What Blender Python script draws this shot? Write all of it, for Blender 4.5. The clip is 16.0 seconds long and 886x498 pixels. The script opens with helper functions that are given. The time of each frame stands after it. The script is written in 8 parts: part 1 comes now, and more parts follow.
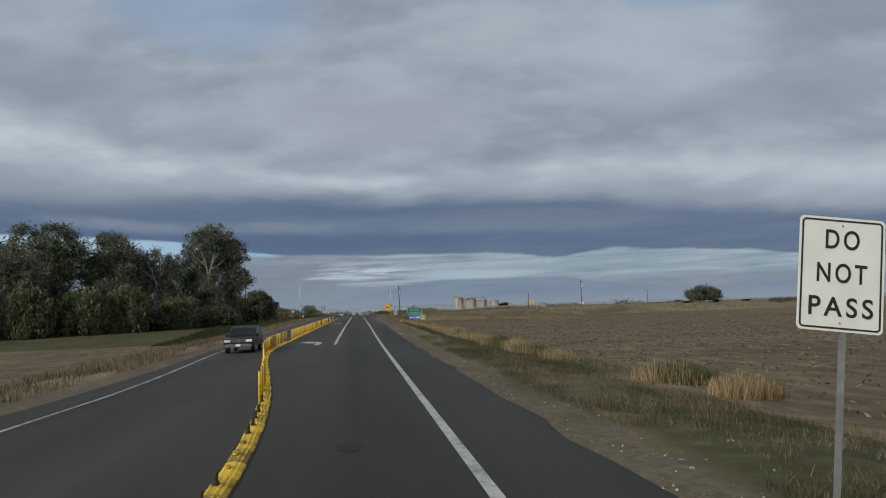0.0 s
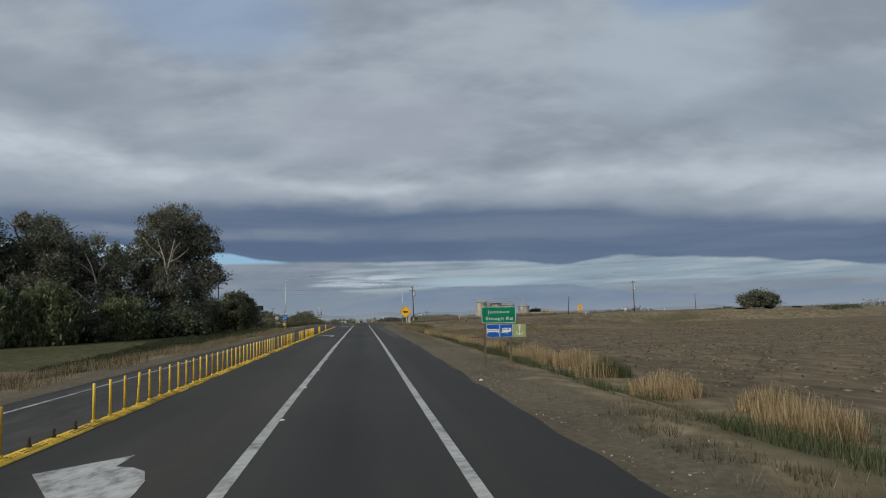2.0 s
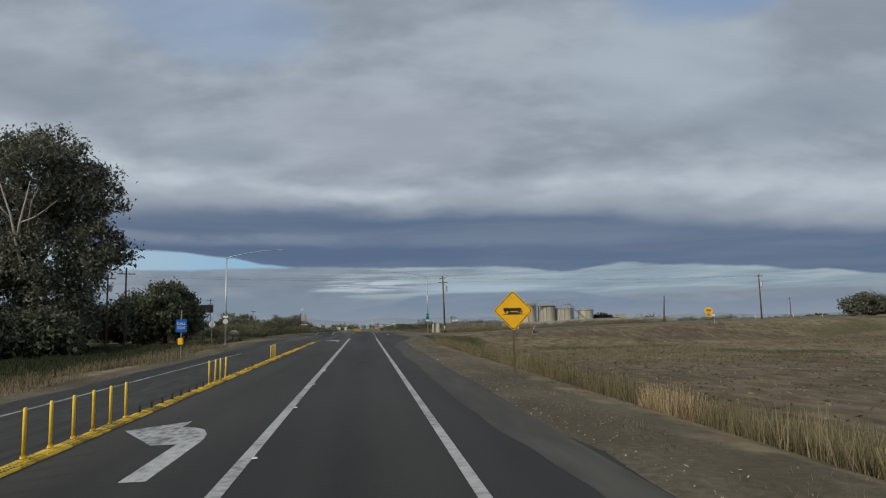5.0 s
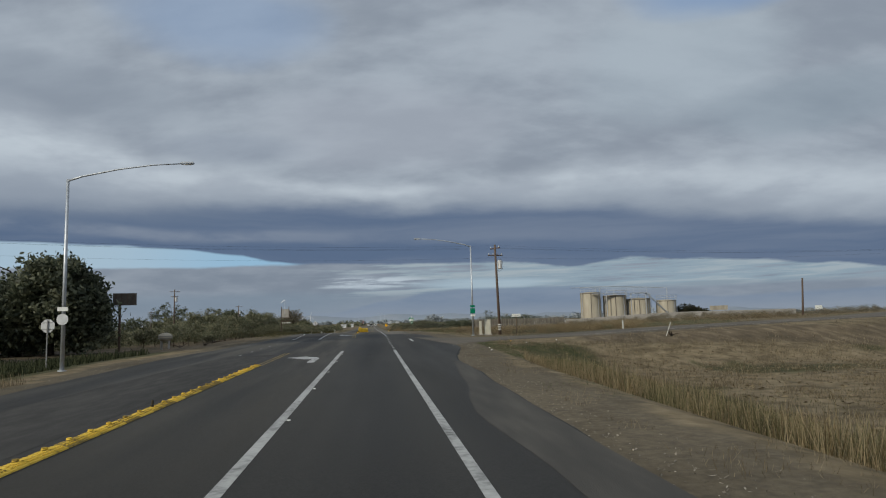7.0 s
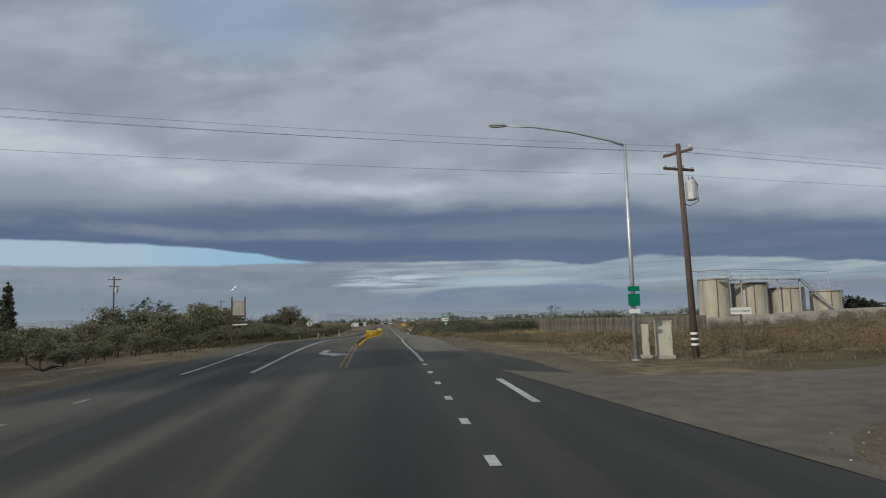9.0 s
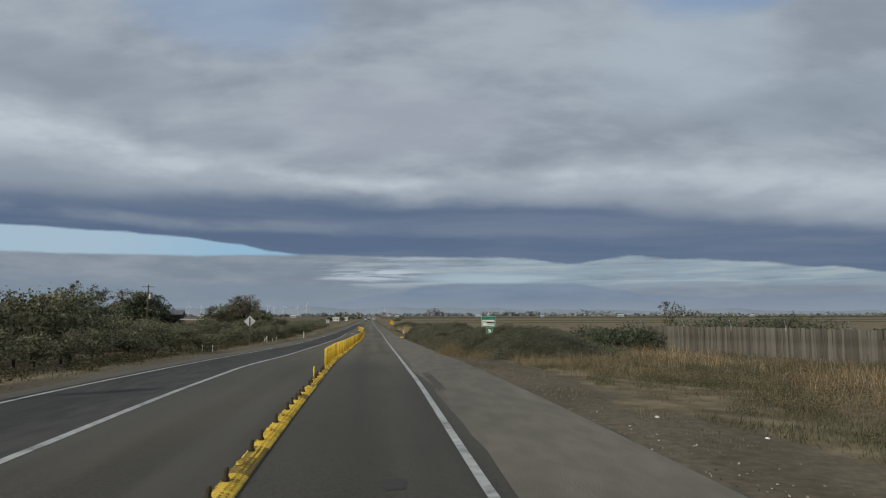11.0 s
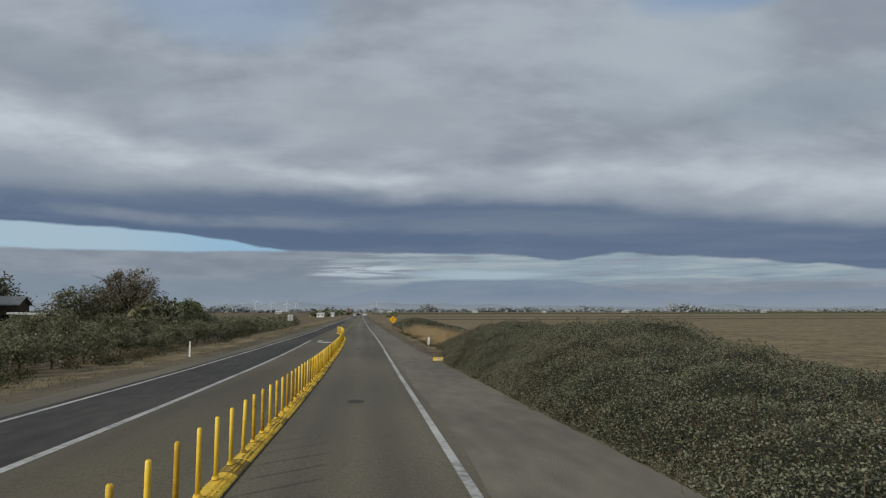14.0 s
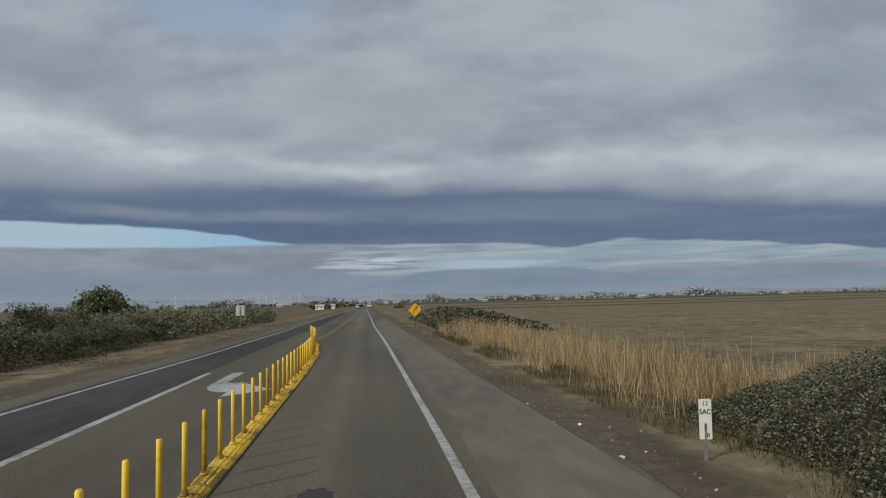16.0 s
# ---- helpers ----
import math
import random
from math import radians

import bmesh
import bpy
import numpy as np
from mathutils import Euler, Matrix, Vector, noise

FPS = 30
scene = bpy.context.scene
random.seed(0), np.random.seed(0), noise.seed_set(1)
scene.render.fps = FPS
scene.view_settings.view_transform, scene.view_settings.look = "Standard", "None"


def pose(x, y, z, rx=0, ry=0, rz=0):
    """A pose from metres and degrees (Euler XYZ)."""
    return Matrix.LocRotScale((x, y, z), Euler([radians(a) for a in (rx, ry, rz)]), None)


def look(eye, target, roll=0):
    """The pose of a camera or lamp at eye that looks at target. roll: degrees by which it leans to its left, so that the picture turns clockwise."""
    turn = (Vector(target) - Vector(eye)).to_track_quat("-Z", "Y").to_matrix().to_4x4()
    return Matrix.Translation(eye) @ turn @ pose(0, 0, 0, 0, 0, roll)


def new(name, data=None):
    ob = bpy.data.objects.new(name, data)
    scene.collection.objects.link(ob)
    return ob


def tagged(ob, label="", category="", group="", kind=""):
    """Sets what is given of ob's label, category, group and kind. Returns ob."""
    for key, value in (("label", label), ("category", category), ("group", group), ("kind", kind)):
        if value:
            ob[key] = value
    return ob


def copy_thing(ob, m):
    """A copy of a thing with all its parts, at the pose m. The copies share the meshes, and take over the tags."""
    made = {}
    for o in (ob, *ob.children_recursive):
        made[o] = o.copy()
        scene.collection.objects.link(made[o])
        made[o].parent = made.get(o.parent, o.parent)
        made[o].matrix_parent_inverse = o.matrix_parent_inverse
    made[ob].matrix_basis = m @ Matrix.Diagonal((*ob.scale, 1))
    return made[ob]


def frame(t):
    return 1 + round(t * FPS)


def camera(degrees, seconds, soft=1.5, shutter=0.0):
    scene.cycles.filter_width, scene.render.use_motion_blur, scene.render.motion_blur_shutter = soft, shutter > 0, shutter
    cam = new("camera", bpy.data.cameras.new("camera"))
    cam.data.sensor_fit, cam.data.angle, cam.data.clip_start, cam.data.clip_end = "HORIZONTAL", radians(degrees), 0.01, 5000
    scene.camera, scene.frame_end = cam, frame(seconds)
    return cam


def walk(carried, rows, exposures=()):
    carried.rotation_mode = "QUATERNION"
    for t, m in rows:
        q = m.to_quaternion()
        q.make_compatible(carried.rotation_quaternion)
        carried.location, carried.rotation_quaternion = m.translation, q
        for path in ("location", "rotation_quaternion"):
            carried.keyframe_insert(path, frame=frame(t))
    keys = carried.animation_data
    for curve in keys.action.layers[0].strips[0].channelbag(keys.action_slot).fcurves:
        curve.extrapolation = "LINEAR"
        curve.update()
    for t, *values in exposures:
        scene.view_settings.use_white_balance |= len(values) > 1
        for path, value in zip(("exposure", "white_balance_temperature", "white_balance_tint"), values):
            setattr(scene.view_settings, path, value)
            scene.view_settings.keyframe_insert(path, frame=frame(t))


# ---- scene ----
cam = camera(67.6, 16.0, soft=1.1, shutter=0.0)
PATH = [
    (0.0, pose(0.00, 0.00, 2.30, 95.33, 1.97, -7.28)),
    (0.5, pose(-0.02, 11.52, 2.30, 95.40, 2.14, -7.92)),
    (1.0, pose(0.05, 23.01, 2.28, 95.53, 2.07, -7.80)),
    (1.5, pose(-0.02, 34.27, 2.28, 95.54, 1.65, -7.41)),
    (2.0, pose(0.15, 45.27, 2.30, 95.98, 1.75, -6.91)),
    (2.5, pose(0.16, 56.03, 2.36, 96.26, 1.79, -6.68)),
    (3.0, pose(0.20, 66.69, 2.45, 96.36, 1.80, -6.57)),
    (3.5, pose(0.13, 77.44, 2.56, 96.37, 1.47, -6.53)),
    (4.0, pose(0.10, 88.39, 2.68, 96.50, 1.27, -6.70)),
    (6.5, pose(0.17, 143.72, 3.10, 96.48, 1.43, -6.56)),
    (7.0, pose(0.18, 154.61, 3.17, 96.16, 1.63, -6.01)),
    (7.5, pose(0.13, 165.48, 3.25, 95.76, 1.66, -5.43)),
    (8.0, pose(0.17, 176.29, 3.32, 95.93, 1.77, -5.27)),
    (8.5, pose(0.13, 187.10, 3.40, 96.03, 1.68, -4.78)),
    (11.0, pose(-0.23, 241.23, 4.01, 95.65, 0.12, -6.24)),
    (11.5, pose(-0.15, 251.82, 4.03, 95.54, -0.08, -6.83)),
    (12.0, pose(-0.16, 262.35, 3.96, 95.96, -0.10, -7.04)),
    (12.5, pose(-0.06, 272.87, 3.82, 96.11, 0.01, -7.53)),
    (13.0, pose(0.04, 283.36, 3.64, 95.70, 0.10, -7.36)),
    (13.5, pose(0.18, 293.95, 3.47, 95.19, 0.07, -6.98)),
    (14.0, pose(0.24, 304.92, 3.31, 95.33, 0.10, -7.00)),
    (14.5, pose(0.35, 315.96, 3.15, 95.04, 0.20, -7.32)),
    (15.0, pose(0.50, 326.86, 2.98, 94.70, 0.65, -7.50)),
    (15.5, pose(0.69, 337.87, 2.84, 94.44, 1.20, -6.97)),
    (16.0, pose(0.77, 348.94, 2.72, 94.46, 1.47, -6.58)),
]

walk(cam, PATH, [(0.0, -0.05, 5880, 5.6), (10.0, -0.05, 5900, 5.6), (16.0, -0.04, 6020, 6.0)])

# ---- world: broken cloud deck over a blue sky ----
SUN_EL, SUN_AZ = radians(27), radians(-128)
world = bpy.data.worlds.new("sky")
scene.world = world
world.use_nodes = True
wn, wl = world.node_tree.nodes, world.node_tree.links


def put(nodes, links, kind, *ins, **sets):
    n = nodes.new(kind)
    for k, v in sets.items():
        if k == "operation":
            n.operation = v
        elif k == "blend_type":
            n.blend_type = v
        elif k == "data_type":
            n.data_type = v
        elif k == "interpolation_type":
            n.interpolation_type = v
    for i, v in enumerate(ins):
        if v is None:
            continue
        if isinstance(v, (int, float)):
            n.inputs[i].default_value = v
        elif isinstance(v, tuple):
            n.inputs[i].default_value = v
        else:
            links.new(v, n.inputs[i])
    return n.outputs[0]


def W(op, a, b=0.0, c=0.0):
    return put(wn, wl, "ShaderNodeMath", a, b, c, operation=op)


def wstep(v, a, b):
    return put(wn, wl, "ShaderNodeMapRange", v, a, b, 0.0, 1.0, interpolation_type="SMOOTHSTEP")


def wmix(f, a, b):
    n = wn.new("ShaderNodeMix")
    n.data_type = "RGBA"
    for i, v in ((0, f), (6, a), (7, b)):
        if isinstance(v, (int, float)):
            n.inputs[i].default_value = v
        elif isinstance(v, tuple):
            n.inputs[i].default_value = (*v, 1)
        else:
            wl.new(v, n.inputs[i])
    return n.outputs[2]


def wnoise(x, y, z, scale, detail=6.0, rough=0.55):
    n = wn.new("ShaderNodeTexNoise")
    wl.new(put(wn, wl, "ShaderNodeCombineXYZ", x, y, z), n.inputs["Vector"])
    n.inputs["Scale"].default_value, n.inputs["Detail"].default_value, n.inputs["Roughness"].default_value = scale, detail, rough
    return n.outputs[0]


sky = wn.new("ShaderNodeTexSky")
sky.sky_type, sky.sun_disc = "NISHITA", False
sky.sun_elevation, sky.sun_rotation = SUN_EL, SUN_AZ
bsc = wn.new("ShaderNodeMix")
bsc.data_type, bsc.blend_type = "RGBA", "MULTIPLY"
bsc.inputs[0].default_value = 1.0
wl.new(sky.outputs[0], bsc.inputs[6])
bsc.inputs[7].default_value = (0.085, 0.085, 0.09, 1)
blue = bsc.outputs[2]
tc = wn.new("ShaderNodeTexCoord")
sep = wn.new("ShaderNodeSeparateXYZ")
wl.new(tc.outputs["Generated"], sep.inputs[0])
dx, dy, dz = sep.outputs
az = W("MULTIPLY", W("ARCTAN2", W("MULTIPLY", dx, -1.0), dy), 57.2958)
el = W("MULTIPLY", W("ARCSINE", dz), 57.2958)
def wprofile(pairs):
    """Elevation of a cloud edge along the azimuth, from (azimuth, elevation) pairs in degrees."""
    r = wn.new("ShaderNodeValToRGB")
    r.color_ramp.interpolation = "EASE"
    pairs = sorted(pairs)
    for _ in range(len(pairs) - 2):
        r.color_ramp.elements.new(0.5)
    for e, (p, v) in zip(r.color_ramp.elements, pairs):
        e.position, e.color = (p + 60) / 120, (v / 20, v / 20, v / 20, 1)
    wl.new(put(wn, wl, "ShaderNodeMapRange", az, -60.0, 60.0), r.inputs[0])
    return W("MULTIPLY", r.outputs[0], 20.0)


def wspot(a0, e0, wa, we, rag=1.0):
    """A soft ragged-edged patch of sky round a direction."""
    qa = W("DIVIDE", W("SUBTRACT", W("ADD", az, W("MULTIPLY", wob2, 6.0 * rag)), a0), wa)
    qe = W("DIVIDE", W("SUBTRACT", W("ADD", el, W("MULTIPLY", wob, 0.9 * we * rag)), e0), we)
    rr2 = W("ADD", W("MULTIPLY", qa, qa), W("MULTIPLY", qe, qe))
    return W("SUBTRACT", 1.0, wstep(rr2, 0.15, 1.3))


# soft waviness of all cloud edges
wob = W("SUBTRACT", wnoise(W("MULTIPLY", az, 0.05), W("MULTIPLY", el, 0.13), 0.0, 1.6, 6.0), 0.5)
wob2 = W("SUBTRACT", wnoise(W("MULTIPLY", az, 0.03), W("MULTIPLY", el, 0.05), 3.7, 2.0, 3.0), 0.5)
fine = W("SUBTRACT", wnoise(W("MULTIPLY", az, 0.16), W("MULTIPLY", el, 0.7), 5.5, 1.5, 5.0, 0.6), 0.5)
# high broken deck of soft billows
inv = W("DIVIDE", 1.0, W("ADD", W("MAXIMUM", dz, 0.0), 0.42))
px, py = W("MULTIPLY", dx, inv), W("MULTIPLY", dy, inv)
deck = wnoise(W("MULTIPLY", px, 1.0), W("MULTIPLY", py, 1.9), 2.9, 2.1, 4.0, 0.48)
deck2 = wnoise(W("ADD", W("MULTIPLY", px, 1.2), W("MULTIPLY", py, 0.5)), W("MULTIPLY", py, 2.2), 6.1, 5.0, 6.0, 0.55)
dsum = W("ADD", W("MULTIPLY", deck, 0.6), W("MULTIPLY", deck2, 0.4))
c = wmix(wstep(dsum, 0.38, 0.62), (0.285, 0.302, 0.337), (0.42, 0.438, 0.465))
gap = wnoise(W("MULTIPLY", px, 0.9), W("MULTIPLY", py, 1.3), 11.4, 2.0, 5.0, 0.5)
c = wmix(W("MULTIPLY", wstep(gap, 0.52, 0.7), W("MULTIPLY", wstep(el, 26.0, 34.0), 0.6)), c, blue)
# thin blue openings high up, a paler billow between and a dark roll under it
c = wmix(W("MULTIPLY", wspot(-2.0, 16.5, 13.0, 4.0), 0.55), c, (0.42, 0.425, 0.455))
c = wmix(W("MULTIPLY", wspot(-27.0, 20.0, 9.0, 5.0), 0.5), c, (0.43, 0.465, 0.49))
c = wmix(W("MULTIPLY", wspot(-37.0, 15.5, 9.0, 2.6), 0.6), c, (0.275, 0.31, 0.345))
c = wmix(W("MULTIPLY", wspot(26.0, 18.0, 13.0, 2.6), 0.6), c, (0.285, 0.305, 0.34))
c = wmix(W("MULTIPLY", wspot(12.5, 14.6, 7.0, 1.4), 0.45), c, (0.29, 0.31, 0.355))
c = wmix(W("MULTIPLY", wspot(12.0, 24.5, 10.0, 3.6), 0.65), c, (0.28, 0.35, 0.475))
c = wmix(W("MULTIPLY", wspot(-31.0, 25.4, 8.0, 2.6), 0.8), c, (0.255, 0.335, 0.48))
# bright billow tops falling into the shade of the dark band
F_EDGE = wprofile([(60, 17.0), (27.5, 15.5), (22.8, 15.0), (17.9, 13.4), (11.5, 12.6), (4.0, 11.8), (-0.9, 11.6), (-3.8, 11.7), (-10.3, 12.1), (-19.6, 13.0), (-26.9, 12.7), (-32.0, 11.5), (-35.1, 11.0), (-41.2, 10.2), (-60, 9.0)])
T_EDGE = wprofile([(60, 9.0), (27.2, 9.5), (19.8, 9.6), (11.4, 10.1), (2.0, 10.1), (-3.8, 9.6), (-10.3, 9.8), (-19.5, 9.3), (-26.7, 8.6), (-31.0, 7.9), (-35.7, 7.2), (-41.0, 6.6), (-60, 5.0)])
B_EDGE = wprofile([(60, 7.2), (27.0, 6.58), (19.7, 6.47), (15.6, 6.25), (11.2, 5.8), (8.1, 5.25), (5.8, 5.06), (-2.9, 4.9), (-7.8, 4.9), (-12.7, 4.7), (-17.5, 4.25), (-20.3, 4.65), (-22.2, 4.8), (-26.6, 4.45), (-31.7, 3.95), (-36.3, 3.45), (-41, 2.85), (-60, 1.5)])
elr = W("ADD", el, W("ADD", W("MULTIPLY", wob, 2.3), W("MULTIPLY", fine, 0.5)))
fall = W("DIVIDE", W("SUBTRACT", F_EDGE, elr), W("MAXIMUM", W("SUBTRACT", F_EDGE, T_EDGE), 0.8))
fr = wnoise(W("MULTIPLY", az, 0.07), W("MULTIPLY", el, 0.2), 21.0, 1.5, 5.0)
bright = wmix(wstep(fr, 0.34, 0.62), (0.41, 0.425, 0.455), (0.56, 0.575, 0.59))
bright = wmix(wstep(fall, 0.25, 1.1), bright, (0.28, 0.302, 0.345))
far_left = wstep(az, 12.0, 24.0)
c = wmix(W("MULTIPLY", wstep(fall, -0.35, 0.3), W("ADD", 0.82, W("MULTIPLY", far_left, 0.18))), c, bright)
# dark blue-grey band, with a paler streak along it
streak = wnoise(W("MULTIPLY", az, 0.02), W("MULTIPLY", elr, 0.3), 2.0, 1.4, 4.0)
band = wmix(wstep(streak, 0.36, 0.72), (0.115, 0.152, 0.228), (0.178, 0.208, 0.272))
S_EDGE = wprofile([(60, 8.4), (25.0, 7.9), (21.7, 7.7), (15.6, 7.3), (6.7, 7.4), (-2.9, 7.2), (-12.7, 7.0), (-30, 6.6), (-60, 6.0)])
sd = W("ABSOLUTE", W("SUBTRACT", W("ADD", el, W("MULTIPLY", fine, 0.5)), S_EDGE))
band = wmix(W("MULTIPLY", W("SUBTRACT", 1.0, wstep(sd, 0.1, 0.75)), W("MULTIPLY", wstep(fr, 0.3, 0.6), W("ADD", 0.1, W("MULTIPLY", wstep(az, -10.0, 14.0), 0.55)))), band, (0.275, 0.295, 0.34))
band = wmix(W("MULTIPLY", wstep(W("SUBTRACT", elr, S_EDGE), -0.3, 2.0), W("MULTIPLY", wstep(az, 4.0, 24.0), 0.7)), band, (0.205, 0.232, 0.282))
soft_t = W("SUBTRACT", elr, T_EDGE)
c = wmix(W("SUBTRACT", 1.0, wstep(soft_t, -1.0, 0.55)), c, band)
# pale opening under the band: clear blue on one side, veiled with streaks on the other
elf = W("ADD", el, W("MULTIPLY", W("ADD", wob, fine), W("ADD", 0.35, W("MULTIPLY", wstep(W("MULTIPLY", az, -1.0), -6.0, 8.0), 0.25))))
right = wstep(W("MULTIPLY", az, -1.0), -6.0, 14.0)
s2 = wnoise(W("ADD", W("MULTIPLY", az, 0.055), W("MULTIPLY", el, 0.12)), W("MULTIPLY", el, 0.85), 8.0, 2.0, 6.0, 0.62)
s3 = wnoise(W("MULTIPLY", az, 0.10), W("MULTIPLY", el, 0.42), 4.0, 1.4, 6.0, 0.55)
bank = wmix(wstep(s3, 0.32, 0.7), (0.225, 0.247, 0.285), (0.315, 0.332, 0.365))
low_left = wstep(W("SUBTRACT", 2.7, W("ADD", el, W("MULTIPLY", wob, 1.4))), -0.4, 0.6)
bank = wmix(W("MULTIPLY", low_left, W("SUBTRACT", 0.7, W("MULTIPLY", right, 0.7))), bank, (0.215, 0.255, 0.3))
pale = W("MULTIPLY", wstep(W("ADD", s2, W("MULTIPLY", right, 0.13)), 0.49, 0.61), W("MULTIPLY", wstep(el, 1.9, 2.7), wstep(W("MULTIPLY", az, -1.0), -9.0, 2.0)))
bank = wmix(W("MULTIPLY", pale, W("ADD", 0.7, W("MULTIPLY", right, 0.1))), bank, wmix(wstep(s2, 0.46, 0.62), (0.3, 0.365, 0.405), (0.415, 0.45, 0.455)))
bank = wmix(W("MULTIPLY", wspot(0.2, 3.4, 5.5, 0.6, 1.2), W("MULTIPLY", wstep(s2, 0.44, 0.56), 0.85)), bank, (0.54, 0.57, 0.595))
bank = wmix(W("MULTIPLY", wspot(-9.5, 3.1, 6.5, 0.5, 0.8), 0.75), bank, (0.41, 0.48, 0.52))
bank = wmix(W("MULTIPLY", wspot(26.5, 3.95, 7.0, 0.95, 1.3), W("MULTIPLY", wstep(fr, 0.36, 0.6), 0.85)), bank, (0.47, 0.475, 0.475))
bank = wmix(W("MULTIPLY", wspot(-28.3, 2.42, 3.2, 0.2, 0.6), 0.8), bank, (0.26, 0.3, 0.335))
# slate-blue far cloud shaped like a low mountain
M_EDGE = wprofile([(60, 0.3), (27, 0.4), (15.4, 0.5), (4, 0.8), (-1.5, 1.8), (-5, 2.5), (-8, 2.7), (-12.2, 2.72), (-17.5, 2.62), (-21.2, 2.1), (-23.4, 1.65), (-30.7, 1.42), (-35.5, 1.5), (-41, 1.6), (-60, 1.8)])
mc = W("SUBTRACT", 1.0, wstep(W("SUBTRACT", W("ADD", el, W("MULTIPLY", W("ADD", wob, fine), 0.4)), M_EDGE), -0.2, 0.12))
bank = wmix(W("MULTIPLY", mc, 0.85), bank, wmix(wstep(s3, 0.3, 0.7), (0.175, 0.22, 0.295), (0.225, 0.262, 0.325)))
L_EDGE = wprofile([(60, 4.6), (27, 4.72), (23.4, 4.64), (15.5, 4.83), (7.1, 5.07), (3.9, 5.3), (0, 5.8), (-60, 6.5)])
opening = wmix(wstep(az, 9.0, 22.0), (0.32, 0.475, 0.6), (0.41, 0.5, 0.565))
below = wmix(wstep(W("SUBTRACT", W("ADD", el, W("MULTIPLY", W("ADD", wob, fine), 0.45)), L_EDGE), -0.16, 0.1), bank, opening)
c = wmix(W("SUBTRACT", 1.0, wstep(W("SUBTRACT", elf, B_EDGE), -0.12, 0.14)), c, below)
c = wmix(W("SUBTRACT", 1.0, wstep(el, -0.3, 1.9)), c, (0.285, 0.305, 0.34))
# thinner cloud on the sun's side, behind and overhead
sunside = W("ADD", W("MULTIPLY", dy, -0.55), W("MULTIPLY", dx, -0.45))
thin = W("MULTIPLY", wstep(W("ADD", sunside, W("MULTIPLY", dz, 0.75)), 0.3, 1.05), wstep(dz, 0.0, 0.2))
c = wmix(W("MULTIPLY", thin, 0.85), c, (0.85, 0.85, 0.87))
bg = wn["Background"]
wl.new(c, bg.inputs[0])
bg.inputs[1].default_value = 1.0

sun = new("sun", bpy.data.lights.new("sun", "SUN"))
sun.data.energy, sun.data.angle, sun.data.color = 2.7, radians(0.8), (1, 0.87, 0.68)
to_sun = Vector((math.sin(SUN_AZ) * math.cos(SUN_EL), math.cos(SUN_AZ) * math.cos(SUN_EL), math.sin(SUN_EL)))
sun.matrix_world = look(to_sun * 100, (0, 0, 0))

# ---- materials ----
def material(name, cols, scale=2.0, rough=0.85, bump=0.0, bump_scale=None, metal=0.0, island=0.0, detail=6.0, objrand=0.0, stretch=(1, 1, 1), spec=0.35, world_space=False):
    """Noise-mixed surface: cols are two or three linear colours; a second, coarser noise adds stains."""
    m = bpy.data.materials.new(name)
    m.use_nodes = True
    ns, ls = m.node_tree.nodes, m.node_tree.links
    b = ns["Principled BSDF"]
    if world_space:
        co = ns.new("ShaderNodeNewGeometry").outputs["Position"]
    else:
        co = ns.new("ShaderNodeTexCoord").outputs["Object"]
    mp = ns.new("ShaderNodeMapping")
    mp.inputs["Scale"].default_value = stretch
    ls.new(co, mp.inputs["Vector"])

    def noise_at(s, d=detail):
        n = ns.new("ShaderNodeTexNoise")
        n.inputs["Scale"].default_value, n.inputs["Detail"].default_value = s, d
        ls.new(mp.outputs[0], n.inputs["Vector"])
        return n.outputs[0]
    ramp = ns.new("ShaderNodeValToRGB")
    ramp.color_ramp.elements[0].position, ramp.color_ramp.elements[1].position = 0.32, 0.68
    ramp.color_ramp.elements[0].color = (*cols[0], 1)
    ramp.color_ramp.elements[1].color = (*cols[-1], 1)
    if len(cols) == 3:
        e = ramp.color_ramp.elements.new(0.5)
        e.color = (*cols[1], 1)
    add = ns.new("ShaderNodeMath")
    add.operation = "MULTIPLY_ADD"
    ls.new(noise_at(scale * 0.11, 3.0), add.inputs[0])
    add.inputs[1].default_value = 0.55
    sc = ns.new("ShaderNodeMath")
    sc.operation = "MULTIPLY_ADD"
    ls.new(noise_at(scale), sc.inputs[0])
    sc.inputs[1].default_value, sc.inputs[2].default_value = 0.6, -0.075
    ls.new(sc.outputs[0], add.inputs[2])
    fac = add.outputs[0]
    if island or objrand:
        src = ns.new("ShaderNodeNewGeometry").outputs["Random Per Island"] if island else ns.new("ShaderNodeObjectInfo").outputs["Random"]
        k = island or objrand
        mix = ns.new("ShaderNodeMath")
        mix.operation = "MULTIPLY_ADD"
        ls.new(src, mix.inputs[0])
        mix.inputs[1].default_value = k
        off = ns.new("ShaderNodeMath")
        off.operation = "ADD"
        ls.new(fac, off.inputs[0])
        off.inputs[1].default_value = -k / 2
        ls.new(off.outputs[0], mix.inputs[2])
        fac = mix.outputs[0]
    ls.new(fac, ramp.inputs[0])
    ls.new(ramp.outputs[0], b.inputs["Base Color"])
    b.inputs["Roughness"].default_value = rough
    b.inputs["Metallic"].default_value = metal
    b.inputs["Specular IOR Level"].default_value = spec
    if bump:
        bp = ns.new("ShaderNodeBump")
        bp.inputs["Strength"].default_value, bp.inputs["Distance"].default_value = bump, 0.03
        ls.new(noise_at(bump_scale or scale * 3), bp.inputs["Height"])
        ls.new(bp.outputs[0], b.inputs["Normal"])
    return m


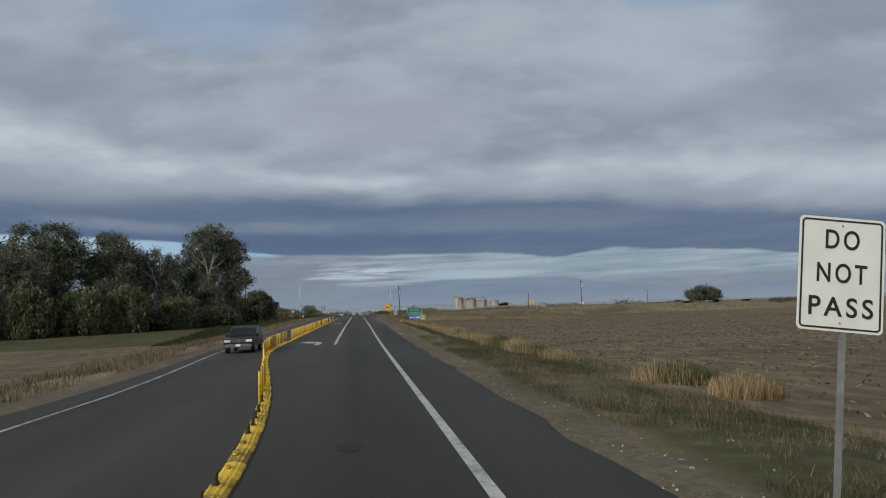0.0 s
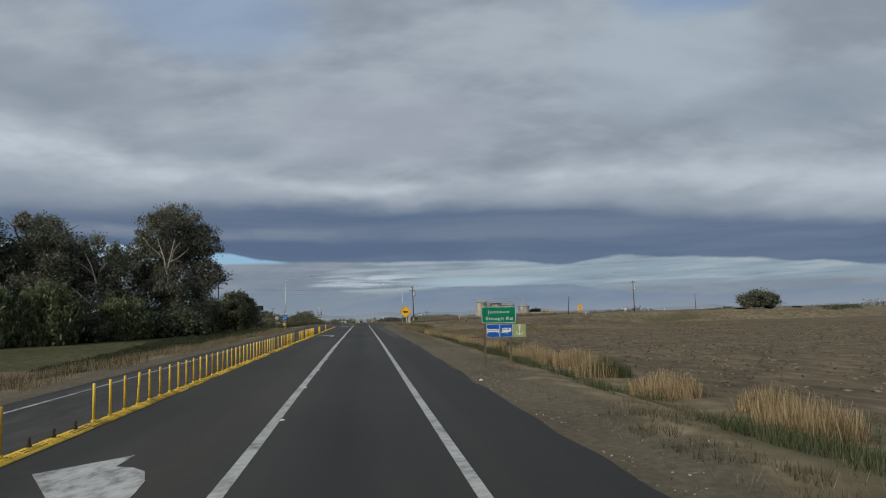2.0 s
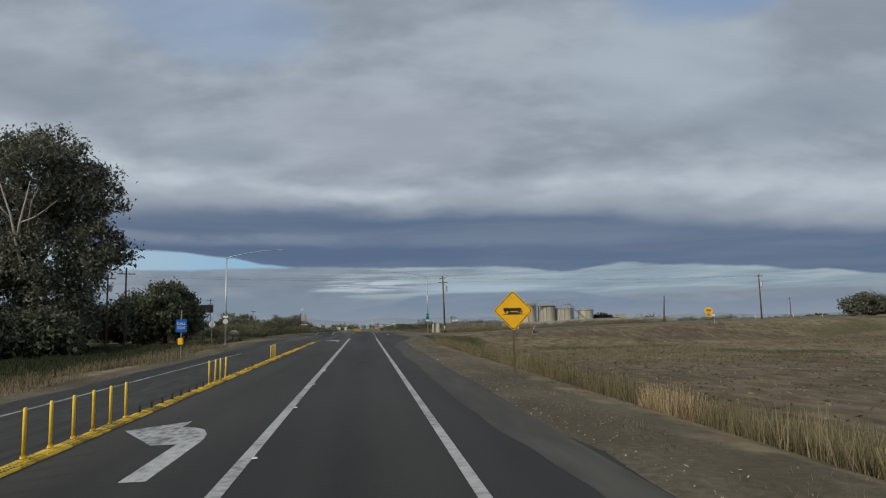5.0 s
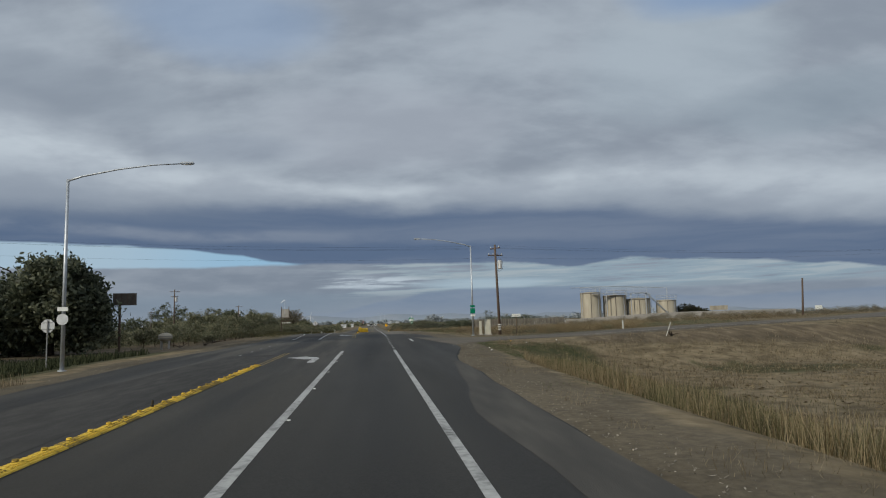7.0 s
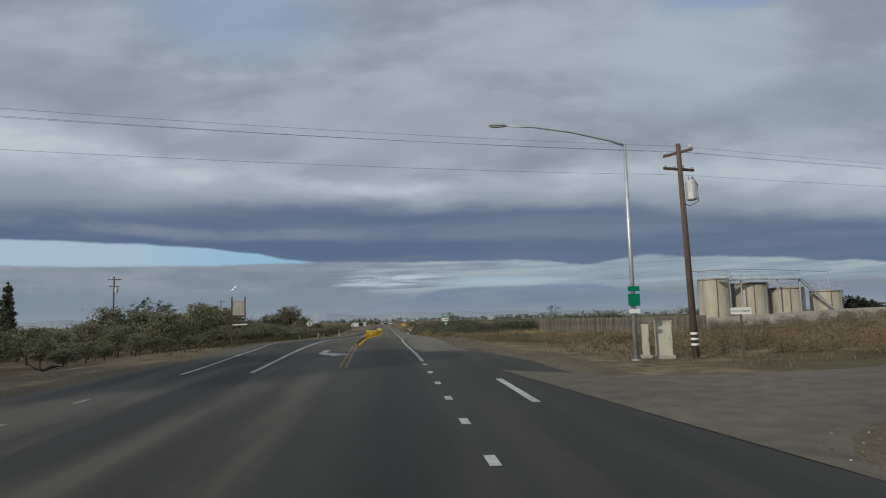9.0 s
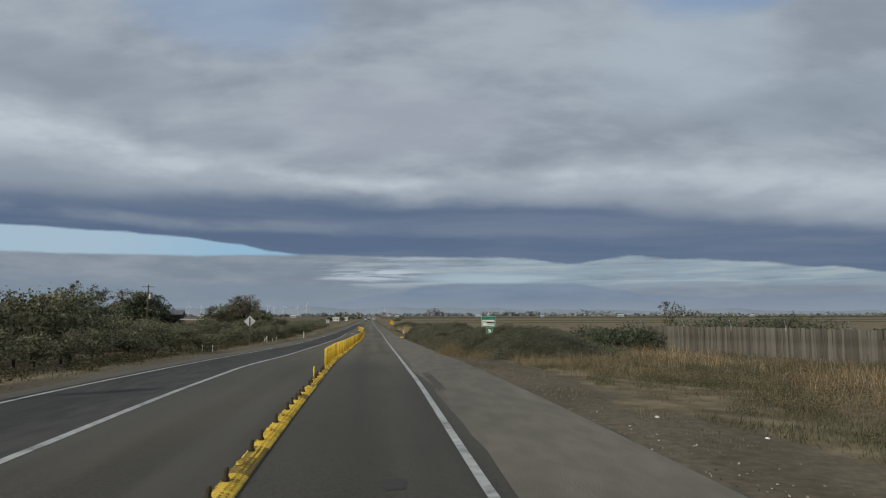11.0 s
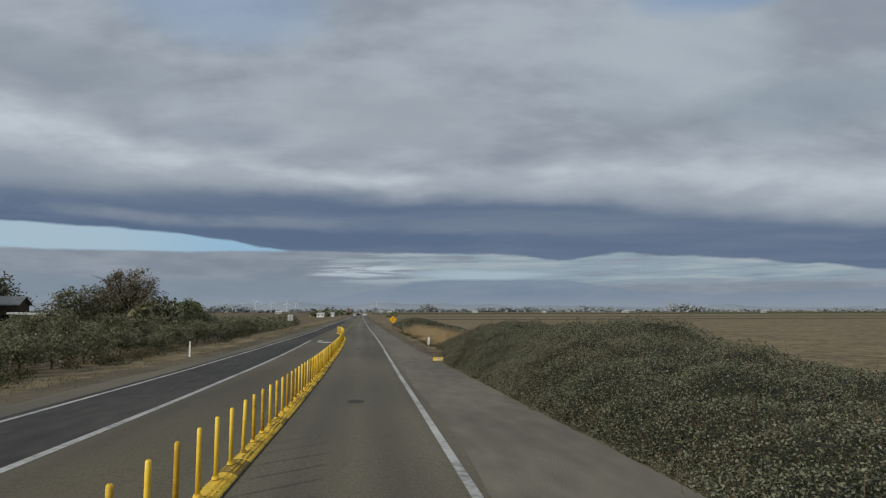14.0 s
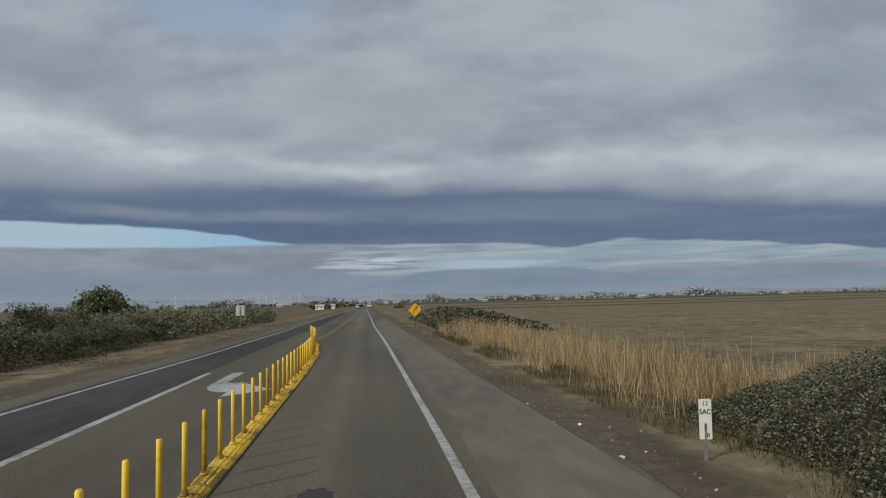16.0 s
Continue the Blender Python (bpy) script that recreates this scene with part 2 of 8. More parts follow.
def leaf_material(name, cols, gloss=0.5):
    m = material(name, cols, 0.6, gloss, island=0.9, spec=0.2, world_space=True)
    ns, ls = m.node_tree.nodes, m.node_tree.links
    b = ns["Principled BSDF"]
    tr = ns.new("ShaderNodeBsdfTranslucent")
    ls.new(b.inputs["Base Color"].links[0].from_socket, tr.inputs["Color"])
    mx = ns.new("ShaderNodeMixShader")
    mx.inputs[0].default_value = 0.35
    ls.new(b.outputs[0], mx.inputs[1])
    ls.new(tr.outputs[0], mx.inputs[2])
    ls.new(mx.outputs[0], ns["Material Output"].inputs[0])
    return m


M_YELLOW = material("yellow_plastic", [(0.42, 0.25, 0.02), (0.72, 0.47, 0.03), (0.8, 0.55, 0.06)], 9, 0.55, objrand=0.5)
M_YDIRT = material("scuffed_yellow_rubber", [(0.2, 0.14, 0.03), (0.56, 0.37, 0.03), (0.72, 0.48, 0.05)], 22, 0.8, 0.8, 45, objrand=0.5)
M_STUMP = material("black_rubber_stump", [(0.02, 0.018, 0.012), (0.06, 0.045, 0.02)], 14, 0.8)
M_PAINT = material("worn_white_road_paint", [(0.14, 0.14, 0.133), (0.33, 0.33, 0.316), (0.43, 0.43, 0.41)], 6, 0.7, 0.2, 60, world_space=True)
M_FAINT = material("faded_white_road_paint", [(0.08, 0.08, 0.077), (0.22, 0.22, 0.21), (0.42, 0.42, 0.4)], 5, 0.75, 0.2, 60, world_space=True)
M_ARROW = material("scraped_white_arrow_paint", [(0.1, 0.1, 0.097), (0.34, 0.34, 0.33), (0.46, 0.46, 0.445)], 7, 0.75, 0.2, 60, world_space=True, stretch=(1, 0.5, 1))
M_YPAINT = material("worn_yellow_road_paint", [(0.06, 0.053, 0.036), (0.2, 0.145, 0.05), (0.32, 0.235, 0.08)], 5, 0.75, 0.2, 60, world_space=True)
M_GALV = material("galvanised_steel", [(0.36, 0.38, 0.4), (0.55, 0.57, 0.59)], 5, 0.45, metal=0.6)
M_STEEL_POST = material("dull_steel_post", [(0.16, 0.16, 0.155), (0.28, 0.28, 0.27)], 6, 0.6, metal=0.3)
M_WOOD_POST = material("weathered_wood_post", [(0.07, 0.05, 0.035), (0.17, 0.125, 0.085)], 8, 0.9, 0.4, 40, stretch=(3, 3, 0.3))
M_POLE = material("creosoted_pole_wood", [(0.055, 0.038, 0.028), (0.14, 0.1, 0.075)], 5, 0.9, 0.4, 30, stretch=(3, 3, 0.2))
M_SIGN_WHITE = material("white_reflective_sheeting", [(0.62, 0.62, 0.57), (0.74, 0.74, 0.69)], 3, 0.45)
M_BLACK = material("black_lettering", [(0.012, 0.012, 0.012), (0.03, 0.03, 0.03)], 9, 0.5)
M_SIGN_GREEN = material("green_reflective_sheeting", [(0.0, 0.13, 0.065), (0.005, 0.18, 0.095)], 3, 0.4)
M_SIGN_BLUE = material("blue_reflective_sheeting", [(0.006, 0.07, 0.3), (0.012, 0.1, 0.4)], 3, 0.4)
M_SIGN_OLIVE = material("olive_sign_sheeting", [(0.24, 0.27, 0.11), (0.33, 0.36, 0.17)], 3, 0.5)
M_SIGN_YELLOW = material("yellow_sign_sheeting", [(0.75, 0.38, 0.005), (0.85, 0.47, 0.01)], 3, 0.45)
M_SIGN_BACK = material("bare_aluminium_sign_back", [(0.42, 0.42, 0.41), (0.6, 0.6, 0.59)], 3, 0.5, metal=0.3)
M_TANK = material("cream_tank_paint", [(0.22, 0.19, 0.14), (0.36, 0.32, 0.245), (0.43, 0.39, 0.305)], 1.4, 0.6, stretch=(1, 1, 0.25))
M_TANK_DARK = material("dark_tank_rim", [(0.05, 0.045, 0.04), (0.12, 0.1, 0.08)], 3, 0.7)
M_CONC = material("grey_concrete_wall", [(0.24, 0.225, 0.2), (0.38, 0.355, 0.32)], 1.5, 0.9, 0.2)
M_CABINET = material("beige_steel_cabinet", [(0.36, 0.34, 0.27), (0.48, 0.46, 0.38)], 2.5, 0.6)
M_FENCE = material("weathered_fence_board", [(0.065, 0.057, 0.047), (0.118, 0.106, 0.088), (0.165, 0.15, 0.126)], 3, 0.9, 0.3, objrand=0.25, stretch=(2, 2, 0.4))
M_BARK = material("pale_eucalyptus_bark", [(0.12, 0.095, 0.07), (0.38, 0.34, 0.28), (0.5, 0.46, 0.4)], 1.2, 0.9, 0.3, stretch=(1, 1, 0.4))
M_BARK_DARK = material("dark_bark", [(0.03, 0.024, 0.018), (0.09, 0.07, 0.05)], 4, 0.95, 0.4)
M_LEAF_EUC = leaf_material("grey_green_eucalyptus_leaf", [(0.07, 0.075, 0.052), (0.142, 0.147, 0.105), (0.22, 0.215, 0.16)])
M_LEAF_DARK = leaf_material("dark_green_leaf", [(0.045, 0.054, 0.034), (0.1, 0.112, 0.07), (0.165, 0.175, 0.112)])
M_LEAF_WILLOW = leaf_material("light_green_willow_leaf", [(0.058, 0.074, 0.034), (0.125, 0.15, 0.072), (0.2, 0.22, 0.12)])
M_LEAF_ORCH = leaf_material("olive_orchard_leaf", [(0.072, 0.077, 0.043), (0.15, 0.153, 0.088), (0.24, 0.228, 0.14)])
M_LEAF_DRY = leaf_material("sparse_brownish_leaf", [(0.08, 0.07, 0.045), (0.165, 0.145, 0.1), (0.26, 0.225, 0.165)])
M_LEAF_BRAMBLE = leaf_material("bramble_leaf", [(0.034, 0.04, 0.021), (0.104, 0.114, 0.064), (0.235, 0.235, 0.16)], 0.4)
M_LEAF_BRAMBLE2 = leaf_material("bramble_glint_leaf", [(0.08, 0.088, 0.05), (0.17, 0.178, 0.115), (0.27, 0.255, 0.175)], 0.45)
M_CANE = leaf_material("brown_cane", [(0.06, 0.042, 0.027), (0.17, 0.125, 0.08)], 0.8)
M_REED = leaf_material("dry_reed", [(0.115, 0.085, 0.042), (0.245, 0.188, 0.098), (0.35, 0.28, 0.168)], 0.7)
M_REED_ORANGE = leaf_material("reddish_dry_grass", [(0.18, 0.12, 0.058), (0.39, 0.285, 0.15), (0.54, 0.43, 0.26)], 0.75)
M_REED_GREEN = leaf_material("green_reed", [(0.065, 0.063, 0.028), (0.15, 0.135, 0.064), (0.26, 0.22, 0.12)], 0.6)
M_GRASS = leaf_material("verge_grass", [(0.03, 0.036, 0.014), (0.062, 0.062, 0.026), (0.13, 0.11, 0.055)], 0.7)
M_DRYGRASS = leaf_material("bleached_grass", [(0.085, 0.065, 0.036), (0.17, 0.13, 0.074), (0.27, 0.22, 0.14)], 0.75)
M_WEED = leaf_material("soft_green_weed", [(0.032, 0.044, 0.018), (0.068, 0.086, 0.036), (0.13, 0.14, 0.068)], 0.7)
M_OLIVE = leaf_material("dull_olive_weed", [(0.05, 0.053, 0.026), (0.1, 0.098, 0.05), (0.17, 0.155, 0.09)], 0.75)
M_LEAF_LAWN = leaf_material("grass_darkened_for_shade", [(0.02, 0.026, 0.011), (0.042, 0.05, 0.022), (0.075, 0.08, 0.04)], 0.8)
M_WIRE = material("black_cable", [(0.01, 0.01, 0.01), (0.03, 0.03, 0.03)], 5, 0.6)
M_CHAFF = material("grey_chaff", [(0.12, 0.105, 0.085), (0.3, 0.27, 0.22)], 9, 0.9, island=0.8, world_space=True)
M_LITTER = material("pale_litter", [(0.5, 0.48, 0.43), (0.75, 0.73, 0.68)], 9, 0.7, objrand=0.6)
# the pale blue haze of distance is mixed into these two base colours
M_HAZE_TREE = material("far_foliage_haze_colour", [(0.22, 0.245, 0.26), (0.27, 0.292, 0.3)], 0.02, 0.95, world_space=True)
M_HAZE_HILL = material("far_hill_haze_colour", [(0.2, 0.235, 0.28), (0.24, 0.27, 0.31)], 0.004, 0.95, world_space=True)
M_FARWALL = material("far_pale_wall", [(0.3, 0.31, 0.32), (0.42, 0.43, 0.43)], 0.3, 0.8)
M_FARWHITE = material("far_white_wall", [(0.55, 0.55, 0.53), (0.75, 0.75, 0.73)], 0.3, 0.7)
M_GLASS_DARK = material("dark_tinted_glass", [(0.01, 0.012, 0.014), (0.02, 0.022, 0.025)], 2, 0.08, spec=0.6)
M_CARPAINT = material("black_car_paint", [(0.008, 0.008, 0.009), (0.014, 0.014, 0.015)], 2, 0.4, spec=0.3)
M_TYRE = material("tyre_rubber", [(0.012, 0.012, 0.012), (0.03, 0.03, 0.03)], 8, 0.85)
M_CHROME = material("chrome_trim", [(0.6, 0.6, 0.6), (0.75, 0.75, 0.75)], 4, 0.15, metal=1.0)
M_LAMPGLASS = material("clear_lamp_glass", [(0.6, 0.6, 0.58), (0.8, 0.8, 0.78)], 4, 0.15)
M_ROOF = material("grey_shed_roof", [(0.3, 0.3, 0.29), (0.5, 0.5, 0.48)], 2, 0.6)
M_REDPAINT = material("red_tower_paint", [(0.35, 0.06, 0.04), (0.45, 0.09, 0.06)], 2, 0.6)

# ---- shared shapes ----
def lerp_table(rows, v):
    if v <= rows[0][0]:
        return rows[0][1]
    for (a, p), (b, q) in zip(rows, rows[1:]):
        if v <= b:
            u = (v - a) / (b - a)
            u = u * u * (3 - 2 * u) * 0.5 + u * 0.5
            return p + (q - p) * u
    return rows[-1][1]


def sstep(a, b, v):
    u = min(1.0, max(0.0, (v - a) / (b - a)))
    return u * u * (3 - 2 * u)


GRADE = [(-200, 0.0), (0, 0.0), (50, 0.02), (100, 0.49), (150, 0.84), (200, 1.2), (250, 1.74), (300, 1.08), (350, 0.41), (420, 0.43), (800, 0.2), (5000, 0.0)]
SLOPE = [(GRADE[min(k + 1, 11)][1] - GRADE[max(k - 1, 0)][1]) / (GRADE[min(k + 1, 11)][0] - GRADE[max(k - 1, 0)][0]) for k in range(12)]


def road_z(y):
    i = 0
    while i < 10 and y > GRADE[i + 1][0]:
        i += 1
    (a, p), (b, q) = GRADE[i], GRADE[i + 1]
    h = b - a
    u = min(1.0, max(0.0, (y - a) / h))
    return (2*u**3 - 3*u**2 + 1) * p + (u**3 - 2*u**2 + u) * h * SLOPE[i] + (-2*u**3 + 3*u**2) * q + (u**3 - u**2) * h * SLOPE[i + 1]


SIDE = [(5.4, 214.7, 1.36), (16.0, 216.0, 1.45), (32.0, 219.0, 1.9), (56.0, 226.0, 2.3), (90.0, 254.0, 2.7), (185.0, 345.0, 3.2), (420.0, 560.0, 3.0)]


def side_near(x, y):
    """Distance to the side road's axis and its height there."""
    best = (1e9, 0.0)
    for (ax, ay, az), (bx, by, bz) in zip(SIDE, SIDE[1:]):
        ux, uy = bx - ax, by - ay
        u = min(1.0, max(0.0, ((x - ax) * ux + (y - ay) * uy) / (ux * ux + uy * uy)))
        d = math.hypot(x - ax - u * ux, y - ay - u * uy)
        if d < best[0]:
            best = (d, az + u * (bz - az))
    return best


def left_edge(y):
    return lerp_table([(0, -9.0), (25, -9.2), (50, -10.4), (120, -10.8), (165, -11.5), (182, -12.7), (200, -13.3), (212, -12.2), (236, -10.3), (262, -11.2), (275, -11.2), (304, -10.6), (330, -9.6), (366, -8.8), (400, -7.9), (520, -6.8), (900, -6.0)], y)


def right_edge(y):
    return lerp_table([(0, 3.65), (60, 3.85), (100, 4.0), (165, 4.1), (190, 4.6), (204, 6.5), (226, 6.5), (240, 4.4), (280, 4.75), (345, 4.75), (358, 4.3), (420, 3.5), (520, 3.0)], y)


def ground_z(x, y):
    z = road_z(y) - 0.06
    le, re = left_edge(y) - 2.0, right_edge(y) + 2.6
    if x < le:
        d = le - x
        low = lerp_table([(0, -2.6), (130, -2.2), (180, -0.4), (215, 0.7), (300, 0.5), (360, -0.2), (430, -0.3), (900, -0.4)], y)
        z += (low - z) * sstep(0, 15, d)
    elif x > re:
        d = x - re
        field = lerp_table([(0, -0.9), (180, -0.7), (300, -0.6), (600, -0.5)], y)
        yard = 1.35 + 0.9 * sstep(25, 60, x)
        field += (yard - field) * sstep(214, 228, y) * (1 - sstep(286, 330, y)) * (1 - sstep(110, 190, x))
        z += (field - z) * sstep(0, 7, d)
        # roadside ditch
        z -= 0.35 * math.exp(-((d - 3.2) / 1.6) ** 2) * sstep(40, 60, y) * (1 - sstep(190, 204, y))
    if x > 3:
        d, sz = side_near(x, y)
        z += (max(sz, z) - 0.06 - z) * (1 - sstep(4.5, 20, d)) * sstep(3.5, 8, x)
    if abs(x) > 14:
        z += 0.12 * noise.noise((x * 0.06, y * 0.06, 0.3)) * sstep(14, 30, abs(x))
    return z


def link(name, verts, faces, m, parent=None, smooth_faces=False):
    me = bpy.data.meshes.new(name)
    me.from_pydata(verts, [], faces)
    me.materials.append(m)
    if smooth_faces:
        me.polygons.foreach_set("use_smooth", [True] * len(me.polygons))
    ob = new(name, me)
    ob.parent = parent
    return ob


def quads(name, v, m, parent=None):
    """Loose quads from an (n, 4, 3) array."""
    v = np.asarray(v, dtype=np.float32)
    n = len(v)
    me = bpy.data.meshes.new(name)
    me.vertices.add(4 * n)
    me.vertices.foreach_set("co", v.reshape(-1))
    me.loops.add(4 * n)
    me.loops.foreach_set("vertex_index", np.arange(4 * n, dtype=np.int32))
    me.polygons.add(n)
    me.polygons.foreach_set("loop_start", np.arange(0, 4 * n, 4, dtype=np.int32))
    me.update(calc_edges=True)
    me.materials.append(m)
    ob = new(name, me)
    ob.parent = parent
    return ob


def empty(name, m=None, label="", category="", group=""):
    ob = new(name)
    ob.empty_display_size = 0.2
    if m is not None:
        ob.matrix_world = m
    return tagged(ob, label, category, group)


def part(name, bm, m, parent, label="", smooth_faces=False):
    me = bpy.data.meshes.new(name)
    bm.to_mesh(me)
    bm.free()
    me.materials.append(m)
    if smooth_faces:
        me.polygons.foreach_set("use_smooth", [True] * len(me.polygons))
    ob = new(name, me)
    ob.parent = parent
    if label:
        ob["label"] = label
    return ob


def box(bm, c, s, bevel=0.0, rz=0.0):
    r = bmesh.ops.create_cube(bm, size=1.0)
    bmesh.ops.transform(bm, matrix=pose(*c, 0, 0, rz) @ Matrix.Diagonal((*s, 1)), verts=r["verts"])
    if bevel:
        es = list({e for v in r["verts"] for e in v.link_edges})
        bmesh.ops.bevel(bm, geom=es, offset=bevel, segments=2, affect="EDGES")
    return bm


def tube(bm, pts, radii, sides=10, caps=True):
    rings = []
    for i, p in enumerate(pts):
        p = Vector(p)
        a = Vector(pts[max(i - 1, 0)])
        b = Vector(pts[min(i + 1, len(pts) - 1)])
        q = (b - a).normalized().to_track_quat("Z", "Y")
        r = radii[i] if isinstance(radii, (list, tuple)) else radii
        rings.append([bm.verts.new(p + q @ Vector((r * math.cos(2 * math.pi * k / sides), r * math.sin(2 * math.pi * k / sides), 0))) for k in range(sides)])
    for a, b in zip(rings, rings[1:]):
        for k in range(sides):
            bm.faces.new((a[k], a[(k + 1) % sides], b[(k + 1) % sides], b[k]))
    if caps:
        bm.faces.new(rings[0][::-1])
        bm.faces.new(rings[-1])
    return bm


def plate(bm, outline, t=0.004, y=0.0):
    """A plate in the x-z plane facing -y, from an outline, t thick."""
    f = [bm.verts.new((x, y, z)) for x, z in outline]
    b = [bm.verts.new((x, y + t, z)) for x, z in outline]
    bm.faces.new(f)
    bm.faces.new(b[::-1])
    n = len(f)
    for i in range(n):
        bm.faces.new((f[i], b[i], b[(i + 1) % n], f[(i + 1) % n]))
    bmesh.ops.recalc_face_normals(bm, faces=bm.faces)
    return bm


def round_rect(w, h, r, cx=0.0, cz=0.0, n=5):
    out = []
    for sx, sz, a0 in ((1, 1, 0), (-1, 1, 90), (-1, -1, 180), (1, -1, 270)):
        for k in range(n):
            a = radians(a0 + 90 * k / (n - 1))
            out.append((cx + sx * (w / 2 - r) + r * math.cos(a), cz + sz * (h / 2 - r) + r * math.sin(a)))
    return out


def frame_plate(bm, w, h, r, bar, t=0.003, y=0.0, cx=0.0, cz=0.0):
    a = round_rect(w, h, r, cx, cz)
    b = round_rect(w - 2 * bar, h - 2 * bar, max(r - bar, 0.004), cx, cz)
    va = [bm.verts.new((x, y, z)) for x, z in a]
    vb = [bm.verts.new((x, y, z)) for x, z in b]
    n = len(a)
    fs = [bm.faces.new((va[i], va[(i + 1) % n], vb[(i + 1) % n], vb[i])) for i in range(n)]
    e = bmesh.ops.extrude_face_region(bm, geom=fs)
    bmesh.ops.translate(bm, verts=[v for v in e["geom"] if isinstance(v, bmesh.types.BMVert)], vec=(0, t, 0))
    bmesh.ops.recalc_face_normals(bm, faces=bm.faces)
    return bm


def lettering(name, text, size, at, m, parent, width=None, bold=0.0, spaced=1.0):
    """Raised lettering in the x-z plane facing -y, centred at (x, y, z)."""
    cu = bpy.data.curves.new(name, "FONT")
    cu.body, cu.size, cu.align_x, cu.align_y, cu.extrude, cu.offset = text, size, "CENTER", "CENTER", 0.0015, bold
    cu.space_character = spaced
    tmp = bpy.data.objects.new(name, cu)
    scene.collection.objects.link(tmp)
    bpy.context.view_layer.update()
    me = bpy.data.meshes.new_from_object(tmp.evaluated_get(bpy.context.evaluated_depsgraph_get()))
    bpy.data.objects.remove(tmp)
    me.transform(Matrix.Rotation(radians(90), 4, "X"))
    xs = [v.co.x for v in me.vertices]
    if width:
        k = width / (max(xs) - min(xs))
        me.transform(Matrix.Diagonal((k, 1, 1, 1)))
    me.materials.clear()
    me.materials.append(m)
    ob = new(name, me)
    ob.parent = parent
    ob.location = at
    return ob


# ---- ground: one sheet to the horizon ----
def spread(a, b, step, grow, far):
    out, s = [], step
    v = a
    while v < b:
        out.append(v)
        v += step
    out.append(b)
    v = b
    while v < far:
        s *= grow
        v += s
        out.append(min(v, far))
    return out


gx = spread(0, 24, 0.8, 1.22, 4200)
gx = [-v for v in gx[:0:-1]] + gx
gy = [-900, -500, -250, -120, -60, -30] + spread(-15, 440, 2.6, 1.2, 4700)
gverts = [(x, y, ground_z(x, y) if y < 1500 else -0.4) for y in gy for x in gx]
nx = len(gx)
gfaces = [(j * nx + i, j * nx + i + 1, (j + 1) * nx + i + 1, (j + 1) * nx + i) for j in range(len(gy) - 1) for i in range(nx - 1)]


def zone(x, y):
    """Shares of tilled soil, dry grass and green growth; the rest is gravelly dirt."""
    le, re = left_edge(y), right_edge(y)
    n1 = noise.noise((x * 0.12, y * 0.07, 1.7))
    n2 = noise.noise((x * 0.5, y * 0.3, 5.2))
    soil = dry = green = 0.0
    if x > 0:
        d = x - re
        sd = side_near(x, y)[0] if y > 150 else 99
        if y < 206:
            dry = sstep(1.2, 2.6, d + n2)
            bare = sstep(52, 62, y)
            green = sstep(1.0 + 3.2 * bare, 2.0 + 3.2 * bare, d + n2) * (1 - sstep(5.0, 7.5, d + n2)) * (0.45 + 0.4 * sstep(-0.3, 0.2, n1)) * (1 - 0.6 * sstep(108, 125, y))
            dry *= 1 - 0.6 * bare * (1 - sstep(2.6, 3.6, d + n2))
            soil = sstep(7.5, 10.0, d + 1.5 * n1)
            bank = (1 - sstep(14, 24, sd + 6 * n1)) * sstep(6, 9, d)
            bank = max(bank, sstep(158, 174, y + 8 * n1) * sstep(4.5, 7, d) * (1 - sstep(50, 75, x)))
            soil *= 1 - bank
            green = max(green, 0.75 * sstep(186, 194, y) * sstep(3.5, 5.5, d + n2) * (1 - sstep(9, 12, d + n2)))
            green = max(green, 0.8 * bank * sstep(0.12, 0.35, n1 + 0.3 * n2) * sstep(150, 165, y))
            dry = max(dry, bank)
        elif y < 300:
            dry = sstep(1.0, 4.0, d + 2 * n2) * (0.75 + 0.25 * n1)
            green = 0.55 * sstep(0.0, 0.4, n1 + 0.3 * n2) * sstep(2, 5, d)
            if y < 215:
                soil = sstep(9, 14, d)
        else:
            dry = sstep(0.8, 2.0, d + n2)
            green = 0.4 * sstep(0.0, 0.4, n1) * (1 - sstep(6, 10, d))
            soil = sstep(11, 15, d + n1 * 2)
        if x > 14 and y > 330:
            # strips of fallow and stubble far across the field
            far = sstep(470, 500, y + 20 * noise.noise((x * 0.004, 0, 2)))
            s = math.sin(y * 0.045 + 0.6 * noise.noise((x * 0.002, y * 0.004, 9.0)))
            # the nearer part takes the paler dry colour, to look sunlit
            soil = 0.15 * (1 - far)
            dry = 1.0
            green = 0.85 * far * sstep(0.0, 0.7, s)
    else:
        d = le - x
        dry = sstep(1.2, 2.6, d + n2)
        if y < 150:
            soil = sstep(7.5, 11.0, d + 2 * n1) * (1 - sstep(118, 134, y + 8 * n1))
            green = 0.95 * sstep(118, 134, y + 8 * n1) * sstep(4.0, 7.0, d + 2 * n2)
        elif y < 212:
            green = 0.85 * sstep(2, 5, d + 2 * n2) * (1 - sstep(90, 130, -x + 10 * n1))
        else:
            soil = (1.0 if y < 250 else 0.7) * sstep(1.5 if y < 250 else 3, 4.0 if y < 250 else 7, d + n2)
            green = 0.3 * sstep(4, 7, d) * sstep(-0.1, 0.3, n1)
        if x < -70:
            green = max(green, 0.4)
    return soil, dry, green


me = bpy.data.meshes.new("ground")
me.from_pydata(gverts, [], gfaces)
attr = me.attributes.new("zone", "FLOAT_COLOR", "POINT")
zs = np.ones((len(gverts), 4), dtype=np.float32)
zs[:, :3] = [zone(x, y) for x, y, _ in gverts]
attr.data.foreach_set("color", zs.reshape(-1))
me.polygons.foreach_set("use_smooth", [True] * len(me.polygons))


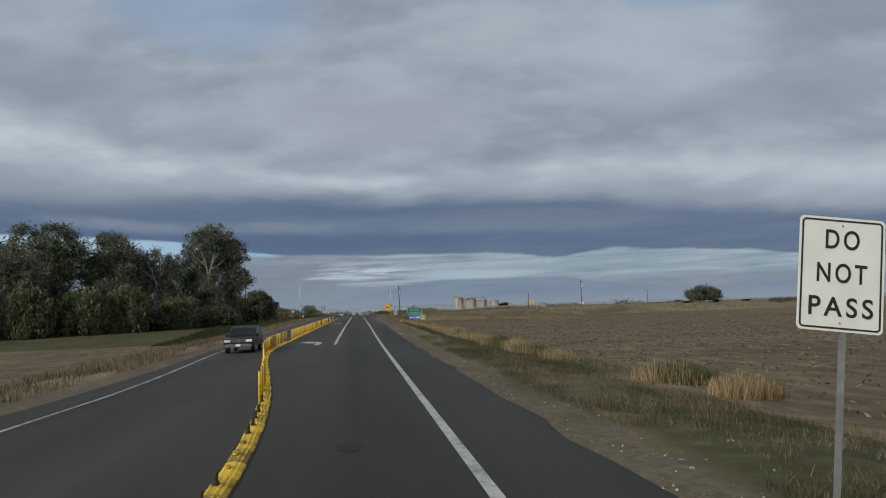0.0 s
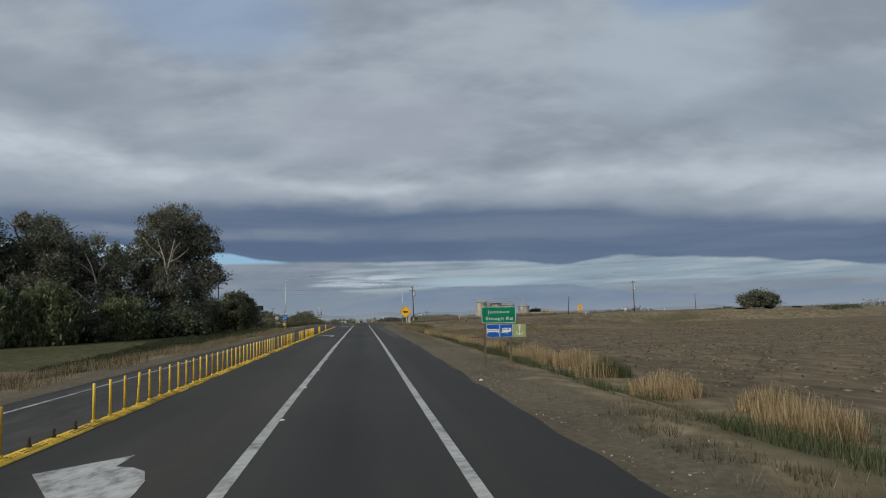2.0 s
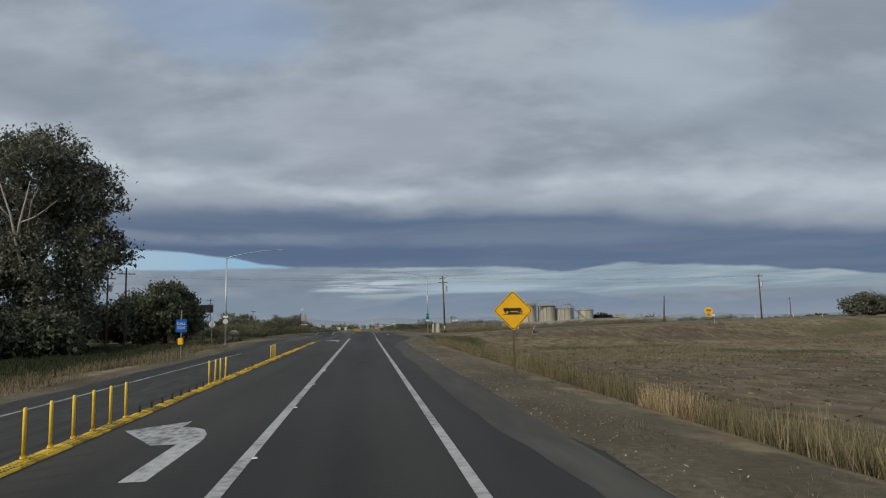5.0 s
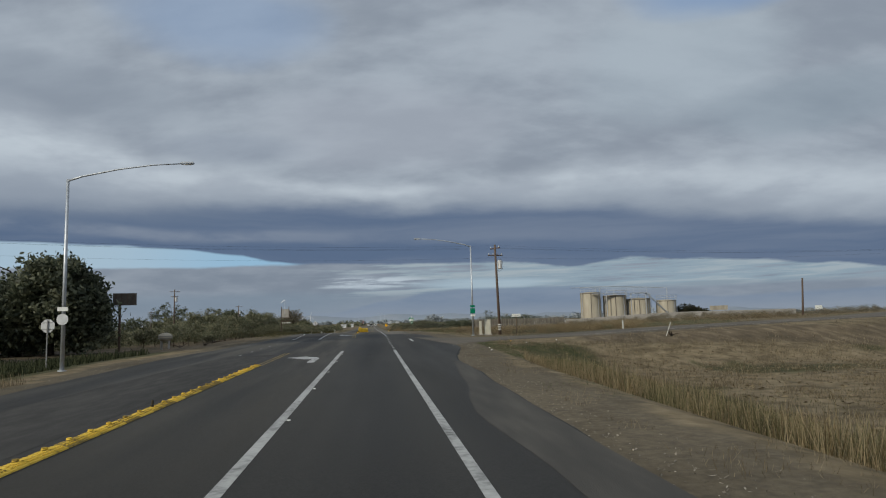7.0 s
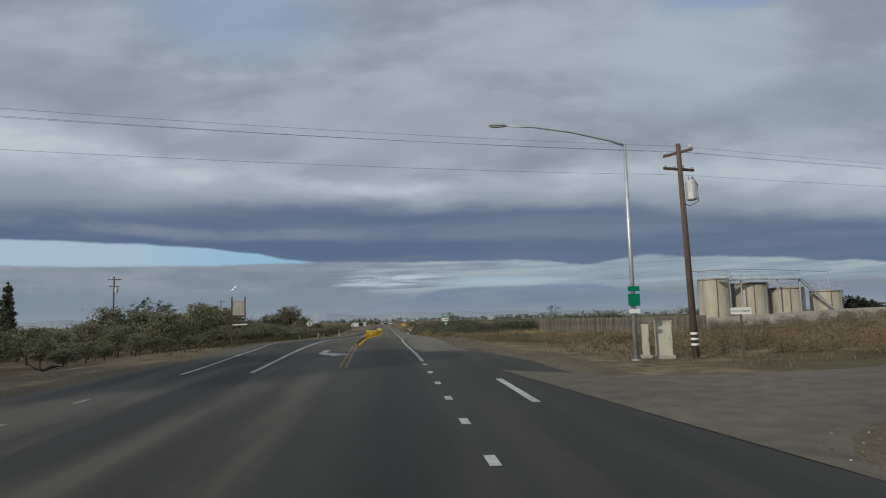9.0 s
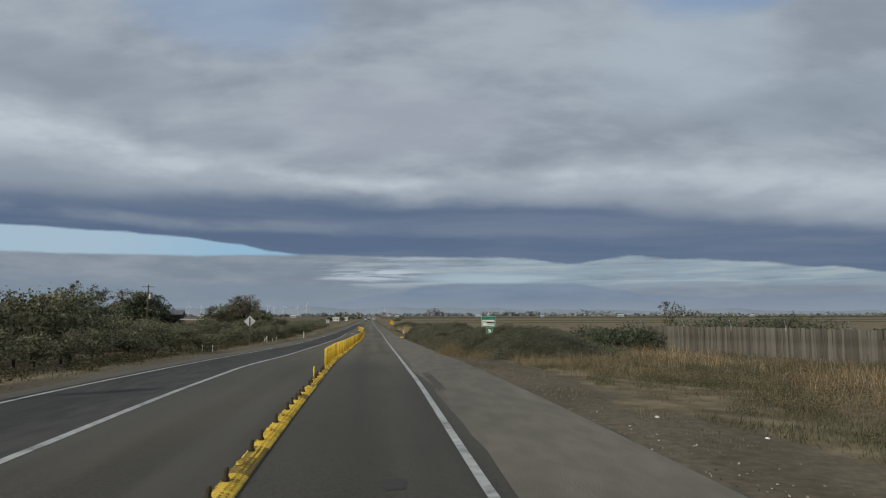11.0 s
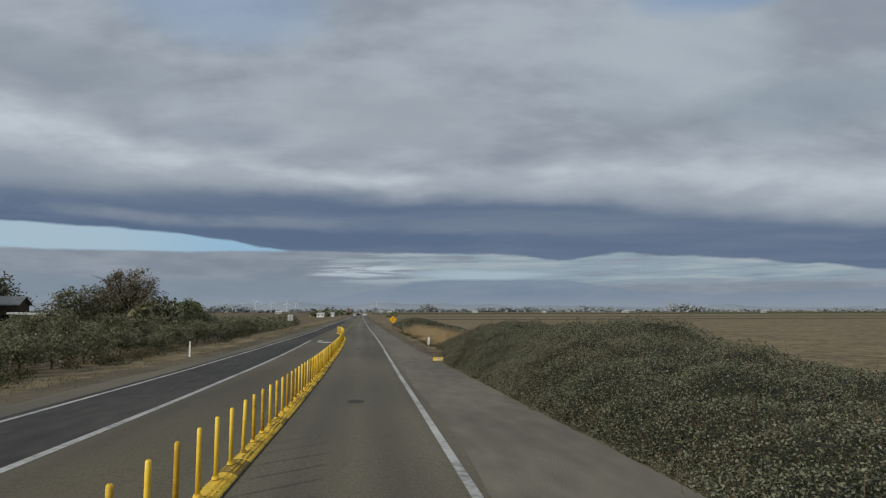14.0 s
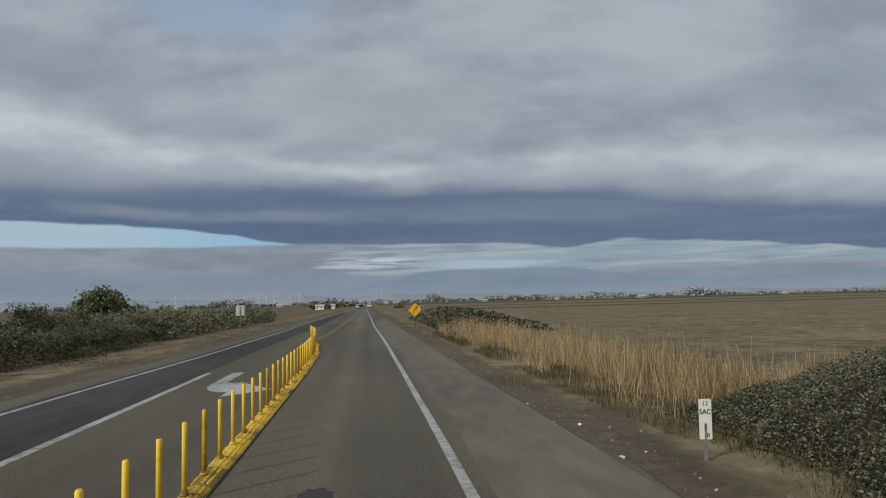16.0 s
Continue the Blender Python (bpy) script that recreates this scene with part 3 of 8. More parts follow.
def ground_material():
    m = bpy.data.materials.new("earth_and_grass")
    m.use_nodes = True
    ns, ls = m.node_tree.nodes, m.node_tree.links
    b = ns["Principled BSDF"]
    pos = ns.new("ShaderNodeNewGeometry").outputs["Position"]

    def tex(scale, detail=7.0, stretch=(1, 1, 1), rough=0.6):
        mp = ns.new("ShaderNodeMapping")
        mp.inputs["Scale"].default_value = stretch
        ls.new(pos, mp.inputs["Vector"])
        n = ns.new("ShaderNodeTexNoise")
        n.inputs["Scale"].default_value, n.inputs["Detail"].default_value, n.inputs["Roughness"].default_value = scale, detail, rough
        ls.new(mp.outputs[0], n.inputs["Vector"])
        return n.outputs[0]

    def ramp(fac, *stops):
        r = ns.new("ShaderNodeValToRGB")
        for _ in range(len(stops) - 2):
            r.color_ramp.elements.new(0.5)
        for e, (p, col) in zip(r.color_ramp.elements, stops):
            e.position, e.color = p, (*col, 1)
        ls.new(fac, r.inputs[0])
        return r.outputs[0]

    def mix(f, a, b2):
        n = ns.new("ShaderNodeMix")
        n.data_type = "RGBA"
        ls.new(f, n.inputs[0])
        ls.new(a, n.inputs[6])
        ls.new(b2, n.inputs[7])
        return n.outputs[2]

    fine, mid, big = tex(5.0), tex(0.9), tex(0.09, 4.0)
    at = ns.new("ShaderNodeAttribute")
    at.attribute_name = "zone"
    sp = ns.new("ShaderNodeSeparateColor")
    ls.new(at.outputs["Color"], sp.inputs[0])
    gravel = ramp(fine, (0.3, (0.08, 0.069, 0.052)), (0.5, (0.114, 0.096, 0.066)), (0.75, (0.156, 0.133, 0.094)))
    gravel = mix(ramp(tex(0.45, 6.0, (1, 0.4, 1)), (0.36, (0, 0, 0)), (0.5, (1, 1, 1))), ramp(fine, (0.3, (0.068, 0.056, 0.037)), (0.75, (0.114, 0.095, 0.064))), gravel)
    soil = ramp(tex(1.1, 8.0, (1.0, 0.35, 1)), (0.3, (0.066, 0.054, 0.035)), (0.5, (0.118, 0.093, 0.059)), (0.64, (0.162, 0.129, 0.084)), (0.76, (0.24, 0.2, 0.138)))
    dry = ramp(mid, (0.3, (0.078, 0.062, 0.035)), (0.5, (0.16, 0.128, 0.078)), (0.7, (0.25, 0.205, 0.132)))
    green = ramp(mid, (0.3, (0.034, 0.035, 0.016)), (0.52, (0.062, 0.061, 0.027)), (0.72, (0.12, 0.106, 0.053)))

    def ragged(v, k=0.55):
        a = ns.new("ShaderNodeMath")
        a.operation = "MULTIPLY_ADD"
        ls.new(mid, a.inputs[0])
        a.inputs[1].default_value = k
        s = ns.new("ShaderNodeMath")
        s.operation = "ADD"
        ls.new(v, s.inputs[0])
        s.inputs[1].default_value = -k / 2
        ls.new(s.outputs[0], a.inputs[2])
        r = ns.new("ShaderNodeMapRange")
        r.interpolation_type = "SMOOTHSTEP"
        ls.new(a.outputs[0], r.inputs[0])
        r.inputs[1].default_value, r.inputs[2].default_value = 0.3, 0.7
        return r.outputs[0]

    col = mix(ragged(sp.outputs[1]), gravel, dry)
    col = mix(ragged(sp.outputs[2]), col, green)
    col = mix(ragged(sp.outputs[0], 0.3), col, soil)
    tint = ramp(big, (0.3, (0.72, 0.72, 0.72)), (0.7, (1.15, 1.12, 1.08)))
    mul = ns.new("ShaderNodeMix")
    mul.data_type, mul.blend_type = "RGBA", "MULTIPLY"
    mul.inputs[0].default_value = 1.0
    ls.new(col, mul.inputs[6])
    ls.new(tint, mul.inputs[7])
    ls.new(mul.outputs[2], b.inputs["Base Color"])
    b.inputs["Roughness"].default_value = 0.95
    b.inputs["Specular IOR Level"].default_value = 0.15
    bp = ns.new("ShaderNodeBump")
    bp.inputs["Strength"].default_value, bp.inputs["Distance"].default_value = 0.5, 0.05
    ls.new(tex(9.0, 8.0), bp.inputs["Height"])
    ls.new(bp.outputs[0], b.inputs["Normal"])
    return m


me.materials.append(ground_material())
ground = tagged(new("ground", me), "dry tilled fields, verges and gravelly dirt", "ground", kind="structure")


# ---- carriageway ----
def asphalt_material():
    m = bpy.data.materials.new("worn_asphalt")
    m.use_nodes = True
    ns, ls = m.node_tree.nodes, m.node_tree.links
    b = ns["Principled BSDF"]
    pos = ns.new("ShaderNodeNewGeometry").outputs["Position"]
    spx = ns.new("ShaderNodeSeparateXYZ")
    ls.new(pos, spx.inputs[0])

    def tex(scale, detail, stretch):
        mp = ns.new("ShaderNodeMapping")
        mp.inputs["Scale"].default_value = stretch
        ls.new(pos, mp.inputs["Vector"])
        n = ns.new("ShaderNodeTexNoise")
        n.inputs["Scale"].default_value, n.inputs["Detail"].default_value = scale, detail
        ls.new(mp.outputs[0], n.inputs["Vector"])
        return n.outputs[0]

    def ramp(fac, *stops):
        r = ns.new("ShaderNodeValToRGB")
        for _ in range(len(stops) - 2):
            r.color_ramp.elements.new(0.5)
        for e, (p, col) in zip(r.color_ramp.elements, stops):
            e.position, e.color = p, (*col, 1)
        ls.new(fac, r.inputs[0])
        return r.outputs[0]

    def times(a, b2):
        n = ns.new("ShaderNodeMix")
        n.data_type, n.blend_type = "RGBA", "MULTIPLY"
        n.inputs[0].default_value = 1.0
        ls.new(a, n.inputs[6])
        ls.new(b2, n.inputs[7])
        return n.outputs[2]

    grain = ramp(tex(22.0, 6.0, (1, 1, 1)), (0.3, (0.038, 0.0375, 0.036)), (0.7, (0.076, 0.075, 0.071)))
    lanes = ramp(tex(0.55, 3.0, (1.0, 0.02, 1)), (0.3, (0.62, 0.62, 0.63)), (0.7, (1.28, 1.26, 1.22)))
    patch = ramp(tex(0.16, 5.0, (1, 0.45, 1)), (0.35, (0.8, 0.8, 0.8)), (0.66, (1.18, 1.16, 1.12)))
    # two darker wheel tracks and oil line along the driven lane
    def track(x0, w, depth):
        a = ns.new("ShaderNodeMath")
        a.operation = "SUBTRACT"
        ls.new(spx.outputs[0], a.inputs[0])
        a.inputs[1].default_value = x0
        ab = ns.new("ShaderNodeMath")
        ab.operation = "ABSOLUTE"
        ls.new(a.outputs[0], ab.inputs[0])
        r = ns.new("ShaderNodeMapRange")
        r.interpolation_type = "SMOOTHSTEP"
        ls.new(ab.outputs[0], r.inputs[0])
        r.inputs[2].default_value, r.inputs[3].default_value, r.inputs[4].default_value = w, depth, 1.0
        cmb = ns.new("ShaderNodeCombineColor")
        for i in range(3):
            ls.new(r.outputs[0], cmb.inputs[i])
        return cmb.outputs[0]
    col = times(times(grain, lanes), patch)
    col = times(col, track(-0.15, 0.9, 0.82))
    col = times(col, track(-7.6, 1.3, 0.78))
    # paler, dustier surfacing of the little-used turn lane
    wa, wb = ns.new("ShaderNodeMapRange"), ns.new("ShaderNodeMapRange")
    for w, lo, hi in ((wa, -5.9, -5.3), (wb, -1.9, -2.5)):
        w.interpolation_type = "SMOOTHSTEP"
        ls.new(spx.outputs[0], w.inputs[0])
        w.inputs[1].default_value, w.inputs[2].default_value = lo, hi
    wm = ns.new("ShaderNodeMath")
    wm.operation = "MULTIPLY"
    ls.new(wa.outputs[0], wm.inputs[0])
    ls.new(wb.outputs[0], wm.inputs[1])
    col = times(col, ramp(wm.outputs[0], (0.0, (0.97, 0.97, 0.98)), (1.0, (1.12, 1.09, 1.02))))
    # darker before the junction, paler past it: cloud shade and sun put into colour
    sun_share = ns.new("ShaderNodeMapRange")
    ls.new(spx.outputs[1], sun_share.inputs[0])
    sun_share.inputs[1].default_value, sun_share.inputs[2].default_value, sun_share.inputs[3].default_value, sun_share.inputs[4].default_value = 222.0, 300.0, 0.0, 1.0
    sun_tint = ramp(sun_share.outputs[0], (0.0, (0.5, 0.485, 0.45)), (1.0, (1.84, 1.68, 1.26)))
    col = times(col, sun_tint)
    late = ns.new("ShaderNodeMath")
    late.operation = "MULTIPLY"
    ls.new(sun_share.outputs[0], late.inputs[0])
    ls.new(wm.outputs[0], late.inputs[1])
    col = times(col, ramp(late.outputs[0], (0.0, (1, 1, 1)), (1.0, (0.72, 0.715, 0.7))))
    # pale worn streak down the middle of the driven lane, past the junction
    mid_on = ns.new("ShaderNodeMath")
    mid_on.operation = "MULTIPLY"
    ls.new(sun_share.outputs[0], mid_on.inputs[0])
    bow = ns.new("ShaderNodeMapRange")
    bow.interpolation_type = "SMOOTHSTEP"
    dd = ns.new("ShaderNodeMath")
    dd.operation = "SUBTRACT"
    ls.new(spx.outputs[0], dd.inputs[0])
    dd.inputs[1].default_value = -0.05
    da = ns.new("ShaderNodeMath")
    da.operation = "ABSOLUTE"
    ls.new(dd.outputs[0], da.inputs[0])
    ls.new(da.outputs[0], bow.inputs[0])
    bow.inputs[1].default_value, bow.inputs[2].default_value, bow.inputs[3].default_value, bow.inputs[4].default_value = 0.05, 0.75, 1.0, 0.0
    ls.new(bow.outputs[0], mid_on.inputs[1])
    col = times(col, ramp(mid_on.outputs[0], (0.0, (0.96, 0.96, 0.96)), (1.0, (1.38, 1.36, 1.3))))
    # brown dust dragged over the junction and along the edges
    win = ns.new("ShaderNodeValToRGB")
    for _ in range(2):
        win.color_ramp.elements.new(0.5)
    for e, (p, v) in zip(win.color_ramp.elements, ((0.0, 0.1), (0.38, 0.85), (0.58, 0.85), (1.0, 0.3))):
        e.position, e.color = p, (v, v, v, 1)
    sc = ns.new("ShaderNodeMapRange")
    ls.new(spx.outputs[1], sc.inputs[0])
    sc.inputs[1].default_value, sc.inputs[2].default_value = 165.0, 285.0
    ls.new(sc.outputs[0], win.inputs[0])
    sx = ns.new("ShaderNodeMapRange")
    ls.new(spx.outputs[0], sx.inputs[0])
    sx.inputs[1].default_value, sx.inputs[2].default_value, sx.inputs[3].default_value, sx.inputs[4].default_value = -1.2, -2.6, 0.25, 1.0
    dm = ns.new("ShaderNodeMapRange")
    dm.interpolation_type = "SMOOTHSTEP"
    ls.new(tex(0.6, 7.0, (1, 0.06, 1)), dm.inputs[0])
    dm.inputs[1].default_value, dm.inputs[2].default_value = 0.42, 0.62
    m1 = ns.new("ShaderNodeMath")
    m1.operation = "MULTIPLY"
    ls.new(win.outputs[0], m1.inputs[0])
    ls.new(sx.outputs[0], m1.inputs[1])
    m2 = ns.new("ShaderNodeMath")
    m2.operation = "MULTIPLY"
    ls.new(m1.outputs[0], m2.inputs[0])
    ls.new(dm.outputs[0], m2.inputs[1])
    dust = ns.new("ShaderNodeMix")
    dust.data_type = "RGBA"
    ls.new(m2.outputs[0], dust.inputs[0])
    ls.new(col, dust.inputs[6])
    dust.inputs[7].default_value = (0.078, 0.07, 0.056, 1)
    col = dust.outputs[2]
    ls.new(col, b.inputs["Base Color"])
    rr = ns.new("ShaderNodeMapRange")
    ls.new(tex(0.4, 4.0, (1, 0.1, 1)), rr.inputs[0])
    rr.inputs[3].default_value, rr.inputs[4].default_value = 0.62, 0.88
    ls.new(rr.outputs[0], b.inputs["Roughness"])
    b.inputs["Specular IOR Level"].default_value = 0.3
    bp = ns.new("ShaderNodeBump")
    bp.inputs["Strength"].default_value, bp.inputs["Distance"].default_value = 0.4, 0.01
    ls.new(tex(70.0, 3.0, (1, 1, 1)), bp.inputs["Height"])
    ls.new(bp.outputs[0], b.inputs["Normal"])
    return m


M_ROAD = asphalt_material()
ry = list(range(-60, 520, 2)) + list(range(520, 1000, 20)) + list(range(1000, 4700, 300))


def ribbon(name, ys, cols_at, z_off, m, parent=None, thick=0.0):
    """A strip along the road; cols_at(y) gives the x values across."""
    v = []
    for y in ys:
        for x in cols_at(y):
            v.append((x, y, road_z(y) + z_off))
    n = len(cols_at(ys[0]))
    f = [(j * n + i, j * n + i + 1, (j + 1) * n + i + 1, (j + 1) * n + i) for j in range(len(ys) - 1) for i in range(n - 1)]
    return link(name, v, f, m, parent)


def across(y):
    a = left_edge(y) + 0.25 * noise.noise((y * 0.25, 0, 0)) + 0.1 * noise.noise((y * 1.1, 3, 0))
    b = right_edge(y) + 0.22 * noise.noise((y * 0.3, 8, 0)) + 0.1 * noise.noise((y * 1.3, 5, 0))
    return [a - 0.25, a, -5, -2, 1.6, b, b + 0.2]


rv, rf = [], []
for y in ry:
    xs = across(y)
    for k, x in enumerate(xs):
        rv.append((x, y, road_z(y) - (0.1 if k in (0, 6) else 0.0)))
rf = [(j * 7 + i, j * 7 + i + 1, (j + 1) * 7 + i + 1, (j + 1) * 7 + i) for j in range(len(ry) - 1) for i in range(6)]
road = tagged(link("road", rv, rf, M_ROAD), "worn dark grey asphalt highway", "road", kind="structure")
# side road
sv, n_s = [], 40
pts = []
for (a, b) in zip(SIDE, SIDE[1:]):
    for k in range(12):
        pts.append(Vector(a).lerp(Vector(b), k / 12))
pts.append(Vector(SIDE[-1]))
for i, p in enumerate(pts):
    t = (pts[min(i + 1, len(pts) - 1)] - pts[max(i - 1, 0)]).normalized()
    nrm = Vector((-t.y, t.x, 0)).normalized()
    w = 3.4 + 4.5 * math.exp(-max(p.x - 5.5, 0) / 3.0)
    for k in (-1.12, -1, 0, 1, 1.12):
        q = p + nrm * w * k
        zq = road_z(q.y) + (p.z - road_z(q.y)) * sstep(6.0, 16.0, q.x)
        sv.append((q.x, q.y, zq + (0.012 if abs(k) <= 1 else -0.14 * sstep(6.5, 9.0, q.x))))
side_road = tagged(link("road_2", sv, [(j * 5 + i, j * 5 + i + 1, (j + 1) * 5 + i + 1, (j + 1) * 5 + i) for j in range(len(pts) - 1) for i in range(4)], M_ROAD), "narrow asphalt side road", "road", kind="structure")

# ---- road markings ----
def stripe(name, x_at, y0, y1, w, m, label, step=1.5, lift=0.006):
    n = max(2, int((y1 - y0) / step) + 1)
    ys = [y0 + (y1 - y0) * i / (n - 1) for i in range(n)]
    ob = ribbon(name, ys, lambda y: [x_at(y) - w / 2, x_at(y) + w / 2], lift, m)
    return tagged(ob, label, "road marking", kind="structure")


RIGHT = [(-60, 1.65), (205, 1.65), (229, 1.65), (250, 1.32), (268, 1.5), (294, 1.66), (310, 1.76), (330, 1.87), (345, 1.95), (360, 2.0), (370, 1.96), (382, 1.88), (418, 1.45), (540, 1.0), (900, 0.8), (4600, 0.5)]
rline = lambda y: lerp_table(RIGHT, y)
stripe("road_marking_right", rline, -60, 201.7, 0.19, M_PAINT, "solid white edge line")
stripe("road_marking_right_2", rline, 229, 900, 0.155, M_PAINT, "solid white edge line")
for k in range(7):
    y0 = 204.4 + 3.72 * k
    stripe("road_marking_dash", rline, y0, y0 + 0.75, 0.19, M_PAINT, "short white dash across the junction", 0.4)
stripe("road_marking_lane", lambda y: lerp_table([(51, -1.8), (66, -1.88), (95, -1.92), (202, -1.98)], y), 51.0, 202.0, 0.22, M_PAINT, "solid white turn-lane line")
POCKET = [(225, -5.45), (252, -5.95), (265, -6.25), (275, -6.4), (290, -5.8), (310, -5.4), (327, -5.15), (360, -4.88), (374, -4.82)]
stripe("road_marking_pocket", lambda y: lerp_table(POCKET, y), 225.6, 373.6, 0.2, M_PAINT, "solid white turn-lane line")
FAR_EDGE = [(-60, -7.85), (22, -7.85), (48, -9.4), (165, -9.6), (228, -8.3), (243, -8.9), (256, -9.95), (262, -10.05), (272, -9.9), (282, -9.7), (298, -8.95), (310, -8.3), (322, -8.1), (345, -8.0), (366, -7.6), (386, -6.9), (406, -6.4), (540, -5.0), (900, -4.4)]
fline = lambda y: lerp_table(FAR_EDGE, y)
stripe("road_marking_left", fline, -60, 165, 0.14, M_FAINT, "faded white edge line")
stripe("road_marking_left_2", fline, 226, 900, 0.16, M_PAINT, "white edge line")
for k in range(5):
    y0 = 200.5 + 4.3 * k
    stripe("road_marking_dash_left", lambda y: -8.75, y0, y0 + 0.9, 0.17, M_FAINT, "short faded white dash", 0.4)
for dxx in (-0.13, 0.13):
    stripe("road_marking_yellow", lambda y, d=dxx: -5.72 + d, 190, 201.5, 0.11, M_YPAINT, "worn double yellow line")
    stripe("road_marking_yellow_2", lambda y, d=dxx: -1.85 + d - 0.02 * max(0, y - 226), 226.4, 247, 0.11, M_YPAINT, "worn double yellow line")
    stripe("road_marking_yellow_3", lambda y, d=dxx: lerp_table([(392, -2.45), (404, -2.0), (426, -1.78), (575, -1.1), (900, -0.9)], y) + d, 392, 900, 0.11, M_YPAINT, "worn double yellow line")
stripe("road_marking_stop", lambda y: 3.75, 214.6, 220.3, 0.22, M_PAINT, "white junction line")
tagged(link("road_marking_bar", [(3.7, 220.1, 1.40), (7.6, 219.9, 1.42), (7.6, 220.2, 1.42), (3.7, 220.4, 1.40)], [(0, 1, 2, 3)], M_PAINT), "white junction line", "road marking", kind="structure")
ev = []
for i in range(14, len(pts)):
    t = (pts[min(i + 1, len(pts) - 1)] - pts[i - 1]).normalized()
    nrm = Vector((-t.y, t.x, 0)).normalized()
    for k in (2.95, 3.09):
        q = pts[i] - nrm * k
        ev.append((q.x, q.y, pts[i].z + 0.018))
tagged(link("road_marking_side", ev, [(2 * i, 2 * i + 1, 2 * i + 3, 2 * i + 2) for i in range(len(ev) // 2 - 1)], M_PAINT), "white edge line of the side road", "road marking", kind="structure")


def turn_arrow(name, x, y, flip):
    half = [(0.2, 0), (-0.2, 0), (-0.21, 3.5), (-0.12, 4.25), (0.08, 4.9), (0.36, 5.25), (0.68, 5.4), (0.68, 6.3), (1.85, 5.15), (0.68, 3.1), (0.66, 4.25), (0.45, 4.12), (0.28, 3.75), (0.2, 3.1)]
    s = -1 if flip else 1
    v = [(x - s * u, y + s * w, road_z(y + s * w) + 0.006) for u, w in half]
    bm = bmesh.new()
    f = bm.faces.new([bm.verts.new(p) for p in v])
    bmesh.ops.triangulate(bm, faces=[f])
    bmesh.ops.recalc_face_normals(bm, faces=bm.faces)
    ob = part(name, bm, M_ARROW, None)
    return tagged(ob, "white painted left-turn arrow", "road marking", kind="structure")


for k, (x, y, fl) in enumerate([(-3.18, 51.5, 0), (-3.35, 121.2, 0), (-3.2, 191.0, 0), (-3.75, 241.0, 1), (-4.0, 306.9, 1), (-3.75, 373.3, 1)]):
    turn_arrow("road_marking_arrow_%d" % (k + 1), x, y, fl)


# milled rumble grooves along the edge line
M_GROOVE = material("dark_groove", [(0.03, 0.028, 0.024), (0.055, 0.05, 0.042)], 9, 0.95, world_space=True)
rumble = np.array([[(rline(y) + u, y + w, road_z(y + w) + 0.008) for u, w in ((0.42, 0.0), (0.74, 0.0), (0.74, 0.13), (0.42, 0.13))] for y in np.arange(262.0, 269.0, 0.3)])
tagged(quads("rumble_strip", rumble, M_GROOVE), "dark milled grooves along the shoulder", "rumble strip", kind="stuff")
# dusty shoulder beside the edge line
M_DUSTY = material("dusty_shoulder_asphalt", [(0.088, 0.079, 0.061), (0.122, 0.109, 0.084), (0.16, 0.143, 0.112)], 2.2, 0.9, 0.3, 40, world_space=True, stretch=(1, 0.3, 1))
tagged(ribbon("road_5", [236 + 1.5 * k for k in range(130)], lambda y: [rline(y) + 0.3 + 0.5 * (1 - sstep(232, 240, y)) + 0.3 * noise.noise((y * 0.12, 2, 0)) + 0.12 * noise.noise((y * 0.9, 5, 0)), 0.5 * (rline(y) + right_edge(y)) + 0.7, right_edge(y) - 0.02], 0.004, M_DUSTY), "dusty worn shoulder of the highway", "road", kind="structure")
side_road.data.materials[0] = material("dirt_covered_asphalt", [(0.062, 0.054, 0.043), (0.096, 0.083, 0.064), (0.135, 0.116, 0.09)], 1.4, 0.92, 0.3, 40, world_space=True)
M_SHOULDER = material("greyed_shoulder_asphalt", [(0.036, 0.034, 0.03), (0.052, 0.048, 0.041), (0.076, 0.07, 0.058)], 2.2, 0.92, 0.3, 50, world_space=True, stretch=(1, 0.15, 1))
tagged(ribbon("road_6", [112 + 1.5 * k for k in range(52)], lambda y: [rline(y) + 1.1 + 0.5 * (1 - sstep(112, 130, y)) + 1.2 * sstep(168, 188.5, y) + 0.3 * noise.noise((y * 0.12, 2, 0)) + 0.15 * noise.noise((y * 0.9, 5, 0)), 0.5 * (rline(y) + right_edge(y)) + 0.9 + 0.5 * sstep(172, 188.5, y), right_edge(y) - 0.02], 0.004, M_SHOULDER), "dusty outer edge of the paved shoulder", "road", kind="structure")
# newer, darker surfacing on the far lane
M_ROAD_DARK = material("dark_asphalt", [(0.031, 0.03, 0.028), (0.046, 0.044, 0.041), (0.067, 0.064, 0.058)], 3.0, 0.92, 0.3, 70, world_space=True, stretch=(1, 0.2, 1), spec=0.18)
dark_ys = [232 + 2 * k for k in range(140)]
tagged(ribbon("road_3", dark_ys, lambda y: [fline(y) - 0.35 + 0.12 * noise.noise((y * 0.3, 1, 0)), 0.5 * (fline(y) + lerp_table(POCKET, y)), lerp_table(POCKET, min(y, 374)) - 0.12 + 0.9 * sstep(374, 420, y)], 0.004, M_ROAD_DARK), "dark newer asphalt of the far lane", "road", kind="structure")


tagged(ribbon("road_4", [52 + 2 * k for k in range(75)], lambda y: [fline(y) - 0.6 + 0.15 * noise.noise((y * 0.3, 1, 0)), -7.8, -6.3 + 0.1 * noise.noise((y * 0.4, 4, 0))], 0.004, M_ROAD_DARK), "dark newer asphalt of the far lane", "road", kind="structure")


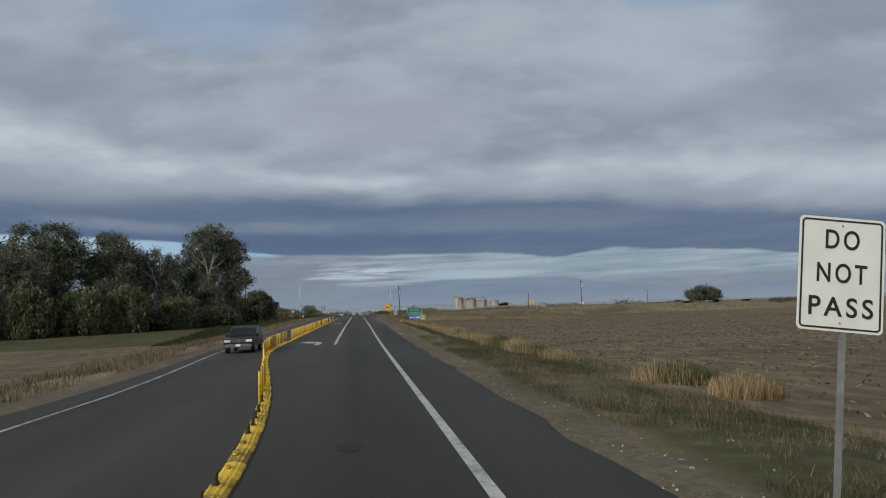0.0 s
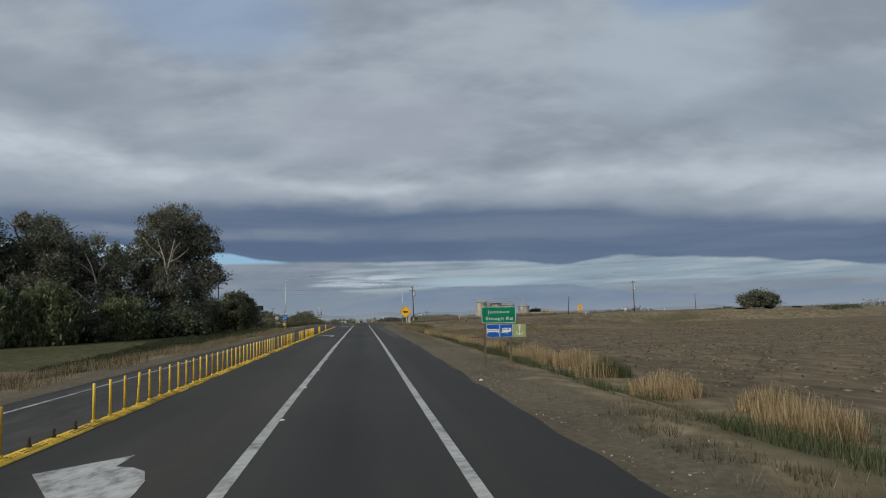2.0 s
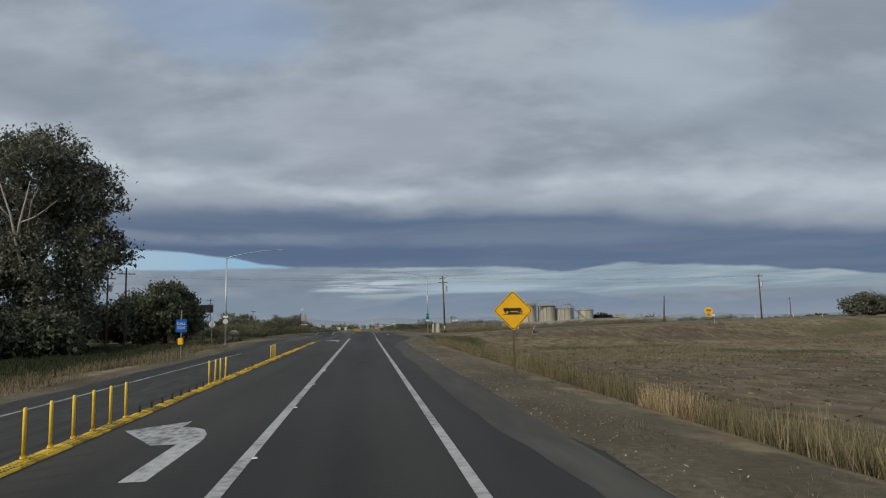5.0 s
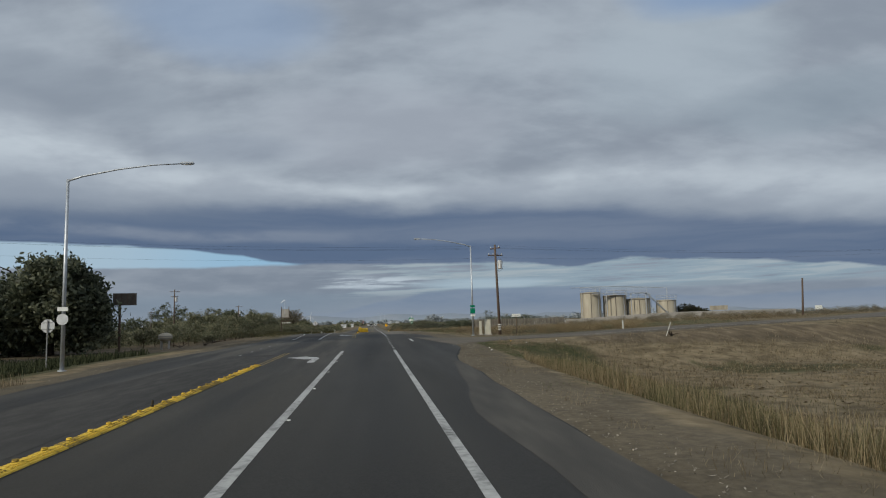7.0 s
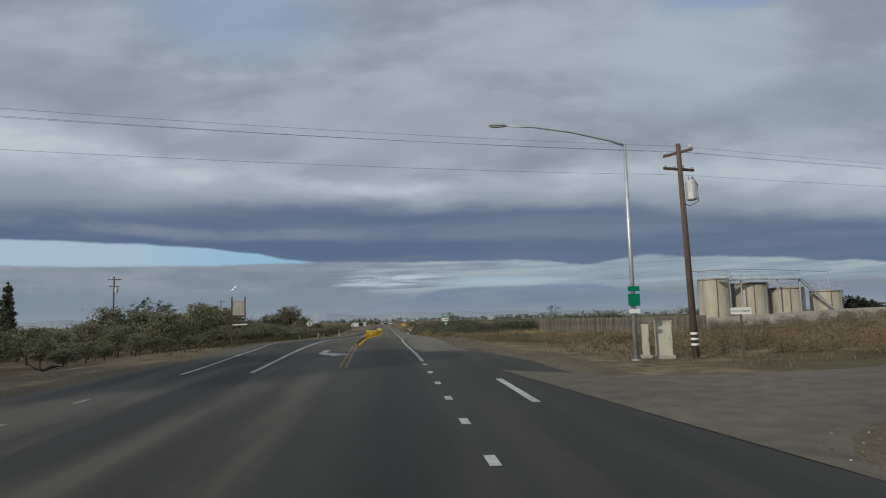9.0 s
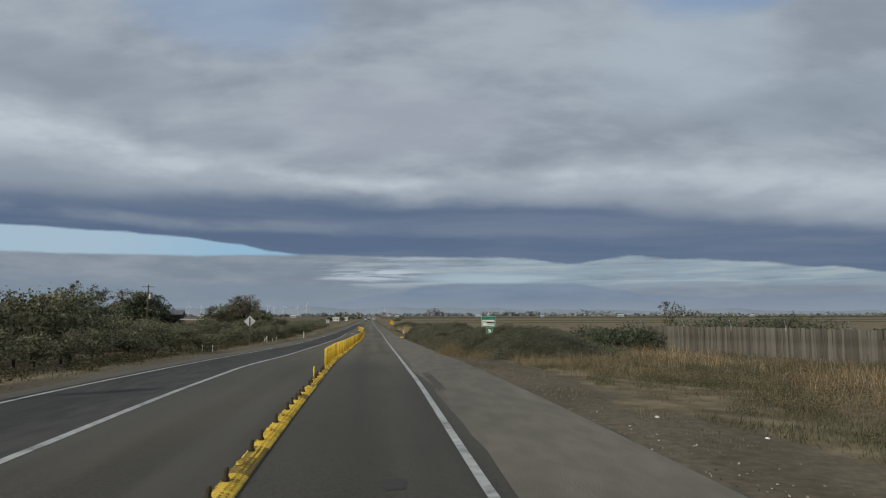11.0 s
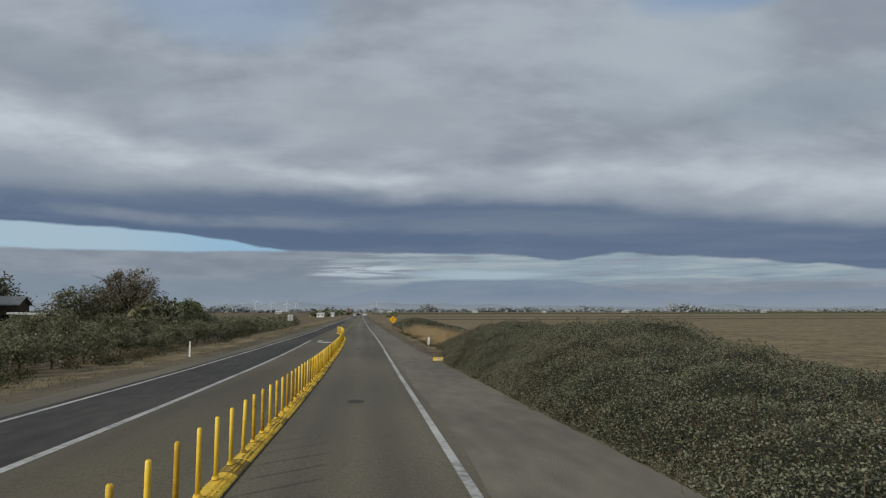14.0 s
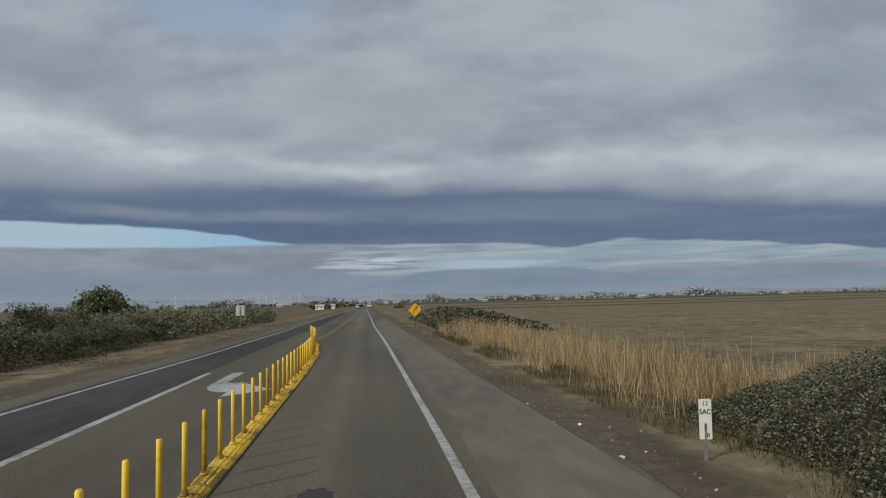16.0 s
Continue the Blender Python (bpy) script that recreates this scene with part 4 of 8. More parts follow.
# raised reflective markers along the turn-lane line
def pavement_marker(x, y):
    th = empty("pavement_marker", pose(x, y, road_z(y)), "small white raised reflective marker on the asphalt", "road marker", "raised pavement markers")
    bm = bmesh.new()
    r = bmesh.ops.create_cube(bm, size=1.0)
    for v in r["verts"]:
        k = 0.05 if v.co.z < 0 else 0.034
        v.co = Vector((math.copysign(k, v.co.x), math.copysign(k, v.co.y), 0.004 if v.co.z < 0 else 0.022))
    body = part("body", bm, M_SIGN_WHITE, th)
    bm = bmesh.new()
    box(bm, (0, -0.043, 0.013), (0.062, 0.006, 0.01))
    part("reflector", bm, M_LAMPGLASS, body)
    return th


first_marker = pavement_marker(-1.7, 54.2)
for k in range(1, 22):
    y = 54.2 + 6.84 * k
    copy_thing(first_marker, pose(-1.7 - 0.05 * (y > 66) - 0.04 * (y > 95), y, road_z(y)))


# oil stains and tar patches, thin films on the asphalt
def patch(name, x, y, w, l, m, label, seed):
    rnd = random.Random(seed)
    n = 22
    v = [(x, y, road_z(y) + 0.005)]
    for k in range(n):
        a = 2 * math.pi * k / n
        r = 0.75 + 0.35 * rnd.random()
        q = y + l * r * math.sin(a)
        v.append((x + w * r * math.cos(a), q, road_z(q) + 0.005))
    return tagged(link(name, v, [(0, 1 + k, 1 + (k + 1) % n) for k in range(n)], m), label, "stain", kind="structure")


M_STAIN_AND_STRIP = material("tar_stain_and_kerb_strip", [(0.011, 0.0105, 0.01), (0.024, 0.022, 0.02)], 14, 0.95, world_space=True)
M_STAIN_WORN = material("worn_oil_stain", [(0.028, 0.027, 0.025), (0.05, 0.047, 0.042)], 14, 0.92, world_space=True)
for k, (x, y, w, l) in enumerate([(-0.2, 12.0, 0.25, 0.5), (-0.1, 42.4, 0.2, 0.45), (3.0, 42, 0.16, 0.3), (0.0, 149.0, 0.25, 0.5), (-0.1, 196.6, 0.2, 0.4), (0.1, 250.4, 0.2, 0.35),
                                  (0.1, 324.5, 0.25, 0.5), (0.1, 357.2, 0.28, 0.6), (-0.05, 85.5, 0.2, 0.4)]):
    patch("stain", x, y, w, l, M_STAIN_WORN if y > 240 else M_STAIN_AND_STRIP, "dark oil stain on the asphalt", k)


# ---- yellow channelizer kerb with flexible posts ----
def kerb_unit(kind):
    """kind: post, bent, short, stump or bare."""
    th = empty("channelizer_kerb", None, {"post": "yellow rubber kerb unit with an upright yellow post", "bent": "yellow kerb unit with a leaning, scuffed post", "short": "yellow kerb unit with a post broken at half height",
                                          "stump": "scuffed yellow kerb unit with a broken black post stump", "bare": "scuffed yellow kerb unit with no post"}[kind], "traffic kerb", "yellow kerb units dividing the lanes")
    bm = bmesh.new()
    prof = [(-0.105, 0.0), (-0.1, 0.03), (-0.065, 0.06), (-0.04, 0.075), (0.06, 0.075), (0.12, 0.06), (0.205, 0.028), (0.225, 0.0)]
    rows = []
    for y, s in ((-0.495, 0.93), (-0.47, 1.0), (0.47, 1.0), (0.495, 0.93)):
        rows.append([bm.verts.new((x * s, y, z * s)) for x, z in prof])
    for a, b in zip(rows, rows[1:]):
        for i in range(len(prof) - 1):
            bm.faces.new((a[i], a[i + 1], b[i + 1], b[i]))
    bm.faces.new(rows[0])
    bm.faces.new(rows[-1][::-1])
    bmesh.ops.recalc_face_normals(bm, faces=bm.faces)
    base = part("kerb", bm, M_YDIRT, th)
    bm = bmesh.new()
    for k in range(9):
        for u in (-0.06, 0.07, 0.14):
            box(bm, (u, -0.4 + 0.1 * k, 0.06 if u < 0 else 0.072 if u < 0.1 else 0.056), (0.035, 0.045, 0.02), rz=20 * (k % 3))
    tagged(part("tread", bm, M_YDIRT, base), kind="stuff")
    bm = bmesh.new()
    tube(bm, [(0, 0, 0.085), (0, 0, 0.125)], [0.06, 0.05], 10)
    part("socket", bm, M_YDIRT if kind != "stump" else M_STUMP, th)
    if kind == "short":
        bm = bmesh.new()
        tube(bm, [(0, 0, 0.12), (0.004, 0, 0.4), (0.006, 0.01, 0.52), (0.02, 0.01, 0.56)], [0.036, 0.036, 0.035, 0.02], 10)
        part("post", bm, M_YDIRT, th, "", True)
    if kind in ("post", "bent"):
        bm = bmesh.new()
        lean = 0.0 if kind == "post" else 0.13
        tube(bm, [(0, 0, 0.12), (0, lean, 0.93), (0, lean * 1.02, 0.945)], [0.033, 0.033, 0.025], 10)
        part("post", bm, M_YELLOW, th, "", True)
        bm = bmesh.new()
        tube(bm, [(0, lean, 0.938), (0, lean, 0.952)], [0.027, 0.018], 10)
        part("cap", bm, M_YDIRT, th)
    elif kind == "stump":
        bm = bmesh.new()
        tube(bm, [(0, 0, 0.12), (0.004, 0.01, 0.22), (0.006, 0.02, 0.25)], [0.036, 0.034, 0.026], 9)
        part("stump", bm, M_STUMP, th)
    return th


UNITS = {k: kerb_unit(k) for k in ("post", "bent", "short", "stump", "bare")}
KERB_A = [(y, -1.91 - 4.16 * sstep(7, 51, y)) for y in range(-6, 52, 2)] + [(54, -6.08), (75, -5.95), (95, -5.75), (200, -5.8)]
KERB_B = [(246, -2.1), (262, -2.18), (275, -2.28), (282, -2.3), (294, -2.05), (310, -1.85), (325, -1.63), (336, -1.54), (358, -1.45), (372, -1.5), (380, -1.65), (387, -2.1), (394, -2.95)]
rk = random.Random(5)
used = set()


STANDING = ((30, 58.4), (61.2, 92.0), (93.0, 93.9), (94.9, 105.0), (109.0, 113.3), (116.0, 128.5), (136.5, 140.6), (153.6, 156.0))


def kind_a(y):
    if y < 16.5:
        return "stump" if rk.random() < 0.55 else "bare"
    if y < 20:
        return rk.choice(["stump", "bent", "post", "bent"])
    if y < 30:
        return rk.choice(["bent", "post", "post", "post"])
    if any(p <= y <= q for p, q in STANDING):
        return "post" if rk.random() < 0.95 else "bent"
    return "stump" if (y < 62 or 128 < y < 137 or rk.random() < 0.15) else "bare"


def lay(table, y0, y1, kind_of, first_used):
    y = y0
    while y < y1:
        x = lerp_table(table, y)
        slope = (lerp_table(table, y + 0.3) - lerp_table(table, y - 0.3)) / 0.6
        k = kind_of(y)
        m = pose(x, y, road_z(y), math.degrees(math.atan((road_z(y + 0.5) - road_z(y - 0.5)))), 0, -math.degrees(math.atan(slope)))
        if k not in first_used:
            first_used.add(k)
            UNITS[k].matrix_world = m
        else:
            copy_thing(UNITS[k], m)
        y += 0.99 * math.cos(math.atan(slope))


def kind_b(y):
    if y < 271.4:
        return "short" if 265.3 < y < 266.3 else rk.choice(["stump", "stump", "stump", "bare"])
    if y < 274 and rk.random() < 0.4:
        return "bent"
    return "post" if rk.random() < 0.97 else "bent"


# dark strip under the kerb units, a little wider than they are
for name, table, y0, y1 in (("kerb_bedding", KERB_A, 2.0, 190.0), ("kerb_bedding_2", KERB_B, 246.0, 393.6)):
    stripe(name, lambda y, t=table: lerp_table(t, y) + 0.06, y0, y1, 0.4, M_STAIN_AND_STRIP, "dark strip under the yellow kerb", 1.0, 0.0055)
lay(KERB_A, 2.55, 190.0, kind_a, used)
lay(KERB_B, 246.57, 393.5, kind_b, used)


# ---- signs ----
def post(th, x, y, z0, z1, m, w=0.05, d=0.05, name="post"):
    bm = bmesh.new()
    box(bm, (x, y, (z0 + z1) / 2), (w, d, z1 - z0), 0.006)
    return part(name, bm, m, th)


def panel(th, name, outline, m, y=0.0, t=0.004, label=""):
    bm = bmesh.new()
    plate(bm, outline, t, y)
    return part(name, bm, m, th, label)


def bolts(th, spots, y):
    for x, z in spots:
        bm = bmesh.new()
        tube(bm, [(x, y, z), (x, y - 0.006, z)], [0.012, 0.009], 6)
        part("bolt", bm, M_STEEL_POST, th)


def do_not_pass():
    z = ground_z(4.8, 6.5)
    th = empty("road_sign", pose(4.8, 6.5, z, 0, 7.0, -8), "white road sign with black words on a steel post", "road sign")
    c = 2.62
    post(th, 0.05, 0.03, -0.2, c + 0.3, M_STEEL_POST, 0.06, 0.05)
    p = panel(th, "panel", round_rect(0.91, 1.22, 0.05, 0, c), M_SIGN_WHITE)
    bm = bmesh.new()
    frame_plate(bm, 0.86, 1.17, 0.045, 0.02, 0.002, -0.003, 0, c)
    part("border", bm, M_BLACK, p)
    for k, (w, wid) in enumerate((("DO", 0.36), ("NOT", 0.53), ("PASS", 0.68))):
        lettering("lettering", w, 0.29, (0, -0.003, c + 0.36 - 0.36 * k), M_BLACK, p, wid, 0.004, 1.3)
    bolts(th, [(0, c + 0.52), (0, c - 0.52)], -0.002)


do_not_pass()


def guide_sign():
    y = 75.3
    z = road_z(y)
    th = empty("guide_sign", pose(5.53, y, z + 0.05, 0, 1.0, -4) @ Matrix.Scale(0.97, 4), "green guide sign with blue service panels on wooden posts", "road sign")
    post(th, 0.16, 0.06, -1.2, 2.5, M_WOOD_POST, 0.09, 0.09)
    post(th, 1.36, 0.06, -1.2, 2.5, M_WOOD_POST, 0.09, 0.09)
    g = panel(th, "panel", round_rect(1.64, 0.78, 0.09, 0.82, 2.17), M_SIGN_GREEN, -0.02)
    bm = bmesh.new()
    frame_plate(bm, 1.62, 0.76, 0.085, 0.018, 0.002, -0.023, 0.82, 2.17)
    part("border", bm, M_SIGN_WHITE, g)
    lettering("lettering", "Jackson", 0.21, (0.82, -0.023, 2.31), M_SIGN_WHITE, g, 1.0, 0.0, 1.35)
    lettering("lettering", "Slough", 0.21, (0.62, -0.023, 2.0), M_SIGN_WHITE, g, 0.84, 0.0, 1.35)
    lettering("lettering", "Rd", 0.21, (1.32, -0.023, 2.0), M_SIGN_WHITE, g, 0.29, 0.0, 1.3)
    for k, x in enumerate((0.53, 1.16)):
        b = panel(th, "service_panel", round_rect(0.62, 0.62, 0.03, x, 1.43), M_SIGN_BLUE, -0.02, 0.004, "blue service panel with a white pictogram")
        bm = bmesh.new()
        frame_plate(bm, 0.61, 0.61, 0.028, 0.012, 0.002, -0.023, x, 1.43)
        part("border", bm, M_SIGN_WHITE, b)
        if k == 0:
            bm = bmesh.new()
            for cx, cz, w, h in ((x - 0.25, 1.43, 0.04, 0.26), (x + 0.25, 1.41, 0.04, 0.2), (x, 1.4, 0.5, 0.06), (x + 0.04, 1.475, 0.34, 0.05)):
                plate(bm, round_rect(w, h, 0.012, cx, cz), 0.002, -0.023)
            plate(bm, round_rect(0.08, 0.07, 0.03, x - 0.18, 1.478), 0.002, -0.0235)
            part("pictogram", bm, M_SIGN_WHITE, b)
        else:
            bm = bmesh.new()
            plate(bm, round_rect(0.42, 0.19, 0.04, x + 0.02, 1.46), 0.002, -0.023)
            plate(bm, round_rect(0.2, 0.025, 0.01, x - 0.15, 1.345), 0.002, -0.0235)
            plate(bm, round_rect(0.1, 0.1, 0.048, x + 0.04, 1.34), 0.002, -0.0245)
            part("pictogram", bm, M_SIGN_WHITE, b)
            for cx, cz, w, h in ((x - 0.09, 1.49, 0.11, 0.06), (x + 0.09, 1.49, 0.11, 0.06), (x + 0.04, 1.34, 0.05, 0.05)):
                bm = bmesh.new()
                plate(bm, round_rect(w, h, 0.012, cx, cz), 0.001, -0.0265)
                part("pictogram_detail", bm, M_SIGN_BLUE, b)
    o = panel(th, "anchor_panel", round_rect(0.6, 0.62, 0.03, 1.79, 1.43), M_SIGN_OLIVE, -0.02, 0.004, "olive panel with a white anchor")
    bm = bmesh.new()
    tube(bm, [(1.79, -0.023, 1.62), (1.79, -0.023, 1.24)], 0.015, 6)
    tube(bm, [(1.7, -0.023, 1.54), (1.88, -0.023, 1.54)], 0.015, 6)
    tube(bm, [(1.79 + 0.16 * math.cos(radians(a)), -0.023, 1.4 + 0.16 * math.sin(radians(a))) for a in range(190, 351, 20)], 0.018, 6)
    tube(bm, [(1.79 + 0.045 * math.cos(radians(a)), -0.023, 1.66 + 0.045 * math.sin(radians(a))) for a in range(0, 361, 30)], 0.012, 6)
    part("pictogram", bm, M_SIGN_WHITE, o)
    for zz in (1.75, 1.13):
        bm = bmesh.new()
        box(bm, (0.72, 0.0, zz), (2.6, 0.03, 0.05), 0.004)
        part("rail", bm, M_WOOD_POST, th)


guide_sign()


def diamond(side, cz):
    r = side / math.sqrt(2)
    pts2 = []
    for a in (90, 180, 270, 0):
        for da in (-5, 0, 5):
            k = r * (0.965 if da else 0.985)
            pts2.append((k * math.cos(radians(a + da)), cz + k * math.sin(radians(a + da))))
    return pts2


def warning_diamond(x, y, side, cz, name, label, symbol, z=None, m=M_SIGN_YELLOW, turn=0.0, back=False, postm=M_WOOD_POST):
    z = ground_z(x, y) if z is None else z
    th = empty("warning_sign", pose(x, y, z, 0, 0, turn), label, "road sign")
    post(th, 0, -0.05 if back else 0.06, -0.3, cz + side * 0.45, postm, 0.09, 0.09)
    p = panel(th, "panel", diamond(side, cz), m)
    if symbol:
        a, b = diamond(side * 0.95, cz), diamond(side * 0.91, cz)
        bm = bmesh.new()
        va = [bm.verts.new((u, -0.003, w)) for u, w in a]
        vb = [bm.verts.new((u, -0.003, w)) for u, w in b]
        for i in range(len(a)):
            bm.faces.new((va[i], va[(i + 1) % len(a)], vb[(i + 1) % len(a)], vb[i]))
        part("border", bm, M_BLACK, p)
    if symbol == "hump":
        bm = bmesh.new()
        plate(bm, round_rect(0.62, 0.12, 0.02, 0.03, cz + 0.04), 0.002, -0.004)
        plate(bm, round_rect(0.2, 0.12, 0.02, -0.3, cz + 0.05), 0.002, -0.0045)
        for cx in (-0.32, -0.16, 0.24, 0.34):
            plate(bm, round_rect(0.09, 0.09, 0.044, cx, cz - 0.05), 0.002, -0.005)
        plate(bm, [(-0.48, cz - 0.16), (0.48, cz - 0.16), (0.3, cz - 0.12), (0.12, cz - 0.06), (-0.08, cz - 0.06), (-0.28, cz - 0.12)], 0.002, -0.006)
        part("pictogram", bm, M_BLACK, p)
    elif symbol == "bend":
        bm = bmesh.new()
        pl = [(-0.12, -0.3), (-0.12, -0.06), (-0.08, 0.02), (0.08, 0.06), (0.12, 0.14), (0.12, 0.22)]
        tube(bm, [(u, -0.004, cz + w) for u, w in pl], 0.035, 6)
        plate(bm, [(0.0, cz + 0.2), (0.24, cz + 0.2), (0.12, cz + 0.36)], 0.002, -0.008)
        part("pictogram", bm, M_BLACK, p)
    return th


warning_diamond(6.1, 137.0, 1.12, 2.62, "hump", "yellow diamond warning sign with a black low-clearance vehicle", "hump", road_z(137))
warning_diamond(5.2, 410.0, 0.9, 1.93 - ground_z(5.2, 410.0), "bend", "yellow diamond warning sign with a black bending arrow", "bend", turn=6)
warning_diamond(-13.7, 318.0, 0.86, 2.55, "back", "bare grey back of a diamond sign on a wooden post", "", m=M_SIGN_BACK, back=True)


def back_sign(x, y, w, h, cz, label, z=None, turn=0.0, double=False, octagon=False):
    z = ground_z(x, y) if z is None else z
    th = empty("road_sign", pose(x, y, z, 0, 0, turn), label, "road sign")
    post(th, 0, -0.04, -0.3, cz + h * 0.45, M_STEEL_POST, 0.06, 0.05)
    if octagon:
        out = [(w / 2 * 1.08 * math.cos(radians(22.5 + 45 * k)), cz + w / 2 * 1.08 * math.sin(radians(22.5 + 45 * k))) for k in range(8)]
    else:
        out = round_rect(w, h, 0.04, 0, cz)
    p = panel(th, "panel", out, M_SIGN_BACK)
    for dz in (-0.25, 0.25):
        bm = bmesh.new()
        box(bm, (0, -0.012, cz + dz * h), (w * 0.8, 0.014, 0.03))
        part("brace", bm, M_STEEL_POST, th)
    return th


back_sign(-11.0, 413.0, 0.8, 0.95, 2.35, "grey back of a rectangular sign on a steel post", road_z(413) - 0.5)
back_sign(5.85, 410.5, 0.5, 0.62, 1.95 - ground_z(5.85, 410.5), "grey back of a small sign on a steel post", turn=25)
back_sign(-18.6, 195.5, 0.75, 0.75, 2.5, "grey back of a stop sign on a post", octagon=True, z=1.0)
back_sign(30.8, 233.0, 0.75, 0.75, 2.7, "grey back of a stop sign on a thin post", octagon=True, turn=70)


def call_box():
    x, y = -12.9, 160.0
    th = empty("call_box", pose(x, y, ground_z(x, y)), "blue roadside call box sign with a yellow box on its post", "call box")
    bm = bmesh.new()
    tube(bm, [(0, 0.05, -0.3), (0, 0.05, 3.5)], 0.05, 10)
    part("post", bm, M_STEEL_POST, th)
    p = panel(th, "panel", round_rect(0.75, 0.9, 0.05, 0, 2.35), M_SIGN_BLUE)
    lettering("lettering", "CALL", 0.26, (0, -0.003, 2.5), M_SIGN_WHITE, p, 0.6)
    lettering("lettering", "BOX", 0.26, (0, -0.003, 2.2), M_SIGN_WHITE, p, 0.5)
    bm = bmesh.new()
    box(bm, (0, -0.08, 1.25), (0.34, 0.25, 0.46), 0.02)
    part("box", bm, M_SIGN_YELLOW, th)
    bm = bmesh.new()
    box(bm, (0, 0.05, 3.55), (0.35, 0.3, 0.04), 0.005)
    part("solar_panel", bm, M_GLASS_DARK, th)


call_box()


def adopt_sign():
    x, y = 7.27, 285.6
    z = ground_z(x, y)
    zr = road_z(y)
    th = empty("sponsor_sign", pose(x, y, zr + 0.64, 0, 0, -6) @ Matrix.Scale(0.72, 4), "green roadside sponsor sign with a white panel on a wooden post", "road sign")
    post(th, 0.62, 0.06, (z - zr - 1.1) / 0.72, 2.4, M_WOOD_POST, 0.12, 0.12)
    p = panel(th, "panel", round_rect(1.3, 1.0, 0.04, 0.6, 2.2), M_SIGN_WHITE)
    panel(p, "green_field", round_rect(1.25, 0.95, 0.03, 0.6, 2.2), M_SIGN_GREEN, -0.003, 0.002)
    panel(p, "white_field", round_rect(1.12, 0.56, 0.02, 0.6, 2.08), M_SIGN_WHITE, -0.006, 0.002)
    lettering("lettering", "ADOPT-A-HIGHWAY", 0.1, (0.6, -0.005, 2.52), M_SIGN_WHITE, p, 0.95)
    bm = bmesh.new()
    plate(bm, round_rect(0.72, 0.13, 0.01, 0.76, 2.12), 0.001, -0.008)
    plate(bm, round_rect(0.66, 0.07, 0.01, 0.78, 1.97), 0.001, -0.0085)
    part("dark_bars", bm, M_BLACK, p)
    bm = bmesh.new()
    for a in range(3):
        plate(bm, [(0.2, 2.08), (0.1 + 0.11 * a, 2.2 + 0.02 * a), (0.16 + 0.11 * a, 2.26), (0.3, 2.12)], 0.001, -0.008 - 0.0006 * a)
    part("leaf_mark", bm, M_SIGN_OLIVE, p)
    b2 = bmesh.new()
    tube(b2, [(0.6 + 0.13 * math.sin(t) ** 3, -0.01, 2.8 + 0.009 * (13 * math.cos(t) - 5 * math.cos(2 * t) - 2 * math.cos(3 * t) - math.cos(4 * t))) for t in [2 * math.pi * k / 24 for k in range(25)]], 0.025, 6)
    tube(b2, [(0.6 + 0.05 * math.cos(t), -0.01, 2.98 + 0.05 * math.sin(t)) for t in [2 * math.pi * k / 12 for k in range(13)]], 0.018, 6)
    part("heart_emblem", b2, M_SIGN_WHITE, th)
    q = panel(th, "lower_panel", round_rect(0.55, 0.6, 0.03, 0.7, 1.34), M_SIGN_WHITE)
    panel(q, "green_field", round_rect(0.52, 0.57, 0.03, 0.7, 1.34), M_SIGN_GREEN, -0.003, 0.002)
    bm = bmesh.new()
    for cx, cz, w, h in ((0.62, 1.42, 0.08, 0.24), (0.72, 1.36, 0.07, 0.26), (0.79, 1.28, 0.1, 0.3), (0.62, 1.2, 0.12, 0.1)):
        plate(bm, round_rect(w, h, 0.02, cx, cz), 0.001, -0.006)
    part("pictogram", bm, M_SIGN_WHITE, q)


adopt_sign()


def mile_marker():
    x, y = 5.55, 358.2
    th = empty("mile_marker", pose(x + 0.06, y, road_z(y) - 0.08, 0, 1, -6) @ Matrix.Scale(0.93, 4), "white mile marker plate with black figures on a steel post", "road sign")
    post(th, 0, 0.02, -0.3, 0.6, M_STEEL_POST, 0.05, 0.04)
    p = panel(th, "panel", round_rect(0.2, 0.62, 0.02, 0, 0.66), M_SIGN_WHITE)
    lettering("lettering", "12", 0.1, (0, -0.002, 0.9), M_BLACK, p)
    lettering("lettering", "SAC", 0.11, (0, -0.002, 0.77), M_BLACK, p, 0.18, 0.002)
    lettering("lettering", "3", 0.11, (0, -0.002, 0.55), M_BLACK, p)
    lettering("lettering", "8", 0.1, (0.04, -0.002, 0.41), M_BLACK, p)


mile_marker()


def yellow_bar():
    x, y = 4.65, 343.0
    th = empty("marker_block", pose(x, y, road_z(y) - 0.05, 0, 0, 4), "low yellow marker block lying on the shoulder", "marker block")
    bm = bmesh.new()
    box(bm, (0, 0, 0.12), (0.62, 0.25, 0.24), 0.03)
    part("block", bm, M_YELLOW, th)
    bm = bmesh.new()
    box(bm, (0.0, -0.13, 0.13), (0.4, 0.012, 0.08))
    part("reflector", bm, M_SIGN_WHITE, th)


yellow_bar()


def delineator(x, y, label="white plastic roadside delineator post"):
    th = empty("delineator", pose(x, y, ground_z(x, y)), label, "delineator", "roadside delineators")
    bm = bmesh.new()
    box(bm, (0, 0, 0.5), (0.11, 0.03, 1.0), 0.008)
    part("blade", bm, M_SIGN_WHITE, th)
    bm = bmesh.new()
    box(bm, (0, -0.018, 0.86), (0.08, 0.006, 0.16))
    part("reflector", bm, M_SIGN_BACK, th)


for x, y in ((-10.8, 350.0), (60.0, 219.0), (78.0, 236.0), (100.0, 256.0), (128.0, 284.0), (26.0, 221.5)):
    delineator(x, y)


